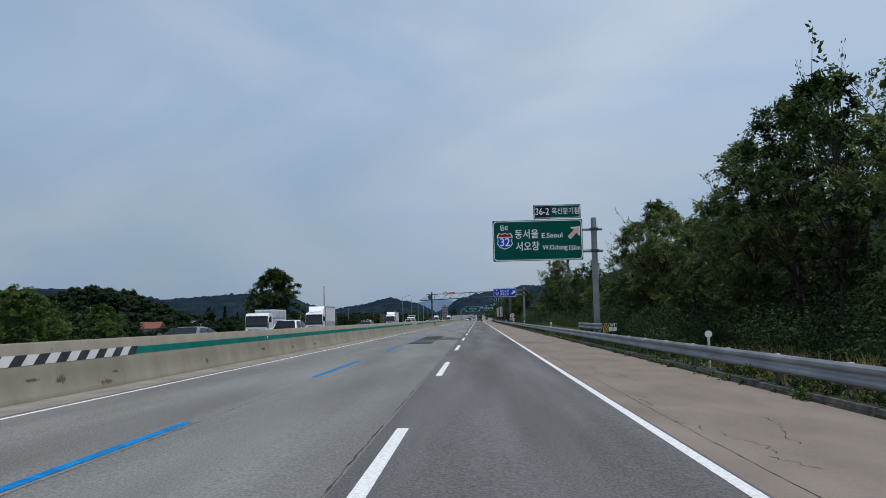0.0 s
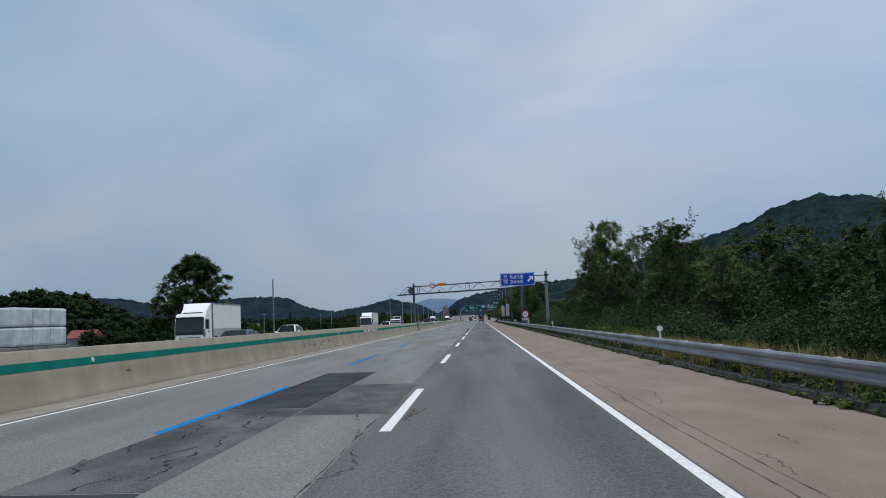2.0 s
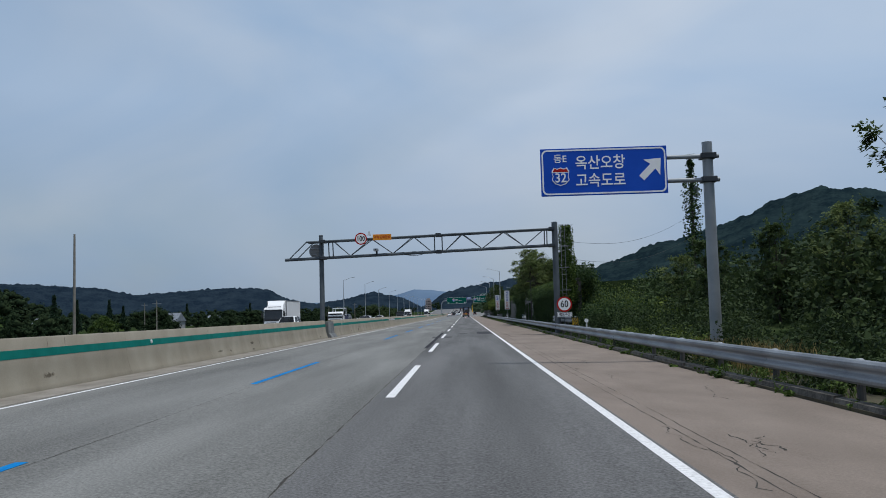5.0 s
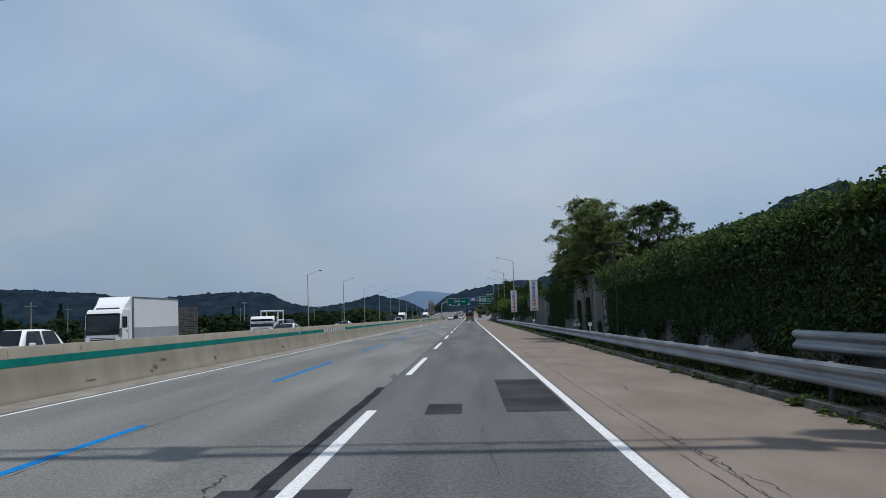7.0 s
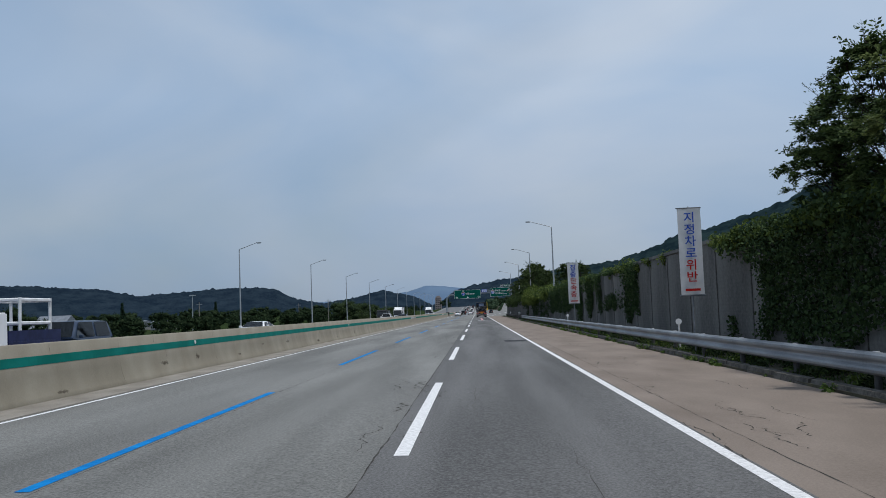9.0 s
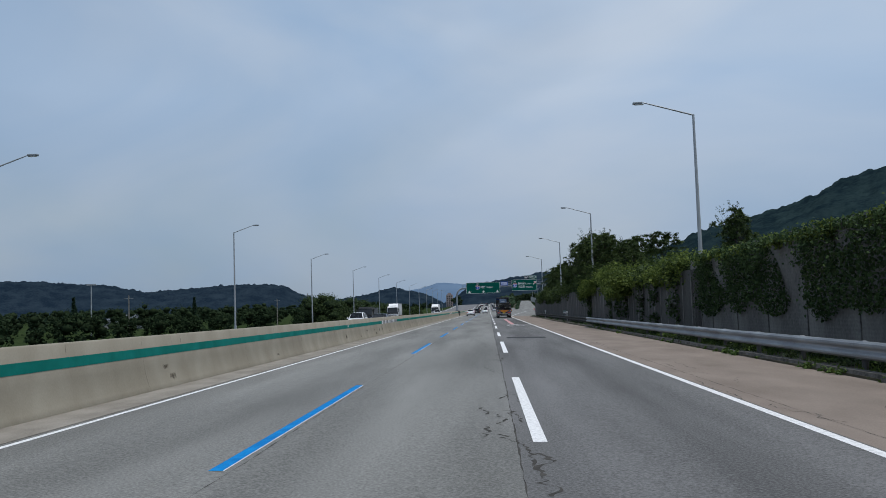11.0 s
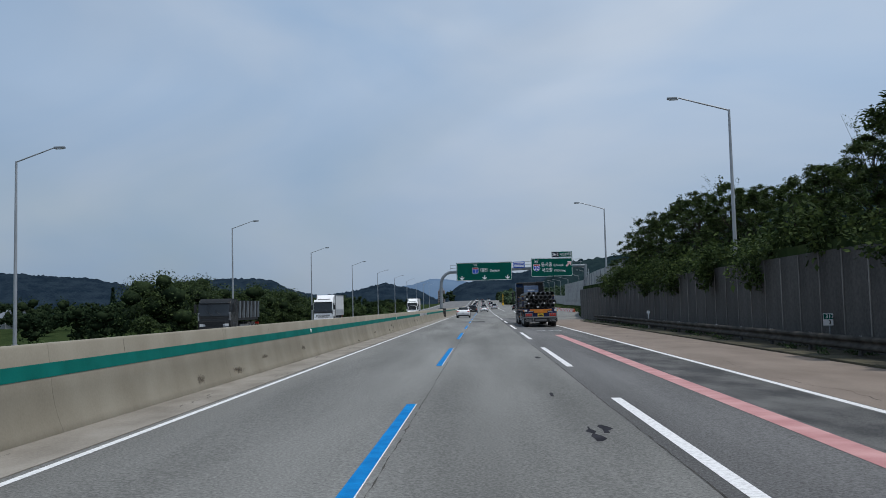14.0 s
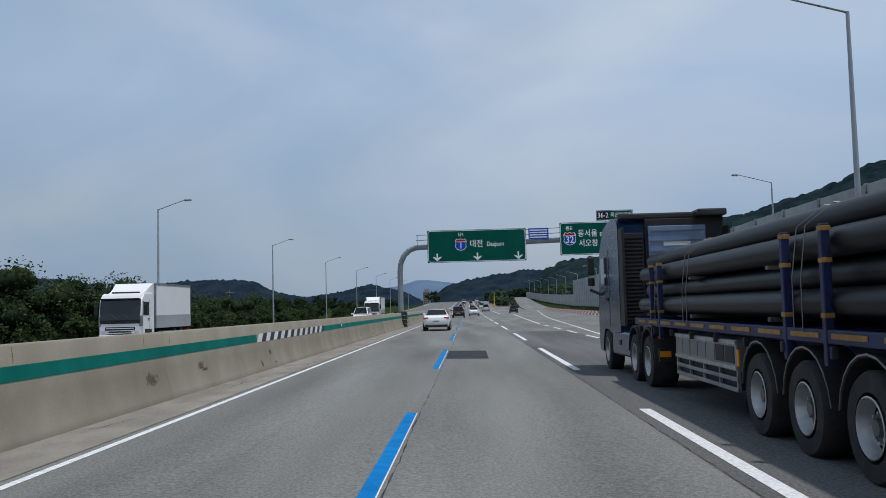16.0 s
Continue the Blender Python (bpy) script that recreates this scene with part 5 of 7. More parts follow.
# ---- street lamps ----


def lamp(label, h, reach, side):
    th = thing("street_lamp", label, "street lamp", pose(0, 0, 0), group="street lamps")
    part("pole", rod((0, 0, 0), (0, 0, h), 0.11, 0.06, 12), M["lamp_steel"], th, smooth=True)
    part("base", rod((0, 0, 0), (0, 0, 0.5), 0.16, 0.16, 12), M["lamp_steel"], th)
    part("arm", rod((0, 0, h - 0.03), (side * reach, 0, h + 0.72), 0.045, 0.035, 10), M["lamp_steel"], th, smooth=True)
    hd = part("head", box(side * reach - 0.05, side * reach + side * 0.55, -0.11, 0.11, h + 0.64, h + 0.76, 0.04), M["steel_pole"], th)
    part("diffuser", box(side * reach, side * reach + side * 0.45, -0.08, 0.08, h + 0.61, h + 0.645, 0.01), M["lamp_clear"], hd)
    return th


rl = lamp("tall grey steel street lamp on the bank behind the wall", 8.2, 2.5, -1)
rl.matrix_world = pose(10.25, 337.8, 3.1)
for k, y in enumerate((384.4, 424.4, 469.5, 556, 600, 640, 680, 715, 750, 790, 835, 885, 935)):
    x = 10.4 if y < 480 else fence_x(y) + 0.7
    copy_thing(rl, pose(x, y, 3.1 if y < 480 else shelf(y) + rise(y) + 0.4, 0, 0, -3 if y < 500 else -12))
xl = lamp("tall grey steel street lamp beyond the noise barrier", 11.7 - bank(23.5, 515), 2.8, -1)
xl.matrix_world = pose(23.5, 515, bank(23.5, 515) - 0.05)
ll = lamp("tall grey steel street lamp beyond the opposite carriageway", 10.6, 2.2, 1)
ll.matrix_world = pose(-27.9, 339.5, -0.3)
for y in (385.8, 427, 468.8, 510.4, 552, 594, 636, 678, 720, 762, 804):
    copy_thing(ll, pose(-27.9, y, (0.25 if y < 390 else -0.3) + rise(y)))

# ---- hills and far land ----


def hills(name, label, material, r, depth, peaks, seed, rough, base=-6.0, steps=260, rows=9, crown=0.0):
    """A wooded ridge round the place: peaks are pairs of bearing (degrees right of the road) and height; crown: how far tree tops stand out."""
    az = [p[0] for p in peaks]
    hh = [p[1] for p in peaks]
    v, f = [], []
    for i in range(steps + 1):
        a = az[0] + (az[-1] - az[0]) * i / steps
        h = float(np.interp(a, az, hh))
        for j in range(rows + 1):
            u = j / rows
            s = math.sin(math.pi * 0.5 * min(1, u * 1.25)) ** 1.3
            rr = r + depth * (u - 0.5)
            x, y = rr * math.sin(radians(a)), 250 + rr * math.cos(radians(a))
            w = noise.fractal(Vector((x / (r * 0.09), y / (r * 0.09), seed)), 0.9, 2.1, 3) * h * 0.07 + noise.noise(Vector((x / (rough * 6.0), y / (rough * 6.0), seed))) * rough * 0.6
            if crown:
                w += crown * (abs(noise.noise(Vector((x * 0.055, y * 0.055, seed)))) * 1.5 + abs(noise.noise(Vector((x * 0.13, y * 0.13, seed + 3)))) * 0.9)
            v.append((x, y, base + h * s + w * s))
        if i:
            k = (i - 1) * (rows + 1)
            for j in range(rows):
                f.append((k + j, k + j + 1, k + rows + 2 + j, k + rows + 1 + j))
    ob = mesh_ob(name, v, f, material, smooth=True)
    return tagged(ob, label, "hills", kind="structure")


hills("backdrop_far_hills", "far mountain ridge with pale blue haze painted into its colour", M["hill_far"], 4800, 800, [(-30, 24), (-16, 49), (-11, 85), (-8, 92), (-6, 116), (-4.5, 137), (-3.3, 168), (-2.2, 161), (-0.8, 144), (1.5, 146), (5, 110), (16, 73), (40, 61)], 1.5, 5)
hills("backdrop_left_hills", "dark wooded hills beyond the fields, haze painted into their colour", M["hill_left"], 3150, 700, [(-100, 147), (-70, 171), (-50, 123), (-38, 147), (-31, 136), (-27.5, 149), (-24, 129), (-21.5, 101), (-18.5, 113), (-15.5, 117), (-13.2, 110), (-11.8, 69), (-10, 49), (-8.2, 65), (-6.2, 94), (-4.2, 69), (-2.9, 27), (-2.2, 43), (-1.4, 75), (-0.4, 94), (1.2, 110), (3.2, 126), (5, 129), (9, 123), (20, 91)], 7.5, 7, steps=1100, rows=30, crown=7.5)
hills("backdrop_right_hills", "dark wooded hill above the exit, bluish haze put into its green", M["hill_near"], 1250, 620, [(2.2, 6), (3.4, 34), (4.4, 54), (5.4, 62), (7.5, 66), (9.3, 74), (12, 97), (13.8, 112), (15.5, 122), (17.4, 136), (20, 155), (22, 168), (24, 184), (27, 176), (31, 148), (40, 140), (55, 150), (75, 120), (95, 90)], 3.5, 6, steps=900, rows=36, crown=4.5)

# far woods on the low land: trees past counting, each crown of several uneven lobes
def canopy(name, label, crowns, seed, fringe, leaf, lobes=18, fringe_mat="woods", sub=1, small=1.0, category="woods", core=0.8, body="canopy"):
    """crowns: (x, y, foot, height); lumpy lobes with a fringe of leaves on their outside."""
    rng = np.random.default_rng(seed)
    ico = bmesh.new()
    bmesh.ops.create_icosphere(ico, subdivisions=sub, radius=1)
    bv, bf = np.array([v.co[:] for v in ico.verts]), np.array([[v.index for v in f.verts] for f in ico.faces])
    ico.free()
    vs, tips = [], []
    for x, y, z, h in crowns:
        for q in range(lobes):
            a, up = rng.uniform(0, 2 * math.pi), rng.uniform(0.15, 0.74)
            o = h * 0.36 * math.sin(math.pi * (0.25 + 0.68 * up)) * rng.uniform(0.2, 0.9)
            rad = np.array([1, 1, 0.8]) * h * small * rng.uniform(0.09, 0.19)
            c = np.array([x + o * math.cos(a), y + o * math.sin(a), z + h * up])
            vs.append(c + bv * rad * core * rng.uniform(0.75, 1.2, (len(bv), 1)))
            d = rng.normal(0, 1, (fringe, 3)) + [0, -0.2, 0.5]
            d /= np.linalg.norm(d, axis=1, keepdims=True)
            tips.append(c + d * rad * rng.uniform(0.75, 1.3, (fringe, 1)))
    n = len(vs)
    faces = (bf[None] + (np.arange(n) * len(bv))[:, None, None]).reshape(-1, 3)
    me = bpy.data.meshes.new(name)
    v = np.concatenate(vs)
    me.vertices.add(len(v))
    me.vertices.foreach_set("co", v.ravel())
    me.loops.add(faces.size)
    me.loops.foreach_set("vertex_index", faces.ravel())
    me.polygons.add(len(faces))
    me.polygons.foreach_set("loop_start", np.arange(0, faces.size, 3))
    me.polygons.foreach_set("use_smooth", np.ones(len(faces), bool))
    me.materials.append(M[body])
    me.update(calc_edges=True)
    th = tagged(new(name, me), label, category, kind="stuff")
    leaves("leaf_fringe", np.concatenate(tips), leaf, M[fringe_mat], th, ratio=0.7, seed=seed)
    return th


rng = np.random.default_rng(21)
far_crowns, near_crowns, exit_crowns = [], [], []
for k in range(900):
    x, y = -52 - 330 * rng.uniform(0, 1) ** 1.7, rng.uniform(40, 1100)
    h = rng.uniform(5, 11) * (1.0 if x < -90 else 0.6)
    (near_crowns if x > -120 else far_crowns).append((x, y, bank(x, y), h))
for k in range(150):
    x, y = rng.uniform(-30, 60), rng.uniform(1010, 1200)
    if x < -28 or x > 12:
        far_crowns.append((x, y, rise(y) - 0.5, rng.uniform(6, 11)))
for k in range(230):
    a, q = rng.uniform(0, 2 * math.pi), rng.uniform(0, 1) ** 0.5
    far_crowns.append((-185 + 50 * q * math.cos(a), 415 + 50 * q * math.sin(a), 17 * math.cos(q * math.pi / 2) - 3, rng.uniform(7, 10)))
for k in range(60):
    y = rng.uniform(795, 940)
    x = rng.uniform(8.2, 13.2) + 4 * (y - 790) / 220
    exit_crowns.append((x, y, rise(y) - 0.3, rng.uniform(2.5, 5.0) + 3.5 * (y > 860)))
for k in range(26):
    y = 745 + 8 * k
    t = (y - 670) / 280
    exit_crowns.append((12.0 + 10.5 * t ** 1.3, y, rise(y) - 0.4, rng.uniform(1.2, 2.0) + 2.6 * max(0, t - 0.3)))
for k in range(330):
    x, y = 27 + 90 * rng.uniform(0, 1) ** 1.4, rng.uniform(486, 1000)
    if x > fence_x(y) + 5 and y > 700:
        exit_crowns.append((x, y, bank(x, y) - 0.5, rng.uniform(4, 8)))
canopy("exit_woods", "green trees and bushes round the exit ramp", exit_crowns, 5, 20, 0.5, 14, "exit_leaf", small=1.15, core=0.75, body="exit_canopy")
canopy("far_woods", "dark green far woods across the low land", far_crowns, 3, 12, 0.7, 14, small=1.15, core=0.82)
canopy("field_woods", "dark green bushes and trees in the fields", near_crowns, 4, 40, 0.42, 13, "field_leaf", small=1.2, core=0.66)

# ---- trees ----
locust = tree("locust_tree", "tall dark green locust tree on the roadside bank", 10, 3.3, 4, M["leaf"], 0.19, 92, 230, 0.17, 0.12, shoots=16)
locust.matrix_world = pose(14.0, 25, 0.4) @ Matrix.Diagonal((0.85, 0.85, 0.87, 1))
locust_b = tree("locust_tree", "airy locust tree with feathery leaves and bare lower stems", 10, 3.0, 9, M["leaf_dark"], 0.2, 70, 210, 0.13, 0.28, 0.8, 22)
locust_b.matrix_world = pose(13.8, 31.5, 0.3) @ Matrix.Diagonal((0.9, 0.9, 1.0, 1))
broad = tree("broadleaf_tree", "dense dark broadleaf tree with a rounded crown", 10, 3.5, 15, M["leaf_dark"], 0.2, 96, 230, 0.2, 0.08, 0.9, 12)
broad.matrix_world = pose(14.2, 37, 0.5) @ Matrix.Diagonal((0.9, 0.9, 1.0, 1))
thin = tree("broadleaf_tree", "dark broadleaf tree deep in the roadside wood", 10, 3.5, 19, M["leaf_dark"], 0.3, 70, 110, 0.18, 0.1)
thin.matrix_world = pose(24, 16, 1.4) @ Matrix.Diagonal((0.9, 0.9, 0.9, 1))
shade_a = tree("locust_tree", "tall dark locust tree on the bank behind the wall", 10, 3.3, 24, M["leaf_deep"], 0.2, 92, 220, 0.17, 0.1, shoots=18)
shade_a.matrix_world = pose(14.2, 346, 3.4) @ Matrix.Diagonal((0.4, 0.4, 0.4, 1))
shade_b = tree("broadleaf_tree", "dense deep green broadleaf tree behind the wall", 10, 3.5, 28, M["leaf_deep"], 0.2, 96, 230, 0.2, 0.08, 0.9)
shade_b.matrix_world = pose(15.5, 349, 3.4) @ Matrix.Diagonal((0.4, 0.4, 0.4, 1))
KINDS = (locust, locust_b, broad)
rng = np.random.default_rng(8)
TOP_Y = [10, 25, 31, 37, 42.5, 45.5, 49, 55, 59.5, 63.5, 68, 73, 76, 80, 86, 90, 96, 102, 107, 111, 117, 124, 129, 132, 135.5, 141, 147, 151, 156, 166, 172, 182, 195]
TOP_Z = [9, 9.6, 11, 11.2, 11.2, 9.0, 8.4, 8.6, 10.2, 11.4, 10.2, 8.0, 6.0, 4.4, 4.3, 3.7, 4.2, 6.6, 7.9, 5.6, 4.6, 5.2, 7.4, 9, 11.0, 10.2, 9.4, 8.4, 5.2, 5.2, 5.2, 4.6, 4.0]
for k, y in enumerate([18, 40.5, 48.5, 53.5, 59, 63.5, 68, 73, 78, 83, 91, 98, 104, 110, 117, 123, 129, 135.5, 142.5, 149.5, 157, 164, 171, 179]):
    x, h = 13.8 + rng.uniform(-0.6, 1.0), (float(np.interp(y, TOP_Y, TOP_Z)) - 0.45) / (1.18 if y < 82 else 1.06)
    place((locust, locust, broad)[k % 3] if y < 82 else (locust_b, broad, locust)[k % 3], x, y, bank(x, y) - 0.1, rng.uniform(0, 360), (h / 10) ** 0.8 * 0.9, h / 10)
for k in range(26):
    y = 12 + 7 * k
    h = float(np.interp(y, TOP_Y, TOP_Z)) * rng.uniform(0.75, 0.9)
    x = rng.uniform(18, 22)
    place(thin, x, y, bank(x, y) - 0.1, rng.uniform(0, 360), (h / 10) ** 0.7, h / 10)
for k in range(10):
    y = 20 + 16 * k
    x = rng.uniform(26, 32)
    place(thin, x, y, bank(x, y) - 0.1, rng.uniform(0, 360), 0.7, 0.45)
# on top of the retaining wall
for x, y, top, k in ((9.7, 231.5, 8.8, 0), (10.5, 234.5, 9.8, 0), (10.5, 238.5, 10.6, 0), (11.0, 243, 9.2, 0), (11.2, 247.5, 9.2, 2), (11.2, 251, 9.0, 0), (11.0, 254.5, 8.6, 2), (11.0, 258, 8.0, 1), (10.6, 249, 7.2, 2), (10.7, 253, 7.0, 2), (10.6, 257, 6.6, 2), (13.8, 234, 9.4, 2), (13.8, 240, 10, 2), (13.6, 248, 9.4, 2), (13.4, 255, 8.6, 2)):
    h = (top - 3.4) / 10.8
    place(KINDS[k], x, y, 3.4, rng.uniform(0, 360), h * 1.15 + 0.05, h * 0.94)
WALL_Y = [345, 360, 364, 368, 376, 386, 398, 405, 410, 418, 424, 430, 437, 450, 456, 464, 470]
WALL_Z = [4.8, 5.0, 6.0, 7.6, 8.4, 10.2, 10.8, 10.8, 8.4, 7.4, 7.6, 8.9, 9.4, 9.0, 8.0, 6.8, 5.4]
for k, y in enumerate([365, 369, 373, 377.5, 382, 387, 392, 397, 402, 406, 411, 416, 421, 426, 431, 436, 441, 446, 451, 456, 461, 466]):
    h = (float(np.interp(y, WALL_Y, WALL_Z)) - 3.4) / 10.8
    place((shade_a, shade_b)[k % 2], 11.5 + rng.uniform(-0.4, 0.9), y, 3.4, rng.uniform(0, 360), h * 1.0 + 0.08, h)
for x, y, h in ((17.5, 384, 6.0), (18, 400, 7.0), (17.6, 430, 6.0), (18.5, 444, 6.8), (18, 456, 6.0)):
    place(shade_b, x, y, 3.5, rng.uniform(0, 360), 0.75, h / 10)
# a bare dead tree among them
dead = thing("dead_tree", "bare grey dead tree with thin forked twigs", "tree", pose(14.4, 124, 0.4) @ Matrix.Diagonal((0.85, 0.85, 0.85, 1)))
bm = bmesh.new()
rng = np.random.default_rng(33)
for t0 in range(4):
    base = np.array([rng.normal(0, 0.25), rng.normal(0, 0.25), 0])
    tip = base + np.array([rng.normal(0, 0.9), rng.normal(0, 0.9), rng.uniform(7.4, 9.4)])
    sp = limb_bm(bm, base, tip, 0.10, 0.012, rng, 0.1, 7)
    for q in range(11):
        s = sp[rng.integers(2, 7)]
        e = s + np.array([rng.normal(0, 0.9), rng.normal(0, 0.9), rng.uniform(0.6, 2.0)])
        tw = limb_bm(bm, s, e, 0.03, 0.008, rng, 0.2, 3)
        for w in range(3):
            s2 = tw[rng.integers(1, 4)]
            limb_bm(bm, s2, s2 + np.array([rng.normal(0, 0.4), rng.normal(0, 0.4), rng.uniform(0.2, 0.8)]), 0.012, 0.004, rng, 0.2, 2)
part("trunk", bm, M["dead_bark"], dead, smooth=True)

# left side: single tree, near trees, hedge row
big = tree("roadside_tree", "large dark spreading tree beyond the opposite carriageway", 15.0, 5.3, 27, M["leaf_dark"], 0.36, 210, 300, 0.3, 0.02)
big.matrix_world = pose(-42.5, 185, -1.6)
nl = tree("roadside_tree", "bushy green tree beyond the opposite carriageway", 7.5, 4.2, 31, M["leaf_light"], 0.28, 100, 170, 0.2, 0.05)
nl.matrix_world = pose(-45, 87, -1.6)
for x, y, s in ((-50, 98, 1.0), (-56, 108, 1.1), (-66, 130, 1.2), (-45, 108, 0.6), (-58, 230, 0.9), (-64, 150, 1.0), (-49, 210, 0.6), (-50, 250, 0.6)):
    place(nl, x, y, -2.0, x * 31, s)
rng = np.random.default_rng(41)
for k in range(14):
    y = 590 + 14 * k
    place(thin, -38 + rng.uniform(-4, 2), y, -1.6 + rise(y), rng.uniform(0, 360), 0.6, rng.uniform(0.35, 0.55))
# dark conifers in the fields
con = thing("conifer", "dark pointed conifer in the fields", "tree", pose(-130, 420, -2))
bm = rod((0, 0, 0), (0, 0, 11), 0.2, 0.03, 7)
part("trunk", bm, M["bark"], con)
rng = np.random.default_rng(51)
hh = rng.uniform(0.05, 1, 2200) ** 1.3
aa, rr = rng.uniform(0, 2 * np.pi, 2200), rng.uniform(0.3, 1, 2200)
leaves("crown", np.stack([np.cos(aa) * rr * 2.2 * (1 - hh) , np.sin(aa) * rr * 2.2 * (1 - hh), 1 + hh * 10.5], 1), 0.6, M["conifer"], con, droop=0.5, seed=5)
for x, y, s in ((-118, 430, 0.8), (-160, 520, 1.2), (-150, 600, 1.1), (-95, 330, 0.9), (-140, 700, 1.2)):
    place(con, x, y, -2, x, s)


# ---- shrubs, ivy, grass: past counting ----
def clump_field(name, label, category, spots, leaf, material, per, seed, parent=None, core=0):
    """Leafy mounds at (x, y, z, radius, height); core: how many broad inner leaves fill each."""
    rng = np.random.default_rng(seed)
    cs, size = [], []
    for x, y, z, r, h in spots:
        for q in range(3):
            c = (x + rng.normal(0, r * 0.35), y + rng.normal(0, r * 0.4), z + h * rng.uniform(0.2, 0.75))
            cs.append(blob(rng, per // 3, c, (r * 0.75, r * 0.75, h * 0.42)))
            size += [leaf] * (per // 3)
        if core:
            u = rng.uniform(0, 1, (core, 1))
            cs.append(np.array([x, y, z]) + rng.normal(0, 1, (core, 3)) * (r * 0.32, r * 0.32, 0.05 * h) + u * (0, 0, h * 0.88))
            size += [leaf * 1.8] * core
    pts = np.concatenate(cs)
    ob = leaves(name, pts, np.array(size), material, parent, seed=seed, ratio=0.6)
    return tagged(ob, label, category, kind="stuff")


rng = np.random.default_rng(61)
spots = [(rng.uniform(9.6, 13), y, 0.0, rng.uniform(0.7, 1.4), rng.uniform(0.9, 2.4)) for y in np.arange(6, 196, 1.1)]
clump_field("undergrowth", "tangled green undergrowth beneath the first roadside trees", "shrubs", spots[:68], 0.105, M["undergrowth"], 860, 62, core=50)
clump_field("undergrowth", "dark tangled undergrowth beneath the roadside trees", "shrubs", spots[68:], 0.11, M["undergrowth"], 700, 62, core=50)
spots = [(rng.uniform(14, 20), y, 0.8, 2.0, rng.uniform(2, 4)) for y in np.arange(6, 196, 1.6)]
clump_field("undergrowth", "dense dark thicket behind the roadside trees", "shrubs", spots, 0.22, M["undergrowth"], 480, 63, core=120)
spots = [(rng.uniform(8.9, 10.5), y, -0.1, 0.7, rng.uniform(0.5, 1.2)) for y in np.arange(88, 186, 1.5)]
clump_field("verge_shrubs", "bright green weeds and vines behind the guardrail", "shrubs", [q for q in spots if noise.noise(Vector((0, q[1] * 0.09, 3.3))) > 0.12], 0.12, M["vine_sun"], 300, 64, core=30)
clump_field("verge_shrubs", "dark green weeds and bushes behind the guardrail", "shrubs", [q for q in spots if noise.noise(Vector((0, q[1] * 0.09, 3.3))) <= 0.12], 0.11, M["undergrowth"], 340, 64, core=30)
spots = [(rng.uniform(9.6, 15), rng.uniform(172, 199), 0.0, rng.uniform(0.9, 1.6), rng.uniform(1.4, 3.3)) for _ in range(48)]
clump_field("vine_thicket", "rampant green vines over bushes by the portal", "shrubs", spots[:20], 0.13, M["vine_sun"], 620, 65, core=80)
spots = spots[20:] + [(rng.uniform(9.6, 11.0), rng.uniform(189, 193), z, rng.uniform(0.6, 0.9), 1.5) for z in (0.2, 0.9, 1.6, 2.3, 3.0, 3.6) for _ in range(3)]
clump_field("vine_thicket", "dark vine-hung bushes beside the portal leg", "shrubs", spots, 0.13, M["ivy"], 620, 67, core=90)
spots = [(rng.uniform(15, 24), rng.uniform(172, 226), 1.0, 2.4, rng.uniform(1.8, 3.4)) for _ in range(40)]
clump_field("vine_thicket", "dark bushes on the slope behind the portal", "shrubs", spots, 0.22, M["leaf_dark"], 620, 66, core=200)
# vines up the portal leg and a dead pole
hh = rng.uniform(0, 1, 5000)
aa = rng.uniform(0, 2 * np.pi, 5000)
rad = rng.uniform(0.1, 0.78, 5000) * (1.05 - 0.45 * hh)
tagged(leaves("climbing_vine", np.stack([8.95 + rad * np.cos(aa), 189.7 + rad * np.sin(aa), 2.2 + 5.5 * hh], 1), 0.14, M["leaf_light"], ratio=0.85, seed=7), "green vine climbing the portal ladder", "vine", kind="stuff")
vp = thing("vine_pole", "old utility pole wrapped in climbing vines", "utility pole", pose(22.7, 207, 3.0))
part("pole", rod((0, 0, 0), (0, 0, 12.4), 0.16, 0.1, 10), M["kerb"], vp)
part("transformer", rod((0.35, -0.2, 8.6), (0.35, -0.2, 9.6), 0.22, 0.22, 12), M["galv"], vp)
hh, aa = rng.uniform(0.2, 1, 2000), rng.uniform(0, 2 * np.pi, 2000)
rad = rng.uniform(0.1, 0.9, 2000) * np.where(hh < 0.8, 1.0, 0.35)
leaves("vine", np.stack([rad * np.cos(aa), rad * np.sin(aa), 12.6 * hh], 1), 0.24, M["ivy"], vp, ratio=0.85, seed=8)
for z0, z1 in ((6.6, 10.0), (5.4, 8.0)):
    bm = bmesh.new()
    pts = [(8.3 + (22.7 - 8.3) * k / 14, 189.5 + (207 - 189.5) * k / 14, z0 + (z1 - z0) * k / 14 - 1.2 * math.sin(math.pi * k / 14)) for k in range(15)]
    for a, c in zip(pts, pts[1:]):
        rod(a, c, 0.01, 0.01, 5, bm, caps=False)
    tagged(part("overhead_cable", bm, M["trim"]), "thin black cable sagging from the portal leg", "cable")


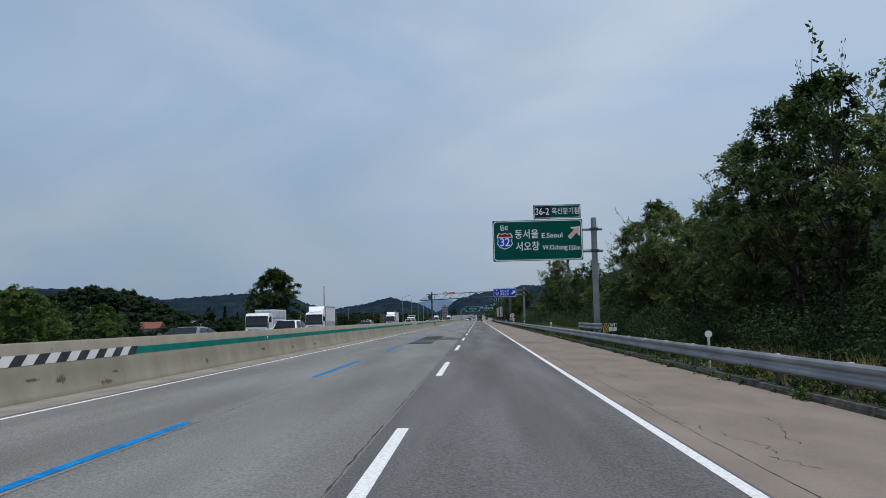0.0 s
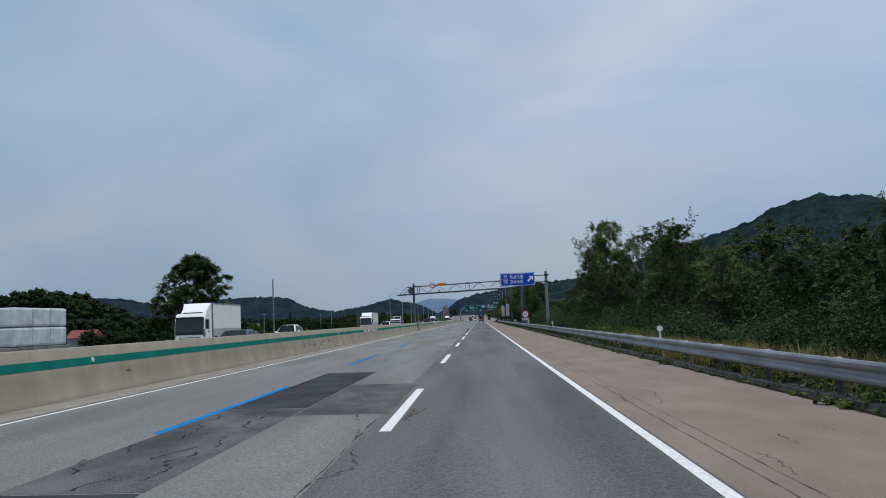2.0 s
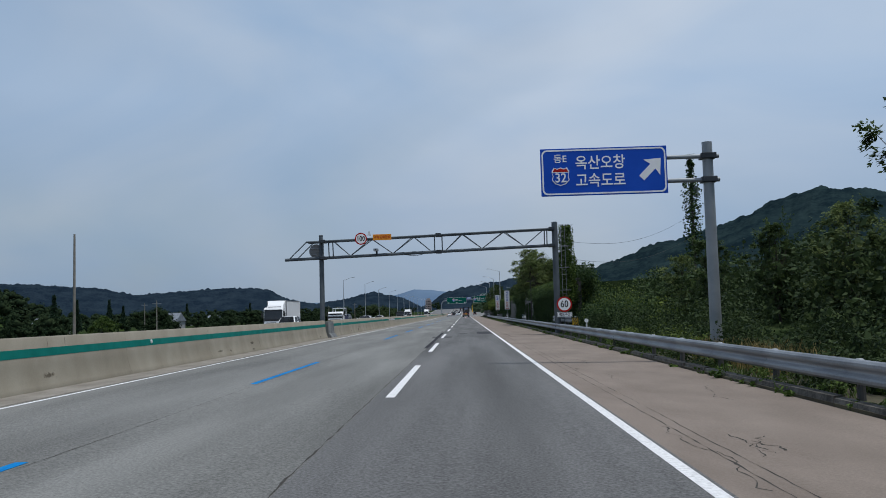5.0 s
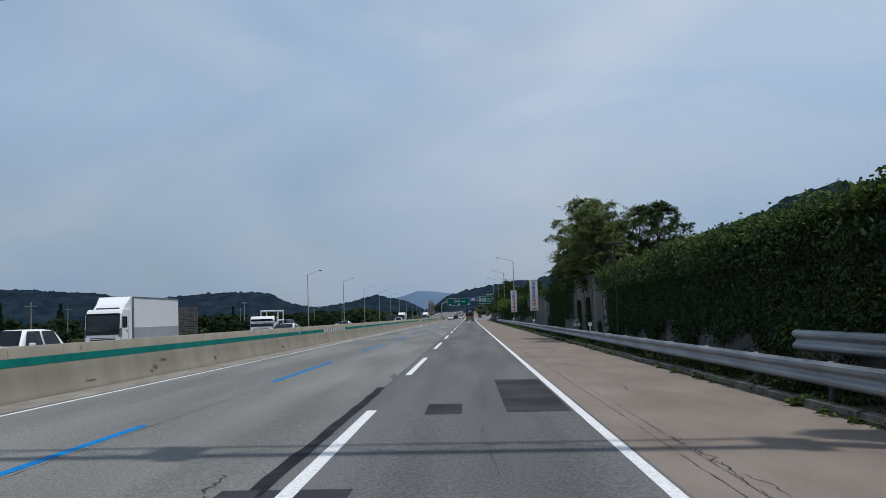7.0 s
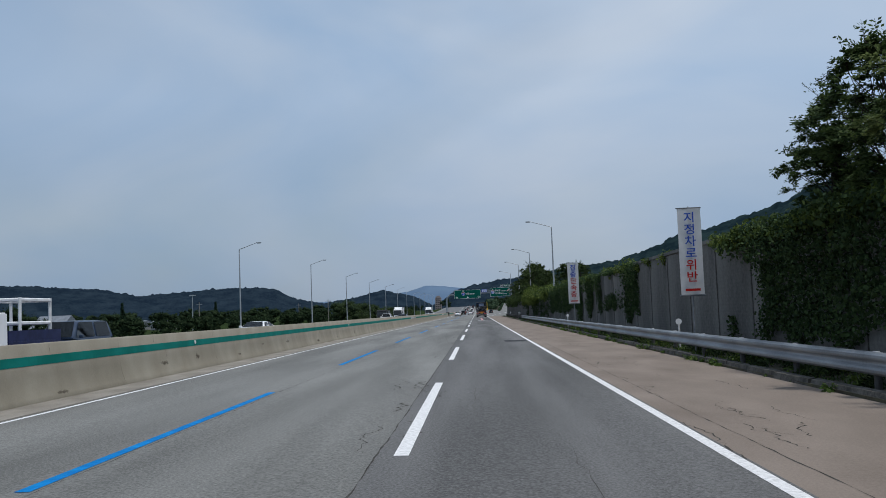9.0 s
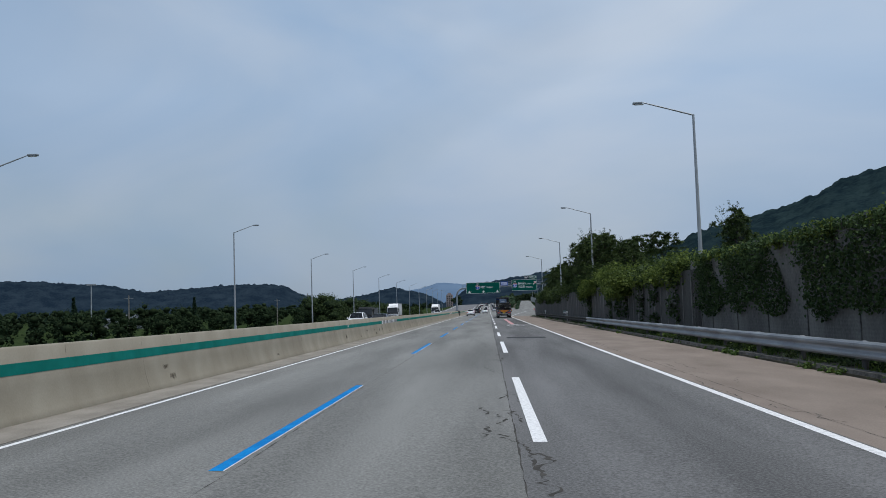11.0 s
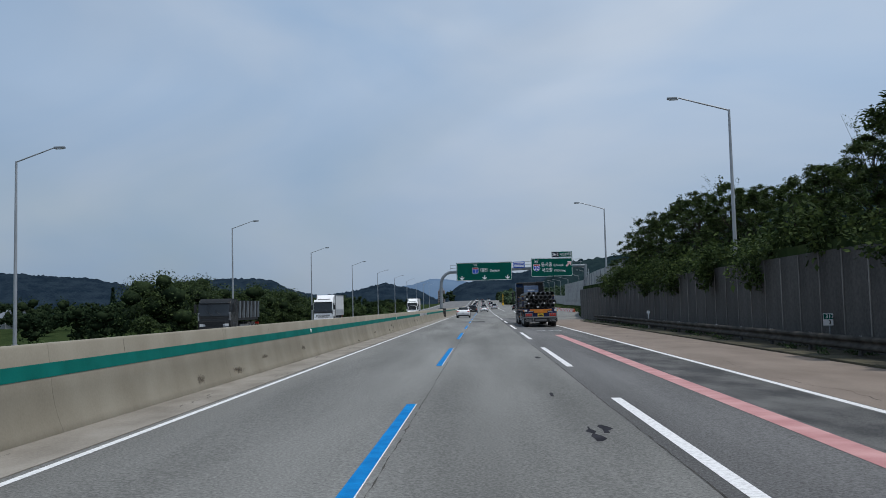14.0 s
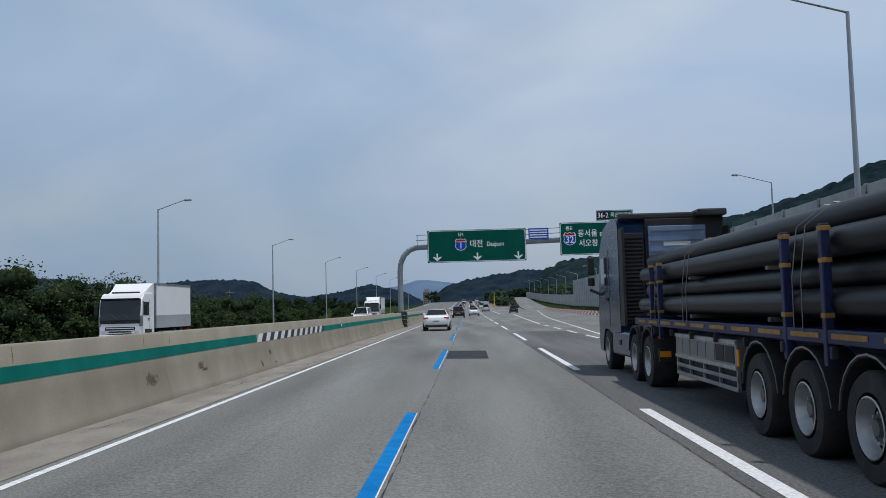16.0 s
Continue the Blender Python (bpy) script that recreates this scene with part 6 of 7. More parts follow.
def ivy_strip(y0, y1, cover, seed, thick=0.28, top=3.95):
    """Ivy hanging on the wall's face, thick above, with ragged lower ends."""
    rng = np.random.default_rng(seed)
    n = int((y1 - y0) * 4 * 440 * min(1.1, cover))
    y, z = rng.uniform(y0, y1, n), top - (top + 0.1) * rng.uniform(0, 1, n) ** 1.15
    gap = np.array([noise.noise(Vector((a * 0.35, b * 0.18, seed))) for a, b in zip(y, z)])
    keep = (gap > (0.42 - cover * 0.85) * (1 - 0.5 * z / top) + 0.65 * np.clip(1.7 - z, 0, 1.7)) | (z > top - 0.25)
    y, z = y[keep], z[keep]
    bulge = np.array([noise.noise(Vector((a * 0.8, b * 0.8, 5))) for a, b in zip(y, z)])
    x = 9.72 - np.abs(rng.normal(0.03, thick * 0.5, len(y))) * (1.1 + bulge) * np.where(z > 2.8, 1.5, 0.8)
    return np.stack([x, y, z], 1)


def ivy_tongue(y0, half, z_top, n, seed):
    """Ivy that climbs from the wall's foot to a point."""
    rng = np.random.default_rng(seed)
    u = rng.uniform(0, 1, n) ** 0.8
    return np.stack([9.72 - np.abs(rng.normal(0.03, 0.1, n)), y0 + rng.normal(0, 0.5, n) * half * (1.1 - u), u * z_top], 1)


ivy = [ivy_strip(a, b, c, k + 71, w) for k, (a, b, c, w) in enumerate(((191, 227, 1.35, 0.5), (244, 249, 0.9, 0.4), (250.6, 260.8, 1.35, 0.42), (281, 286, 0.9, 0.25), (286, 288.5, 0.2, 0.2), (288.5, 293, 0.95, 0.3), (295, 304, 0.8, 0.3), (304, 336, 0.72, 0.35)))]
ivy += [ivy_tongue(235.6, 1.4, 2.6, 1500, 5), ivy_tongue(240.2, 1.0, 2.5, 1100, 6), ivy_tongue(264, 1.0, 1.2, 260, 7), ivy_tongue(231, 0.7, 1.1, 300, 8)]
tagged(leaves("wall_ivy", np.concatenate(ivy), 0.098, M["ivy"], seed=9, ratio=0.85, droop=0.8), "dark ivy hanging over the retaining wall", "ivy", kind="stuff")
rng = np.random.default_rng(77)
spots = [(rng.uniform(9.5, 11.0), y, 3.4, rng.uniform(0.5, 0.9), rng.uniform(0.4, 0.9)) for y in np.arange(191, 226, 0.7)]
spots += [(rng.uniform(9.9, 11.5), y, z, 0.9, 1.2) for y in np.arange(190, 199, 0.8) for z in (0.3, 1.3, 2.4)]
spots += [(rng.uniform(9.7, 11.0), y, 3.5, rng.uniform(0.4, 0.8), rng.uniform(0.3, 0.8)) for y in list(np.arange(246, 263, 0.8)) + [268.5, 271, 274.2, 274.6, 278, 279] + list(np.arange(281, 345, 0.9))]
spots += [(rng.uniform(9.3, 9.9), y, 3.45, rng.uniform(0.35, 0.6), rng.uniform(0.3, 0.7)) for y in list(np.arange(191, 225.5, 0.8)) + list(np.arange(251, 264, 0.8))]
clump_field("wall_top_vines", "green vines along the wall top, sunlight put into their colour", "vines", spots, 0.125, M["vine_sun"], 400, 78, core=24)
spots = [(rng.uniform(9.4, 11.4), y, 2.7, rng.uniform(0.8, 1.35), rng.uniform(1.0, 2.0)) for y in np.arange(340, 358, 0.8)]
clump_field("wall_top_bushes", "dark leafy bushes behind the wall top", "shrubs", [(rng.uniform(10.0, 12.6), y, 3.15, rng.uniform(0.9, 1.6), rng.uniform(0.9, 1.5) if y < 364 else rng.uniform(1.2, 2.8)) for y in list(np.arange(229, 263, 0.9)) + list(np.arange(340, 464, 0.9))], 0.2, M["leaf_deep"], 420, 90, core=90)
clump_field("wall_top_vines", "bright vines spilling over the wall top", "vines", spots, 0.17, M["vine_sun"], 420, 79, core=60)
clump_field("overhanging_bushes", "leafy bushes overhanging the wall top", "shrubs", [(rng.uniform(9.3, 10.2), y, rng.uniform(2.2, 3.0), rng.uniform(0.6, 1.0), rng.uniform(1.2, 2.0)) for y in list(rng.uniform(426, 448, 14)) + list(rng.uniform(386, 470, 16))], 0.17, M["leaf_deep"], 420, 93, core=80)
spots = [(rng.uniform(8.8, 10.2), rng.uniform(355, 366), rng.uniform(2.1, 3.4), rng.uniform(0.8, 1.25), rng.uniform(1.0, 1.7)) for _ in range(26)]
spots += [(rng.uniform(9.1, 9.9), rng.uniform(377, 385), rng.uniform(2.3, 3.2), rng.uniform(0.5, 0.9), rng.uniform(0.9, 1.4)) for _ in range(12)]
clump_field("overhanging_vines", "bright green vine mound hanging over the wall", "vines", spots, 0.15, M["vine_sun"], 620, 94, core=60)
spots = [(9.62, y, z, 0.45, 1.2) for y in (341, 347, 352, 358.5, 362, 367, 382, 381.5) for z in (0.4, 1.4, 2.4)]
clump_field("hanging_creeper", "dark creeper hanging down the wall face", "ivy", spots, 0.2, M["ivy"], 150, 80)
spots = [(rng.uniform(7.95, 9.4), rng.uniform(0, 366), -0.12, 0.3, rng.uniform(0.15, 0.5)) for _ in range(420)]
spots += [(rng.uniform(7.58, 7.9), rng.uniform(0, 366), -0.14, rng.uniform(0.1, 0.22), rng.uniform(0.06, 0.24)) for _ in range(620)]
clump_field("verge_weeds", "low green weeds along the kerb", "weeds", spots, 0.11, M["leaf_light"], 60, 81)
spots = [(rng.uniform(7.9, 9.6), rng.uniform(345, 470), -0.12, 0.3, rng.uniform(0.1, 0.35)) for _ in range(90)]
clump_field("wall_foot_weeds", "low dark weeds at the foot of the wall", "weeds", spots, 0.1, M["ivy"], 60, 82)


def grass_tufts(name, label, spots, material, per, seed, height):
    rng = np.random.default_rng(seed)
    v, f = [], []
    for x, y, z in spots:
        for q in range(per):
            a, h = rng.uniform(0, 2 * math.pi), height * rng.uniform(0.5, 1.1)
            bx, by = x + rng.normal(0, 0.12), y + rng.normal(0, 0.12)
            dx, dy = math.cos(a) * h * 0.35, math.sin(a) * h * 0.35
            w = 0.012
            i = len(v)
            v += [(bx - w, by, z), (bx + w, by, z), (bx + dx * 0.4 + w * 0.7, by + dy * 0.4, z + h * 0.6), (bx + dx * 0.4 - w * 0.7, by + dy * 0.4, z + h * 0.6), (bx + dx, by + dy, z + h)]
            f += [(i, i + 1, i + 2, i + 3), (i + 3, i + 2, i + 4)]
    return tagged(mesh_ob(name, v, f, material), label, "grass", kind="stuff")


rng = np.random.default_rng(83)
grass_tufts("dry_grass", "tall straw-coloured dry grass behind the guardrail", [(rng.uniform(8.5, 10.2), rng.choice([rng.uniform(70, 82), rng.uniform(84, 106), rng.uniform(14, 30), rng.uniform(148, 156)]), -0.12) for _ in range(260)] + [(rng.uniform(8.2, 9.3), rng.uniform(76, 99), -0.12) for _ in range(150)], M["dry_grass"], 16, 84, 0.8)
grass_tufts("verge_grass", "rough green grass on the verge", [(rng.uniform(7.9, 9.6), rng.uniform(2, 366), -0.12) for _ in range(900)], M["leaf_light"], 10, 85, 0.28)
spots = [(rng.uniform(8.05, 9.5), rng.uniform(0, 366), -0.15, 0.35, rng.uniform(0.25, 0.6)) for _ in range(800)]
clump_field("guardrail_weeds", "dark tangled weeds growing under the guardrail", "weeds", spots, 0.1, M["undergrowth"], 140, 87)
spots = [(rng.uniform(-33, -27.2), rng.uniform(-5, 520), -0.8, 0.8, rng.uniform(0.4, 1.3)) for _ in range(420)]
clump_field("bank_shrubs", "low dark shrubs on the bank of the opposite carriageway", "shrubs", spots, 0.28, M["leaf_dark"], 110, 86)

hedge = [(-35 + rng.uniform(-2.2, 2.2), y, -2.0 + rise(y), rng.uniform(6.6, 8.2) + float(np.interp(y, [463, 484, 492, 515, 540, 590], [1.6, 1.6, 0.8, 0.4, 0.0, -0.4]))) for y in list(np.arange(463, 530, 1.7)) + list(np.arange(530, 590, 3.0))]
hedge += [(-31.4 + rng.uniform(-1.0, 1.0), y, -1.4 + rise(y), rng.uniform(2.6, 4.2)) for y in np.arange(455, 590, 2.6)]
canopy("hedge_row", "dense dark hedge of tall shrubs beyond the opposite carriageway", hedge, 91, 150, 0.23, 12, "hedge_leaf", 2, 1.0, "shrubs", 0.62)
spots = [(rng.uniform(20.8, 24) + max(0, fence_x(y) - 24.6), y, rise(y) - 0.4, 1.2, rng.uniform(0.5, 1.1)) for y in np.arange(580, 690, 2.0)]
clump_field("exit_shrubs", "low shrubs on the slope below the noise barrier", "shrubs", spots, 0.3, M["leaf_dark"], 160, 92, core=40)

# ---- far small things on the left ----


def pole_thing(x, y, h, label, name="utility_pole", cross=True):
    th = thing(name, label, "utility pole", pose(x, y, bank(x, y)))
    part("pole", rod((0, 0, 0), (0, 0, h), 0.16, 0.10, 8), M["gutter"], th)
    if cross:
        part("crossarm", box(-0.9, 0.9, -0.05, 0.05, h - 0.7, h - 0.55), M["steel_pole"], th)
    return th


pole_thing(-35.6, 209.2, 11.6, "tall plain grey concrete pole", cross=False)
for x, y, h in ((-70, 120, 9), (-84, 190, 9), (-60, 300, 8), (-92, 380, 9), (-75, 470, 9), (-48, 520, 9.5), (-66, 560, 9), (-58, 640, 9)):
    pole_thing(x, y, h, "grey concrete utility pole in the fields")
fl = thing("flood_lamp_mast", "slim mast with a row of flood lamps", "lamp", pose(-62, 425, -2.1))
part("mast", rod((0, 0, 0), (0, 0, 9.5), 0.12, 0.08, 8), M["lamp_steel"], fl)
part("lamp_bar", box(-0.7, 0.7, -0.1, 0.1, 9.4, 9.65), M["lamp_steel"], fl)
rm = thing("flood_lamp_mast", "slim mast with a flat lamp bar before the ivy wall", "lamp", pose(8.45, 217.5, -0.2))
# Grey mast drawn in chassis black: the shade on it put into the colour.
part("mast", rod((0, 0, 0), (0, 0, 4.85), 0.045, 0.04, 8), M["chassis"], rm)
part("lamp_bar", box(-0.42, 0.42, -0.08, 0.08, 4.82, 4.91, 0.02), M["chassis"], rm)
rs = thing("round_sign_back", "round road sign seen from behind beyond the barrier", "road sign", pose(-27.2, 153.5, -0.3))
part("post", rod((0, 0.05, 0), (0, 0.05, 2.9), 0.045, 0.045, 8), M["galv"], rs)
part("disc", prism(disc(0, 3.1, 0.5), "y", 0, 0.03), M["sign_back"], rs)
for x, turn in ((-27.72, 8), (-26.05, -8)):
    ts = thing("slatted_board", "weathered grey-brown slatted sign board seen from behind", "billboard", pose(x, 265, -0.5, 0, 0, turn))
    for k in (-0.45, 0.45):
        part("post", rod((k, 0.09, 0), (k, 0.09, 4.05), 0.045, 0.045, 8), M["galv"], ts)
    for k in range(11):
        part("slat", box(-0.76, 0.76, 0, 0.04, 1.35 + 0.245 * k, 1.53 + 0.245 * k), M["timber"], ts)
    part("edge_strip", box(-0.8, -0.765, -0.01, 0.05, 1.33, 4.02), M["timber"], ts)
    part("edge_strip", box(0.765, 0.8, -0.01, 0.05, 1.33, 4.02), M["timber"], ts)


def house(x, y, w, d, h, roof, label):
    th = thing("house", label, "house", pose(x, y, bank(x, y) - 0.2, 0, 0, 25 + x))
    part("wall", box(-w / 2, w / 2, -d / 2, d / 2, 0, h), M["house"], th)
    part("roof", prism([(-w / 2 - 0.4, h), (0, h + w * 0.28), (w / 2 + 0.4, h)], "y", -d / 2 - 0.4, d / 2 + 0.4), M[roof], th)
    for k in range(3):
        part("window", box(-w / 2 + w * (0.15 + 0.28 * k), -w / 2 + w * (0.30 + 0.28 * k), -d / 2 - 0.04, -d / 2 + 0.02, h * 0.35, h * 0.75), M["glass"], th)
    part("door", box(w / 2 - 0.02, w / 2 + 0.04, -0.5, 0.5, 0, 2.0), M["timber"], th)
    return th


house(-112, 300, 8, 7, 2.8, "roof_red", "small pale farmhouse with a red roof")
house(-150, 650, 10, 8, 3.4, "roof", "small pale farmhouse with a grey roof")
house(-168, 672, 8, 7, 3.0, "roof", "small pale farmhouse with a grey roof")
house(-120, 380, 9, 8, 3.4, "roof", "small pale farmhouse with a grey roof")
house(-115, 470, 12, 8, 3.6, "roof", "long pale farm building with a grey roof")
tower = thing("tower_block", "pinkish apartment tower far along the road", "building", pose(-61, 1650, 5))
part("body", box(-5, 5, -4, 4, 0, 20), M["tower"], tower)
part("roof", box(-3, 3, -3, 3, 20, 23), M["tower"], tower)
for k in range(6):
    for q in range(3):
        part("window", box(-4.2 + 3.0 * q, -2.2 + 3.0 * q, -4.1, -3.95, 2 + 3.0 * k, 3.6 + 3.0 * k), M["glass"], tower)

# ---- vehicles ----


def wheel(parent, x, y, r, w, rim_r, side, name="wheel"):
    """A tyre with its rim, dished to the outer side."""
    wh = part(name, wheel_tyre(x, y, r, w), M["tyre"], parent, smooth=True)
    a, b = x + side * w * 0.5, x + side * (w * 0.5 - 0.13)
    deep = bmesh.new()
    n, prof = 28, ((a + side * 0.006, 1.0), (a + side * 0.012, 0.95), (a - side * 0.012, 0.9), (b + side * 0.03, 0.84), (b, 0.78))
    rings = [[deep.verts.new((u, y + q * rim_r * math.cos(2 * math.pi * k / n), r + q * rim_r * math.sin(2 * math.pi * k / n))) for k in range(n)] for u, q in prof]
    for p, q in zip(rings, rings[1:]):
        for k in range(n):
            deep.faces.new((p[k], p[(k + 1) % n], q[(k + 1) % n], q[k]))
    part("rim", deep, M["rim"], wh, smooth=True)
    part("dish", rod((b - side * 0.02, y, r), (b + side * 0.035, y, r), rim_r * 0.79, rim_r * 0.5, 24), M["rim_dark"], wh, smooth=True)
    part("hub", rod((b, y, r), (b + side * 0.085, y, r), rim_r * 0.33, rim_r * 0.26, 14), M["rim_dark"], wh)
    if rim_r > 0.27:
        for k in range(8):
            c = 2 * math.pi * k / 8
            yy, zz = y + rim_r * 0.46 * math.cos(c), r + rim_r * 0.46 * math.sin(c)
            part("wheel_nut", rod((b + side * 0.03, yy, zz), (b + side * 0.065, yy, zz), 0.02, 0.018, 6), M["rim"], wh)
    return wh


def wheel_tyre(x, y, r, w):
    bm = bmesh.new()
    prof = [(-0.5, 0.62), (-0.5, 0.93), (-0.38, 1.0), (0.38, 1.0), (0.5, 0.93), (0.5, 0.62)]
    n = 30
    rings = [[bm.verts.new((x + u * w, y + q * r * math.cos(2 * math.pi * k / n), r + q * r * math.sin(2 * math.pi * k / n))) for u, q in prof] for k in range(n)]
    for k in range(n):
        a, b = rings[k], rings[(k + 1) % n]
        for i in range(len(prof)):
            j = (i + 1) % len(prof)
            bm.faces.new((a[i], a[j], b[j], b[i]))
    return bm


def loft(sections, bm=None):
    """Skin over outlines of equal count, closed at both ends."""
    bm = bm or bmesh.new()
    r = [[bm.verts.new(p) for p in s] for s in sections]
    n = len(r[0])
    for a, b in zip(r, r[1:]):
        for i in range(n):
            j = (i + 1) % n
            bm.faces.new((a[i], a[j], b[j], b[i]))
    bm.faces.new(r[0])
    bm.faces.new(r[-1][::-1])
    return bm


CAR = {
    "sedan": dict(L=4.75, W=1.86, H=1.45, belt=1.05, hood=0.93, roof=(1.35, 3.05), glass=(0.55, 3.85)),
    "suv": dict(L=4.7, W=1.88, H=1.70, belt=1.05, hood=1.02, roof=(0.55, 2.9), glass=(0.12, 3.55)),
    "van": dict(L=5.1, W=1.95, H=1.95, belt=1.12, hood=1.08, roof=(0.25, 3.7), glass=(0.05, 4.5)),
}


def car(kind, paint, label, m, name="car", group=""):
    """A car with its tail at the origin; it looks to +y."""
    c = CAR[kind]
    L, W, H, belt = c["L"], c["W"], c["H"], c["belt"]
    th = thing(name, label, "car", m, group)
    secs = []
    for u, wf, zb, zt in ((0, 0.80, 0.46, belt - 0.2), (0.012, 0.88, 0.38, belt - 0.1), (0.04, 0.94, 0.30, belt - 0.03), (0.10, 0.97, 0.25, belt), (0.3, 1, 0.22, belt), (0.62, 1, 0.22, belt), (0.74, 0.99, 0.22, belt - 0.02), (0.86, 0.96, 0.24, c["hood"] - 0.03), (0.94, 0.91, 0.28, c["hood"] - 0.12), (0.985, 0.82, 0.34, 0.66), (1, 0.70, 0.40, 0.58)):
        w, mid = W / 2 * wf, zb + (zt - zb) * 0.45
        half = [(w * 0.82, zb), (w * 0.96, zb + 0.07), (w, mid), (w * 0.985, mid + (zt - mid) * 0.5), (w * 0.94, zt - 0.035), (w * 0.84, zt), (w * 0.4, zt + 0.012)]
        secs.append([(x, u * L, z) for x, z in half] + [(-x, u * L, z) for x, z in half[::-1]])
    part("body", loft(secs), M[paint], th, smooth=True)
    g0, g1 = c["glass"]
    r0, r1 = c["roof"]
    wb, wt = W * 0.44, W * 0.335
    roof, up = [], H - belt
    for y, z in ((g0, belt + 0.02), (g0 + (r0 - g0) * 0.5, belt + up * 0.56), (r0, H - 0.05), (r0 + (r1 - r0) * 0.3, H), (r0 + (r1 - r0) * 0.7, H), (r1, H - 0.05), (r1 + (g1 - r1) * 0.5, belt + up * 0.55), (g1, belt + 0.02)):
        q = (z - belt) / up
        w = wb + (wt - wb) * q
        half = [(wb, belt - 0.04), (w + 0.012, z - 0.09 * q), (w - 0.05, z - 0.025 * q), (w * 0.8, z), (w * 0.35, z + 0.012)]
        roof.append([(x, y, v) for x, v in half] + [(-x, y, v) for x, v in half[::-1]])
    cab = part("roof", loft(roof), M[paint], th, smooth=True)

    def pane(name, q, out):
        bm = bmesh.new()
        ctr = sum((Vector(p) for p in q), Vector()) / len(q)
        vs = [bm.verts.new(ctr + (Vector(p) - ctr) * 0.9 + Vector(out)) for p in q]
        bm.faces.new(vs)
        bmesh.ops.solidify(bm, geom=bm.faces[:], thickness=0.006)
        return part(name, bm, M["glass"], cab)

    pane("rear_window", [(-wb, g0, belt), (wb, g0, belt), (wt, r0, H - 0.03), (-wt, r0, H - 0.03)], (0, -0.03, 0.04))
    pane("windscreen", [(-wb, g1, belt), (wb, g1, belt), (wt, r1, H - 0.03), (-wt, r1, H - 0.03)], (0, 0.03, 0.04))
    for s in (-1, 1):
        mid = (r0 + r1) / 2
        pane("side_window", [(s * wb, g0 + 0.2, belt), (s * wb, mid, belt), (s * wt, mid, H - 0.03), (s * wt, r0 + 0.1, H - 0.03)], (s * 0.03, 0, 0))
        pane("side_window", [(s * wb, mid + 0.06, belt), (s * wb, g1 - 0.2, belt), (s * wt, r1 - 0.05, H - 0.03), (s * wt, mid + 0.06, H - 0.03)], (s * 0.03, 0, 0))
        part("tail_lamp", box(s * W * 0.28, s * W * 0.47, 0.0, 0.12, belt - 0.23, belt - 0.11, 0.02), M["tail"], th)
        part("headlamp", box(s * W * 0.28, s * W * 0.46, L - 0.28, L - 0.06, 0.62, 0.76, 0.03), M["lamp_clear"], th)
        part("mirror", box(s * (W / 2 - 0.02), s * (W / 2 + 0.17), g1 - 0.55, g1 - 0.4, belt, belt + 0.15, 0.03), M[paint], th)
        for y in (0.85, L - 0.9):
            wheel(th, s * (W / 2 - 0.09), y, 0.33, 0.22, 0.21, s)
    part("bumper", box(-W * 0.42, W * 0.42, -0.03, 0.1, 0.28, 0.42, 0.03), M["trim"], th)
    pt = part("plate", box(-0.26, 0.26, -0.025, 0.0, 0.62, 0.73, 0.005), M["white_paint"], th)
    part("bar", box(-0.2, 0.2, -0.031, -0.026, 0.65, 0.70), M["trim"], pt)
    part("grille", box(-W * 0.25, W * 0.25, L - 0.06, L - 0.005, 0.46, 0.62, 0.01), M["trim"], th)
    return th


def ride(x, y, back=False):
    """Where a vehicle stands on its lane; back: it comes towards us."""
    return pose(x, y, road_z(x, y) + 0.005, 0, 0, 180 if back else 0)


# traffic ahead
car("sedan", "car_white", "white sedan driving ahead in the inner lane", ride(-4.95, 500))
car("suv", "car_black", "black sport utility car driving ahead", ride(-4.3, 572))
car("suv", "car_white", "white sport utility car driving ahead", ride(-5.4, 622))
car("sedan", "car_white", "white sedan driving ahead in the middle lane", ride(-1.8, 596))
car("van", "car_silver", "silver van driving ahead in the outer lane", ride(1.8, 672))
car("suv", "car_black", "black sport utility car leaving at the exit", ride(7.6, 640))
for k, (kind, paint, x, y) in enumerate((("suv", "car_grey", -1.8, 640), ("sedan", "car_black", -5.3, 662), ("sedan", "car_white", -1.7, 700), ("suv", "car_white", -5.3, 716), ("van", "car_white", 1.8, 742), ("sedan", "car_grey", -1.8, 764), ("suv", "car_black", 1.9, 790), ("sedan", "car_white", -5.3, 800), ("van", "car_grey", -1.8, 834), ("sedan", "car_black", -5.2, 856), ("suv", "car_white", -1.8, 720), ("sedan", "car_black", -5.3, 690), ("van", "car_white", 1.8, 815), ("sedan", "car_white", -1.8, 808), ("suv", "car_black", -5.3, 760), ("sedan", "car_grey", 1.8, 866), ("suv", "car_white", -1.8, 880), ("van", "car_white", -5.3, 910), ("van", "car_white", 1.8, 930), ("sedan", "car_black", -1.8, 950))):
    car(kind, paint, {"car_grey": "grey", "car_black": "black", "car_white": "white"}[paint] + " " + {"suv": "sport utility car", "sedan": "sedan", "van": "van"}[kind] + " far ahead in the queue", ride(x, y), group="traffic far ahead")
# oncoming cars
car("suv", "car_white", "white sport utility car oncoming beyond the barrier", ride(-15.3, 132, True))
car("sedan", "car_grey", "grey sedan with a dark roof oncoming beyond the barrier", ride(-11.6, 42, True))
car("suv", "car_white", "white sport utility car oncoming beside the bale truck", ride(-11.6, 62, True))
car("sedan", "car_blue", "dark blue sedan oncoming beyond the barrier", ride(-11.6, 103, True))
car("suv", "car_white", "white sport utility car oncoming past the portal", ride(-15.6, 214, True))
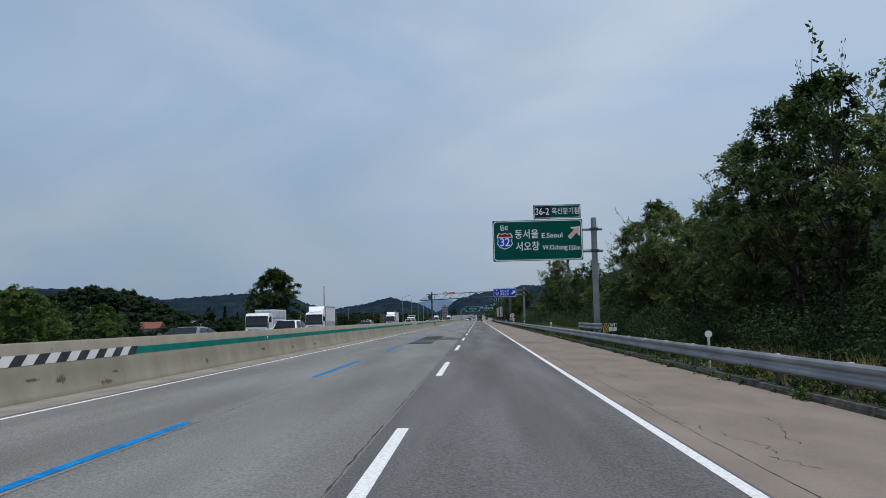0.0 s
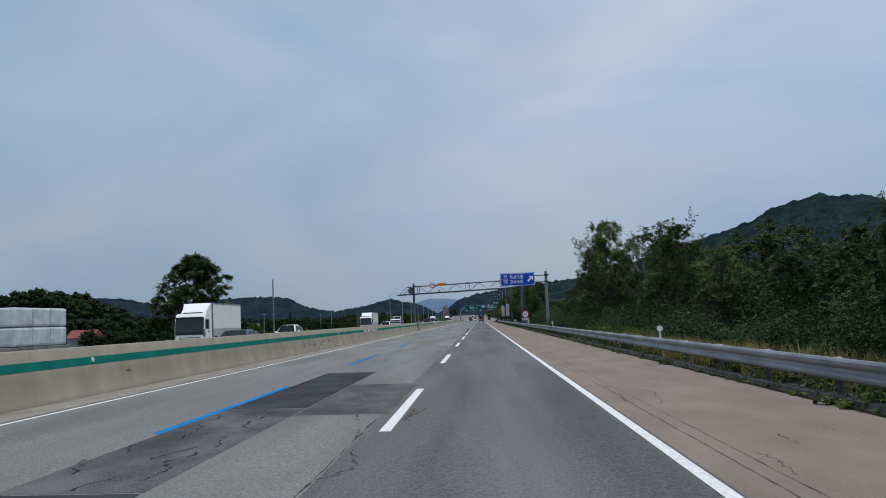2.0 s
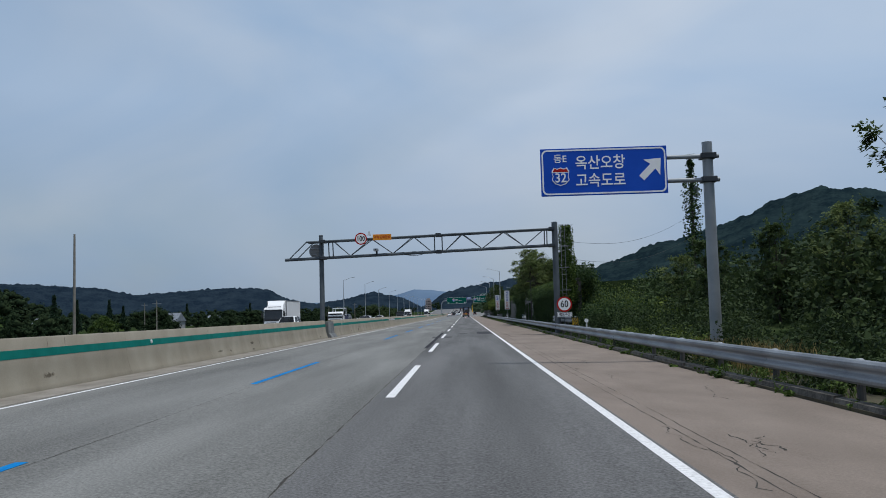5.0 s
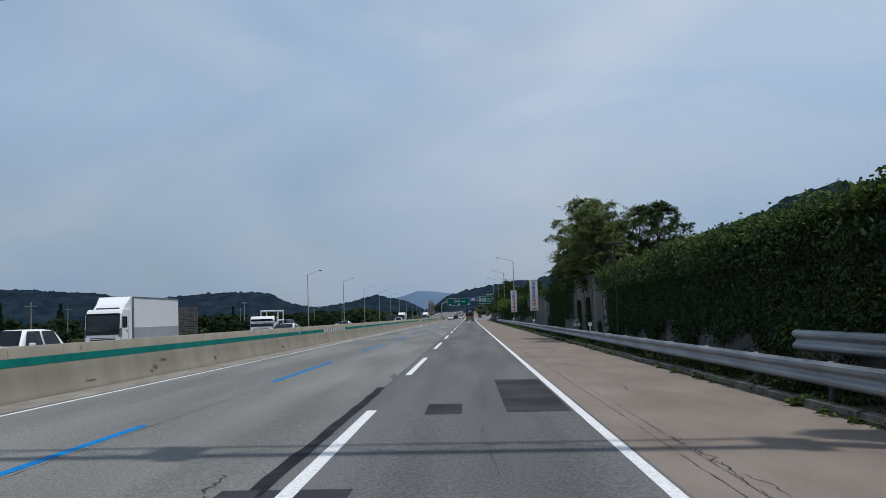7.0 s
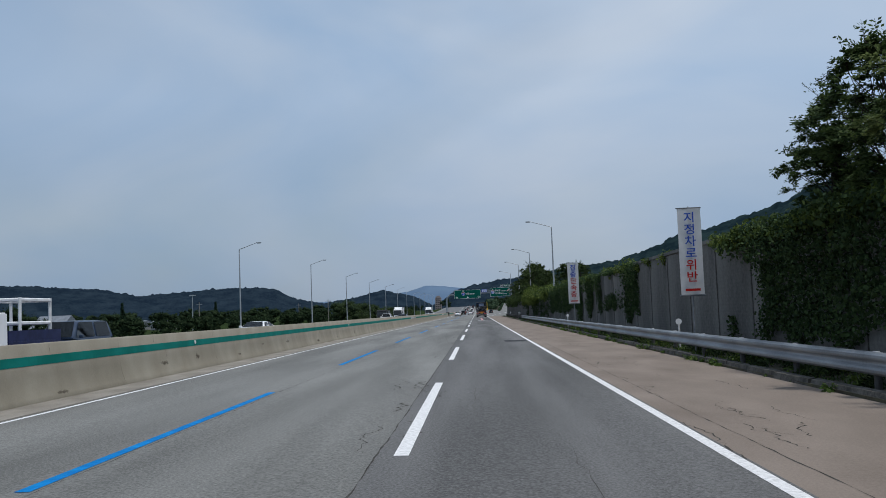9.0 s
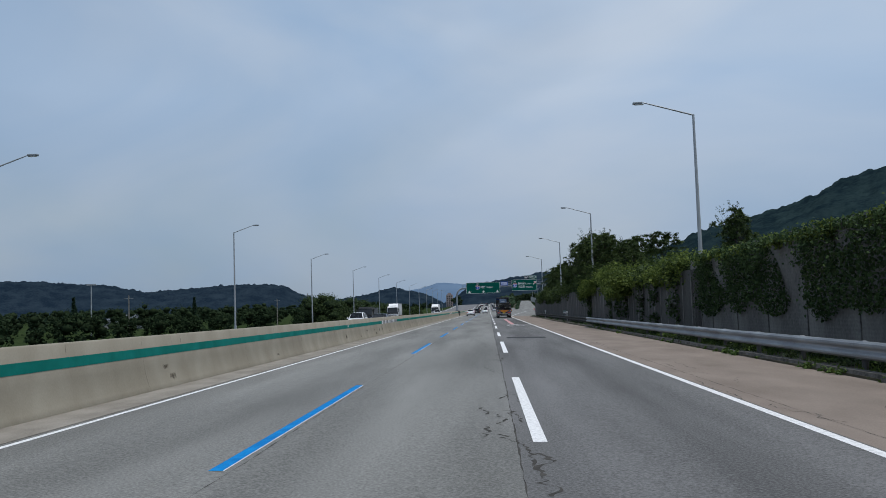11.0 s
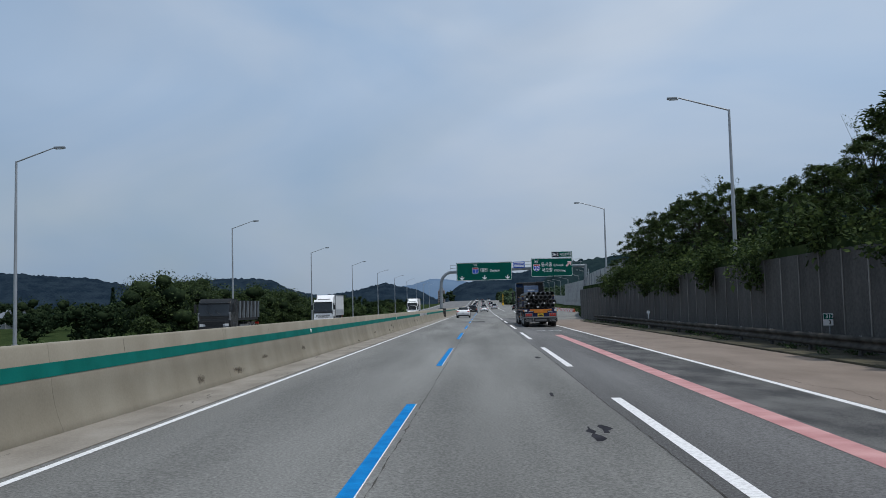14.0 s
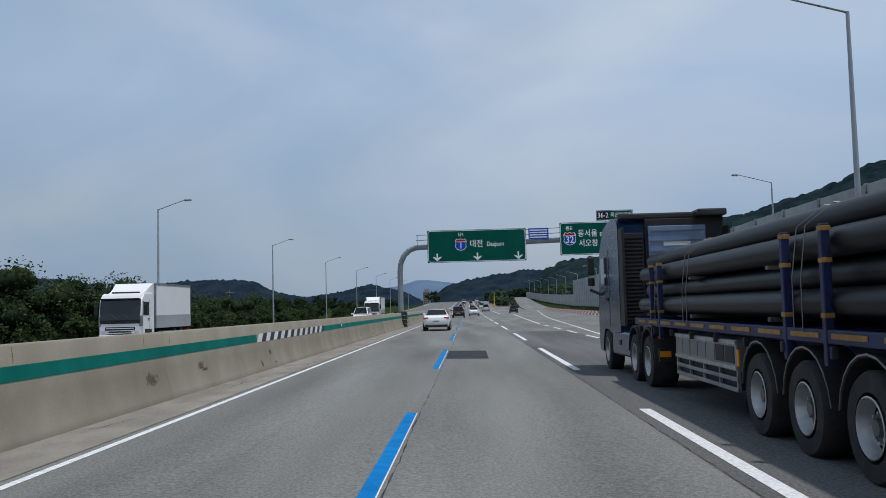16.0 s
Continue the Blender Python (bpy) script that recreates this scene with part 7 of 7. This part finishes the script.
car("sedan", "car_blue", "dark blue estate car oncoming beyond the barrier", ride(-11.6, 384, True))
car("suv", "car_white", "white sport utility car with roof rails oncoming", ride(-15.2, 392, True))
car("van", "car_blue", "dark blue van oncoming beyond the barrier", ride(-19.0, 279, True))
car("sedan", "car_white", "white sedan oncoming beyond the barrier", ride(-15.2, 300, True))
car("sedan", "car_white", "white sedan close beyond the barrier oncoming", ride(-11.6, 245, True))
car("van", "car_white", "white van far off oncoming beyond the barrier", ride(-15.2, 545, True))


def lorry(m, label, length, height, load, paint="car_white", cab_h=3.0, name="box_truck"):
    """A rigid lorry with its tail at the origin; load builds what stands on the bed."""
    th = thing(name, label, "truck", m)
    W, c0 = 2.4, length - 2.0
    f = length
    cabp = [(c0, 0.75), (c0, cab_h), (f - 0.45, cab_h), (f - 0.12, cab_h - 0.35), (f, 1.7), (f, 0.55), (f - 0.5, 0.5), (c0, 0.5)]
    cb = prism(cabp, "x", -W / 2, W / 2)
    bmesh.ops.bevel(cb, geom=cb.edges[:], offset=0.06, segments=2, affect="EDGES")
    cab = part("cab", cb, M[paint], th, smooth=True)
    part("windscreen", prism([(f + 0.03, 1.5), (f - 0.10, cab_h - 0.34), (f - 0.13, cab_h - 0.34), (f - 0.02, 1.5)], "x", -W / 2 + 0.06, W / 2 - 0.06), M["glass"], cab)
    for s in (-1, 1):
        part("side_window", box(s * (W / 2 - 0.02), s * (W / 2 + 0.012), f - 1.15, f - 0.3, 1.75, cab_h - 0.5, 0.004), M["glass"], cab)
        mr = part("mirror", box(s * (W / 2 + 0.12), s * (W / 2 + 0.32), f - 0.15, f - 0.05, 1.75, 2.35, 0.03), M["trim"], cab)
        part("headlamp", box(s * 0.65, s * 1.08, f - 0.03, f + 0.015, 0.72, 0.92, 0.01), M["lamp_clear"], cab)
        part("tail_lamp", box(s * 0.8, s * 1.1, -0.02, 0.05, 0.75, 0.9), M["tail"], th)
        part("side_guard", box(s * 1.1, s * 1.16, 3.0, c0 - 0.8, 0.45, 0.8), M["alu"], th)
        wheel(th, s * (W / 2 - 0.18), f - 1.1, 0.48, 0.28, 0.30, s)
        wheel(th, s * (W / 2 - 0.25), 1.7, 0.48, 0.45, 0.30, s)
        if length > 8:
            wheel(th, s * (W / 2 - 0.25), 2.9, 0.48, 0.45, 0.30, s)
    part("grille", box(-0.85, 0.85, f - 0.02, f + 0.012, 0.7, 1.12, 0.01), M["trim"], cab)
    for k in range(3):
        part("grille_bar", box(-0.8, 0.8, f + 0.006, f + 0.03, 0.76 + 0.13 * k, 0.80 + 0.13 * k, 0.005), M[paint], cab)
    part("wiper_panel", box(-W / 2 + 0.08, W / 2 - 0.08, f - 0.03, f + 0.02, 1.3, 1.5, 0.01), M["trim"], cab)
    for s in (-1, 1):
        part("door_seam", box(s * (W / 2 - 0.01), s * (W / 2 + 0.006), f - 1.32, f - 1.29, 0.8, cab_h - 0.3), M["trim"], cab)
        part("door_handle", box(s * (W / 2 - 0.01), s * (W / 2 + 0.03), f - 1.2, f - 1.0, 1.5, 1.57, 0.01), M["trim"], cab)
        part("wheel_arch", box(s * (W / 2 - 0.2), s * (W / 2 + 0.01), f - 1.65, f - 0.55, 0.45, 0.98, 0.05), M["trim"], cab)
        part("mirror_arm", rod((s * (W / 2 - 0.02), f - 0.2, cab_h - 0.45), (s * (W / 2 + 0.22), f - 0.1, cab_h - 0.55), 0.02, 0.02, 6), M["trim"], cab)
        part("corner_vane", box(s * (W / 2 - 0.12), s * (W / 2 + 0.02), f - 0.2, f + 0.01, 1.15, 1.75, 0.03), M["alu"], cab)
    part("visor", box(-W / 2 + 0.1, W / 2 - 0.1, f - 0.16, f + 0.1, cab_h - 0.36, cab_h - 0.28, 0.02), M["glass"], cab)
    for s in (-0.6, 0.1):
        part("wiper", rod((s, f + 0.035, 1.52), (s + 0.5, f + 0.0, 1.85), 0.012, 0.012, 5), M["trim"], cab)
    part("bumper", box(-W / 2, W / 2, f - 0.25, f + 0.06, 0.4, 0.68, 0.04), M[paint], cab)
    part("chassis", box(-0.45, 0.45, 0.1, c0 + 0.3, 0.62, 0.95), M["chassis"], th)
    load(th, W, c0, height)
    return th


def van_body(th, W, c0, h):
    part("cargo_box", box(-W / 2 - 0.04, W / 2 + 0.04, 0, c0 - 0.15, 0.98, h, 0.04), M["car_white"], th, "white box body")
    part("skirt_panel", box(-W / 2 - 0.05, W / 2 + 0.05, 0.02, c0 - 0.17, 0.98, 1.75, 0.01), M["car_silver"], th)
    part("fairing", loft([[(-1.1, c0 - 0.1, 2.9), (1.1, c0 - 0.1, 2.9), (1.1, c0 - 0.1, h), (-1.1, c0 - 0.1, h)], [(-1.0, c0 + 1.3, 2.9), (1.0, c0 + 1.3, 2.9), (0.9, c0 + 0.9, 3.05 + (h - 3) * 0.3), (-0.9, c0 + 0.9, 3.05 + (h - 3) * 0.3)]]), M["car_white"], th)
    for s in (-1, 1):
        part("top_rail", box(s * (W / 2 - 0.02), s * (W / 2 + 0.06), 0, c0 - 0.15, h - 0.1, h + 0.01, 0.01), M["alu"], th)
        part("corner_post", box(s * (W / 2 - 0.06), s * (W / 2 + 0.055), c0 - 0.24, c0 - 0.14, 1.0, h, 0.01), M["alu"], th)
    part("deflector_slot", box(-0.8, 0.8, c0 + 1.02, c0 + 1.2, 3.02, 3.1, 0.01), M["trim"], th)
    for x in (-0.6, 0.6):
        part("rear_door", box(x - 0.56, x + 0.56, -0.03, 0.0, 1.1, h - 0.1, 0.01), M["car_white"], th)


def bales(th, W, c0, h):
    part("bed", box(-W / 2, W / 2, 0, c0 - 0.1, 1.0, 1.2, 0.02), M["alu"], th)
    for k in range(3):
        for s in (-1, 1):
            for r in range(2):
                part("bale", box(s * 0.04, s * (W / 2 - 0.05), 0.2 + 1.75 * k, 1.85 + 1.75 * k, 1.22 + 0.95 * r, 2.15 + 0.95 * r, 0.12), M["wrap"], th, "bale wrapped in grey plastic")


def scaffold(th, W, c0, h):
    part("bed", box(-W / 2, W / 2, 0, c0 - 0.1, 0.95, 1.15, 0.02), M["frame_blue"], th)
    for s in (-1, 1):
        part("side_board", box(s * W / 2, s * (W / 2 - 0.05), 0, c0 - 0.1, 1.15, 1.6), M["frame_blue"], th)
    fr = rod((-0.9, 0.4, 1.15), (-0.9, 0.4, h), 0.07, 0.07, 6)
    for x, y in ((0.9, 0.4), (-0.9, 3.0), (0.9, 3.0)):
        rod((x, y, 1.15), (x, y, h), 0.07, 0.07, 6, fr)
    for z in (1.9, h - 0.1):
        for a, b in (((-0.9, 0.4), (0.9, 0.4)), ((-0.9, 3.0), (0.9, 3.0)), ((-0.9, 0.4), (-0.9, 3.0)), ((0.9, 0.4), (0.9, 3.0))):
            rod((*a, z), (*b, z), 0.08, 0.08, 6, fr)
    part("load_frame", fr, M["white_paint"], th, "cream steel frame")


def tipper(th, W, c0, h):
    part("tipper_body", loft([[(-1.05, 0.1, 1.1), (1.05, 0.1, 1.1), (1.05, c0 - 0.2, 1.1), (-1.05, c0 - 0.2, 1.1)], [(-W / 2, 0, h), (W / 2, 0, h), (W / 2, c0 - 0.1, h), (-W / 2, c0 - 0.1, h)]]), M["chassis"], th, "dark steel tipper body")
    for s in (-1, 1):
        for k in range(6):
            part("rib", box(s * 1.1, s * (W / 2 + 0.06), 0.4 + k * (c0 - 0.8) / 5.2, 0.52 + k * (c0 - 0.8) / 5.2, 1.3, h), M["steel_pole"], th)


lorry(ride(-21.6, 132.5, True), "white box truck with a roof fairing oncoming", 10.5, 3.85, van_body)
lorry(ride(-22.4, 247, True), "white box truck with a grey skirt panel oncoming", 11.4, 3.85, van_body)
lorry(ride(-22.2, 497, True), "white box truck with a dark windscreen oncoming", 8.5, 3.6, van_body)
lorry(ride(-21.5, 99, True), "white flatbed truck stacked with wrapped bales oncoming", 9.0, 3.1, bales, name="flatbed_truck", cab_h=2.7)
lorry(ride(-19.2, 273, True), "white flatbed truck carrying cream steel frames oncoming", 6.5, 3.0, scaffold, name="flatbed_truck", cab_h=2.35)
lorry(ride(-22.0, 452, True), "dark tipper truck oncoming beyond the barrier", 8.5, 2.6, tipper, "car_black", 2.75, "tipper_truck")
lorry(ride(-18.4, 590, True), "white box truck far off oncoming", 9.0, 3.7, van_body)

# ---- the pipe truck ----
pt = thing("pipe_truck", "dark blue articulated truck loaded with black steel pipes", "truck", pose(2.08, 446.6, road_z(2.08) + 0.005))
# trailer
for s in (-1, 1):
    part("frame_beam", box(s * 0.35, s * 0.5, 0.2, 12.3, 0.95, 1.28, 0.02), M["frame_blue"], pt)
    part("side_rail", box(s * 1.14, s * 1.23, 0.0, 12.4, 1.22, 1.36, 0.012), M["frame_blue"], pt)
    for k in range(11):
        part("ochre_plank", box(s * 1.225, s * 1.245, 0.45 + 1.08 * k, 1.2 + 1.08 * k, 1.27, 1.325, 0.006), M["wood_yellow"], pt)
    for k, y in enumerate((2.45, 3.55, 10.0, 10.7)):
        sk = part("stake", box(s * 1.15, s * 1.24, y - 0.045, y + 0.045, 1.0, 2.42, 0.012), M["frame_blue"], pt, "blue stake with orange bands")
        for z in (1.5, 2.05, 2.37):
            part("band", box(s * 1.143, s * 1.246, y - 0.052, y + 0.052, z - 0.025, z + 0.025, 0.004), M["wood_yellow"], sk)
    for k in range(9):
        y = 0.9 + 1.35 * k
        part("hook", box(s * 1.2, s * 1.27, y - 0.03, y + 0.03, 1.08, 1.2, 0.01), M["chassis"], pt)
for k in range(14):
    part("crossbeam", box(-1.14, 1.14, 0.3 + 0.9 * k, 0.42 + 0.9 * k, 1.2, 1.36), M["frame_blue"], pt)
for y in (0.8, 4.3, 8.0, 11.4):
    for z in (1.40, 2.03):
        part("bolster", box(-1.15, 1.15, y - 0.05, y + 0.05, z, z + 0.06 if z < 2 else z + 0.05, 0.008), M["timber"], pt)
R = 0.158
layers = [(1.62, [-1.02, -0.69, -0.16, 0.17, 0.61, 0.94]), (1.91, [-0.86, -0.53, 0.0, 0.33, 0.77, 1.06]), (2.245, [-0.98, -0.65, -0.28, 0.05, 0.40, 0.74]), (2.52, [-0.82, -0.48, -0.12, 0.22, 0.57, 0.92])]
rng = np.random.default_rng(5)
for z, row in layers:
    for x in row:
        y0, y1 = 0.22 + rng.uniform(-0.06, 0.06), 12.1 + rng.uniform(-0.1, 0.1)
        bm = bmesh.new()
        n = 20
        rings = [[bm.verts.new((x + r * math.cos(2 * math.pi * k / n), y, z + r * math.sin(2 * math.pi * k / n))) for k in range(n)] for r, y in ((R - 0.012, y0 + 2.5), (R - 0.012, y0), (R, y0 + 0.012), (R, y1), (R - 0.012, y1), (R - 0.012, y1 - 2.5))]
        for a, b in zip(rings, rings[1:]):
            for k in range(n):
                bm.faces.new((a[k], a[(k + 1) % n], b[(k + 1) % n], b[k]))
        p = part("pipe", bm, M["pipe"], pt, "black steel pipe", smooth=True)
        part("rim_edge", ring([(x + u, z + v) for u, v in disc(0, 0, R * 1.004, 20)], [(x + u, z + v) for u, v in disc(0, 0, R - 0.013, 20)], "y", y0 - 0.004, y0 + 0.006), M["pipe_edge"], p)
        if rng.uniform() < 0.32:
            t = box(-0.05, 0.05, 0, 0.004, -0.06, 0.05)
            tg = part("paper_tag", t, M["sign_white"], p)
            tg.matrix_basis = pose(x - 0.02, y0 - 0.02, z - R * 0.6, 0, rng.uniform(-40, 40), 0)
for y in (3.0, 3.25, 7.9, 8.15, 10.3):
    path = [(-1.24, 1.3), (-1.235, 1.9), (-1.16, 2.45), (-0.85, 2.69), (0.9, 2.69), (1.16, 2.45), (1.235, 1.9), (1.24, 1.3)]
    st = loft([[(u + 0.007 * math.cos(w), y + 0.007 * math.sin(w), v + 0.007 * math.cos(w)) for w in (0, 1.57, 3.14, 4.71)] for u, v in path])
    part("lashing_cable", st, M["sign_back"], pt)
for s in (-1, 1):
    for k, y in enumerate((1.58, 3.08, 4.56)):
        wheel(pt, s * 1.05, y, 0.51, 0.36, 0.285, s)
        arc, hi, lo = [], [], []
        for j in range(11):
            a = radians(8 + 16.4 * j)
            hi.append((y + 0.66 * math.cos(a), 0.51 + 0.66 * math.sin(a)))
            lo.append((y + 0.63 * math.cos(a), 0.51 + 0.63 * math.sin(a)))
        md = part("mudguard", prism(hi + lo[::-1], "x", s * 0.82, s * 1.22), M["chassis"], pt)
        part("guard_edge", prism([(u, v + 0.002) for u, v in hi] + [(u, v - 0.016) for u, v in hi[::-1]], "x", s * 1.222, s * 1.232), M["alu"], md)
    bx = part("tool_box", box(s * 0.75, s * 1.2, 5.5, 8.9, 0.72, 1.14, 0.015), M["alu"], pt, "ribbed aluminium tool box")
    for k in range(2):
        part("frame_strip", box(s * 1.2, s * 1.215, 5.5, 8.9, 0.74 + 0.34 * k, 0.79 + 0.34 * k), M["rim"], bx)
    for k in range(7):
        part("vent_panel", box(s * 1.2, s * 1.21, 5.58 + 0.47 * k, 5.98 + 0.47 * k, 0.82, 1.05), M["chassis"] if k < 2 else M["sign_back"], bx)
    part("guard_panel", box(s * 1.1, s * 1.14, 5.5, 8.9, 0.46, 0.72, 0.005), M["sign_navy"], pt)
    gd = part("side_guard", box(s * 1.16, s * 1.2, 5.5, 8.9, 0.44, 0.5, 0.01), M["alu"], pt)
    part("guard_bar", box(s * 1.16, s * 1.2, 5.5, 8.9, 0.58, 0.64, 0.01), M["alu"], gd)
    for k in range(5):
        part("guard_post", box(s * 1.15, s * 1.19, 5.5 + 0.84 * k, 5.55 + 0.84 * k, 0.44, 0.74), M["alu"], gd)
    part("side_marker", box(s * 1.21, s * 1.24, 5.3, 5.36, 0.8, 1.02, 0.01), M["amber"], pt)
    part("landing_leg", box(s * 0.55, s * 0.7, 9.2, 9.4, 0.35, 1.1, 0.02), M["chassis"], pt)
part("rear_wall", box(-1.2, 1.2, 0.02, 0.14, 0.78, 1.36, 0.015), M["frame_blue"], pt)
part("orange_beam", box(-0.82, 0.82, -0.02, 0.02, 1.24, 1.35, 0.008), M["truck_orange"], pt)
part("orange_panel", box(-0.52, 0.5, -0.025, 0.02, 1.08, 1.235, 0.008), M["truck_orange"], pt)
npl = part("number_plate", box(-0.24, 0.2, -0.035, 0.0, 0.80, 1.03, 0.006), M["plate_yellow"], pt, "yellow number plate")
part("bar", box(-0.19, 0.15, -0.041, -0.036, 0.84, 0.93), M["trim"], npl)
part("bar", box(-0.12, 0.08, -0.041, -0.036, 0.965, 0.995), M["trim"], npl)
for s in (-1, 1):
    lc = part("lamp_cluster", box(s * 0.62, s * 1.2, -0.05, 0.02, 0.82, 1.06, 0.03), M["sign_back"], pt)
    for k in range(3):
        part("lamp", rod((s * (0.74 + 0.16 * k), -0.075, 0.98), (s * (0.74 + 0.16 * k), -0.05, 0.98), 0.06, 0.065, 14), M["tail"], lc)
    part("lamp_bar", box(s * 0.66, s * 1.16, -0.07, -0.05, 0.84, 0.9, 0.008), M["tail"], lc)
    lt = part("light_box", box(s * 1.02, s * 1.26, -0.03, 0.05, 1.2, 1.33, 0.01), M["lamp_clear"], pt)
    part("corner_lamp", box(s * 1.22, s * 1.29, -0.03, 0.05, 1.18, 1.33, 0.015), M["amber"], lt)
    part("bar", box(s * 0.56, s * 0.9, -0.005, 0.018, 1.165, 1.2), M["white_paint"], pt)
part("bumper_bar", box(-1.25, 1.25, -0.08, 0.04, 0.7, 0.8, 0.02), M["alu"], pt)
for x0, x1 in ((-1.24, -0.62), (-0.58, 0.58), (0.62, 1.24)):
    cp = part("chevron_panel", box(x0, x1, -0.06, 0.02, 0.40, 0.68, 0.012), M["trim"], pt)
    if x1 - x0 < 1:
        sgn = -1 if x0 < 0 else 1
        for k in range(7):
            u = x0 + 0.06 + 0.075 * k
            for up in (0, 1):
                q = [(u, 0.54), (u + 0.03, 0.54), (u + 0.03 + sgn * -0.1, 0.66 if up else 0.42), (u + sgn * -0.1, 0.66 if up else 0.42)]
                q = [(min(x1 - 0.02, max(x0 + 0.02, a)), b) for a, b in q]
                part("chevron", prism(q, "y", -0.066, -0.061), M["chevron"], cp)
    else:
        part("bar", box(-0.42, 0.42, -0.066, -0.061, 0.49, 0.59), M["sign_back"], cp)
for s in (-1, 1):
    part("mud_flap", box(s * 0.82, s * 1.22, 0.78, 0.8, 0.25, 1.0), M["tyre"], pt)
# tractor
cab_side = [(14.05, 0.95), (14.05, 3.45), (14.25, 3.68), (15.4, 3.75), (16.3, 3.62), (17.0, 3.1), (17.35, 2.0), (17.42, 1.2), (17.4, 0.42), (16.75, 0.4), (16.7, 0.85), (16.45, 1.08), (15.75, 1.08), (15.5, 0.9)]
cb = prism(cab_side, "x", -1.24, 1.24)
bmesh.ops.bevel(cb, geom=cb.edges[:], offset=0.05, segments=2, affect="EDGES")
cab = part("cab", cb, M["truck_blue"], pt, "dark slate blue cab", smooth=True)
part("windscreen", prism([(17.36, 2.0), (17.02, 3.05), (16.98, 3.05), (17.3, 2.0)], "x", -1.1, 1.1), M["glass"], cab)
rp = part("rear_panel", box(-0.62, 1.2, 13.98, 14.06, 2.0, 3.62, 0.02), M["chassis"], cab)
part("pale_panel", box(-0.55, 0.78, 13.95, 13.985, 2.75, 3.45, 0.02), M["pale_blue"], rp, "pale panel with lettering bars")
part("bar", box(-0.2, 0.42, 13.943, 13.949, 2.98, 3.08), M["white_paint"], rp)
for k in range(3):
    part("ridge", box(-0.5, 0.73, 13.935, 13.95, 2.84 + 0.24 * k, 2.87 + 0.24 * k), M["sign_back"], rp)
lv = part("louvre_panel", box(-1.2, -0.66, 13.96, 14.06, 1.2, 3.3, 0.02), M["chassis"], cab, "black louvred air intake")
for k in range(22):
    part("louvre", box(-1.18, -0.68, 13.92, 13.965, 1.28 + 0.09 * k, 1.32 + 0.09 * k), M["trim"], lv)
part("roof_deflector", box(-1.22, 1.22, 14.0, 14.2, 3.62, 3.76, 0.04), M["black_paint"], cab)
part("roof_rail", box(0.55, 1.22, 13.7, 14.3, 3.64, 3.8, 0.04), M["black_paint"], cab)
for s in (-1, 1):
    part("side_fairing", box(s * 1.18, s * 1.235, 13.55, 14.06, 1.15, 3.4, 0.02), M["chassis"], cab)
    part("side_window", box(s * 1.235, s * 1.25, 15.9, 16.8, 2.05, 2.85, 0.008), M["glass"], cab)
    part("door_line", box(s * 1.238, s * 1.246, 15.55, 15.58, 1.1, 3.0), M["trim"], cab)
    part("handle", box(s * 1.24, s * 1.27, 15.7, 15.95, 1.75, 1.82, 0.01), M["chassis"], cab)
    for z0, z1 in ((2.45, 2.92), (2.15, 2.38)):
        part("mirror", box(s * 1.38, s * 1.56, 17.0, 17.12, z0, z1, 0.04), M["trim"], cab)
    part("mirror_arm", rod((s * 1.22, 16.9, 1.9), (s * 1.5, 17.05, 2.05), 0.04, 0.04, 8), M["trim"], cab)
    part("headlamp", box(s * 0.8, s * 1.2, 17.38, 17.44, 0.75, 1.0, 0.02), M["lamp_clear"], cab)
    tk = part("side_tank", box(s * 0.62, s * 1.22, 13.1, 15.45, 0.45, 1.02, 0.06), M["truck_blue"], pt)
    part("step_light", box(s * 1.22, s * 1.235, 14.2, 14.4, 0.7, 0.82), M["chassis"], tk)
    wheel(pt, s * 1.06, 16.12, 0.51, 0.34, 0.30, s)
    for y in (11.15, 12.55):
        wheel(pt, s * 0.98, y, 0.51, 0.5, 0.30, s)
        hi = [(y + 0.68 * math.cos(radians(10 + 16 * j)), 0.51 + 0.68 * math.sin(radians(10 + 16 * j))) for j in range(11)]
        lo = [(y + 0.64 * math.cos(radians(10 + 16 * j)), 0.51 + 0.64 * math.sin(radians(10 + 16 * j))) for j in range(11)]
        part("mudguard", prism(hi + lo[::-1], "x", s * 0.7, s * 1.24), M["chassis"], pt)
    tl = part("tail_lamp_box", box(s * 0.75, s * 1.2, 10.25, 10.33, 0.55, 0.8, 0.01), M["chassis"], pt)
    part("amber_lamp", box(s * 0.98, s * 1.19, 10.235, 10.249, 0.64, 0.75), M["amber"], tl)
    part("red_flag", box(s * 1.12, s * 1.22, 10.2, 10.24, 0.98, 1.03), M["tail"], tl)
    part("chassis_rail", box(s * 0.38, s * 0.46, 10.2, 17.0, 0.7, 1.0), M["chassis"], pt)
part("fifth_wheel", rod((0, 11.8, 1.0), (0, 11.8, 1.2), 0.5, 0.5, 16), M["chassis"], pt)
for k, z in enumerate((1.5, 1.75, 2.0)):
    part("air_line", rod((-0.2 + 0.2 * k, 12.2, 1.3), (-0.2 + 0.2 * k, 14.0, z), 0.025, 0.025, 6), M["tail"] if k == 1 else M["trim"], pt)
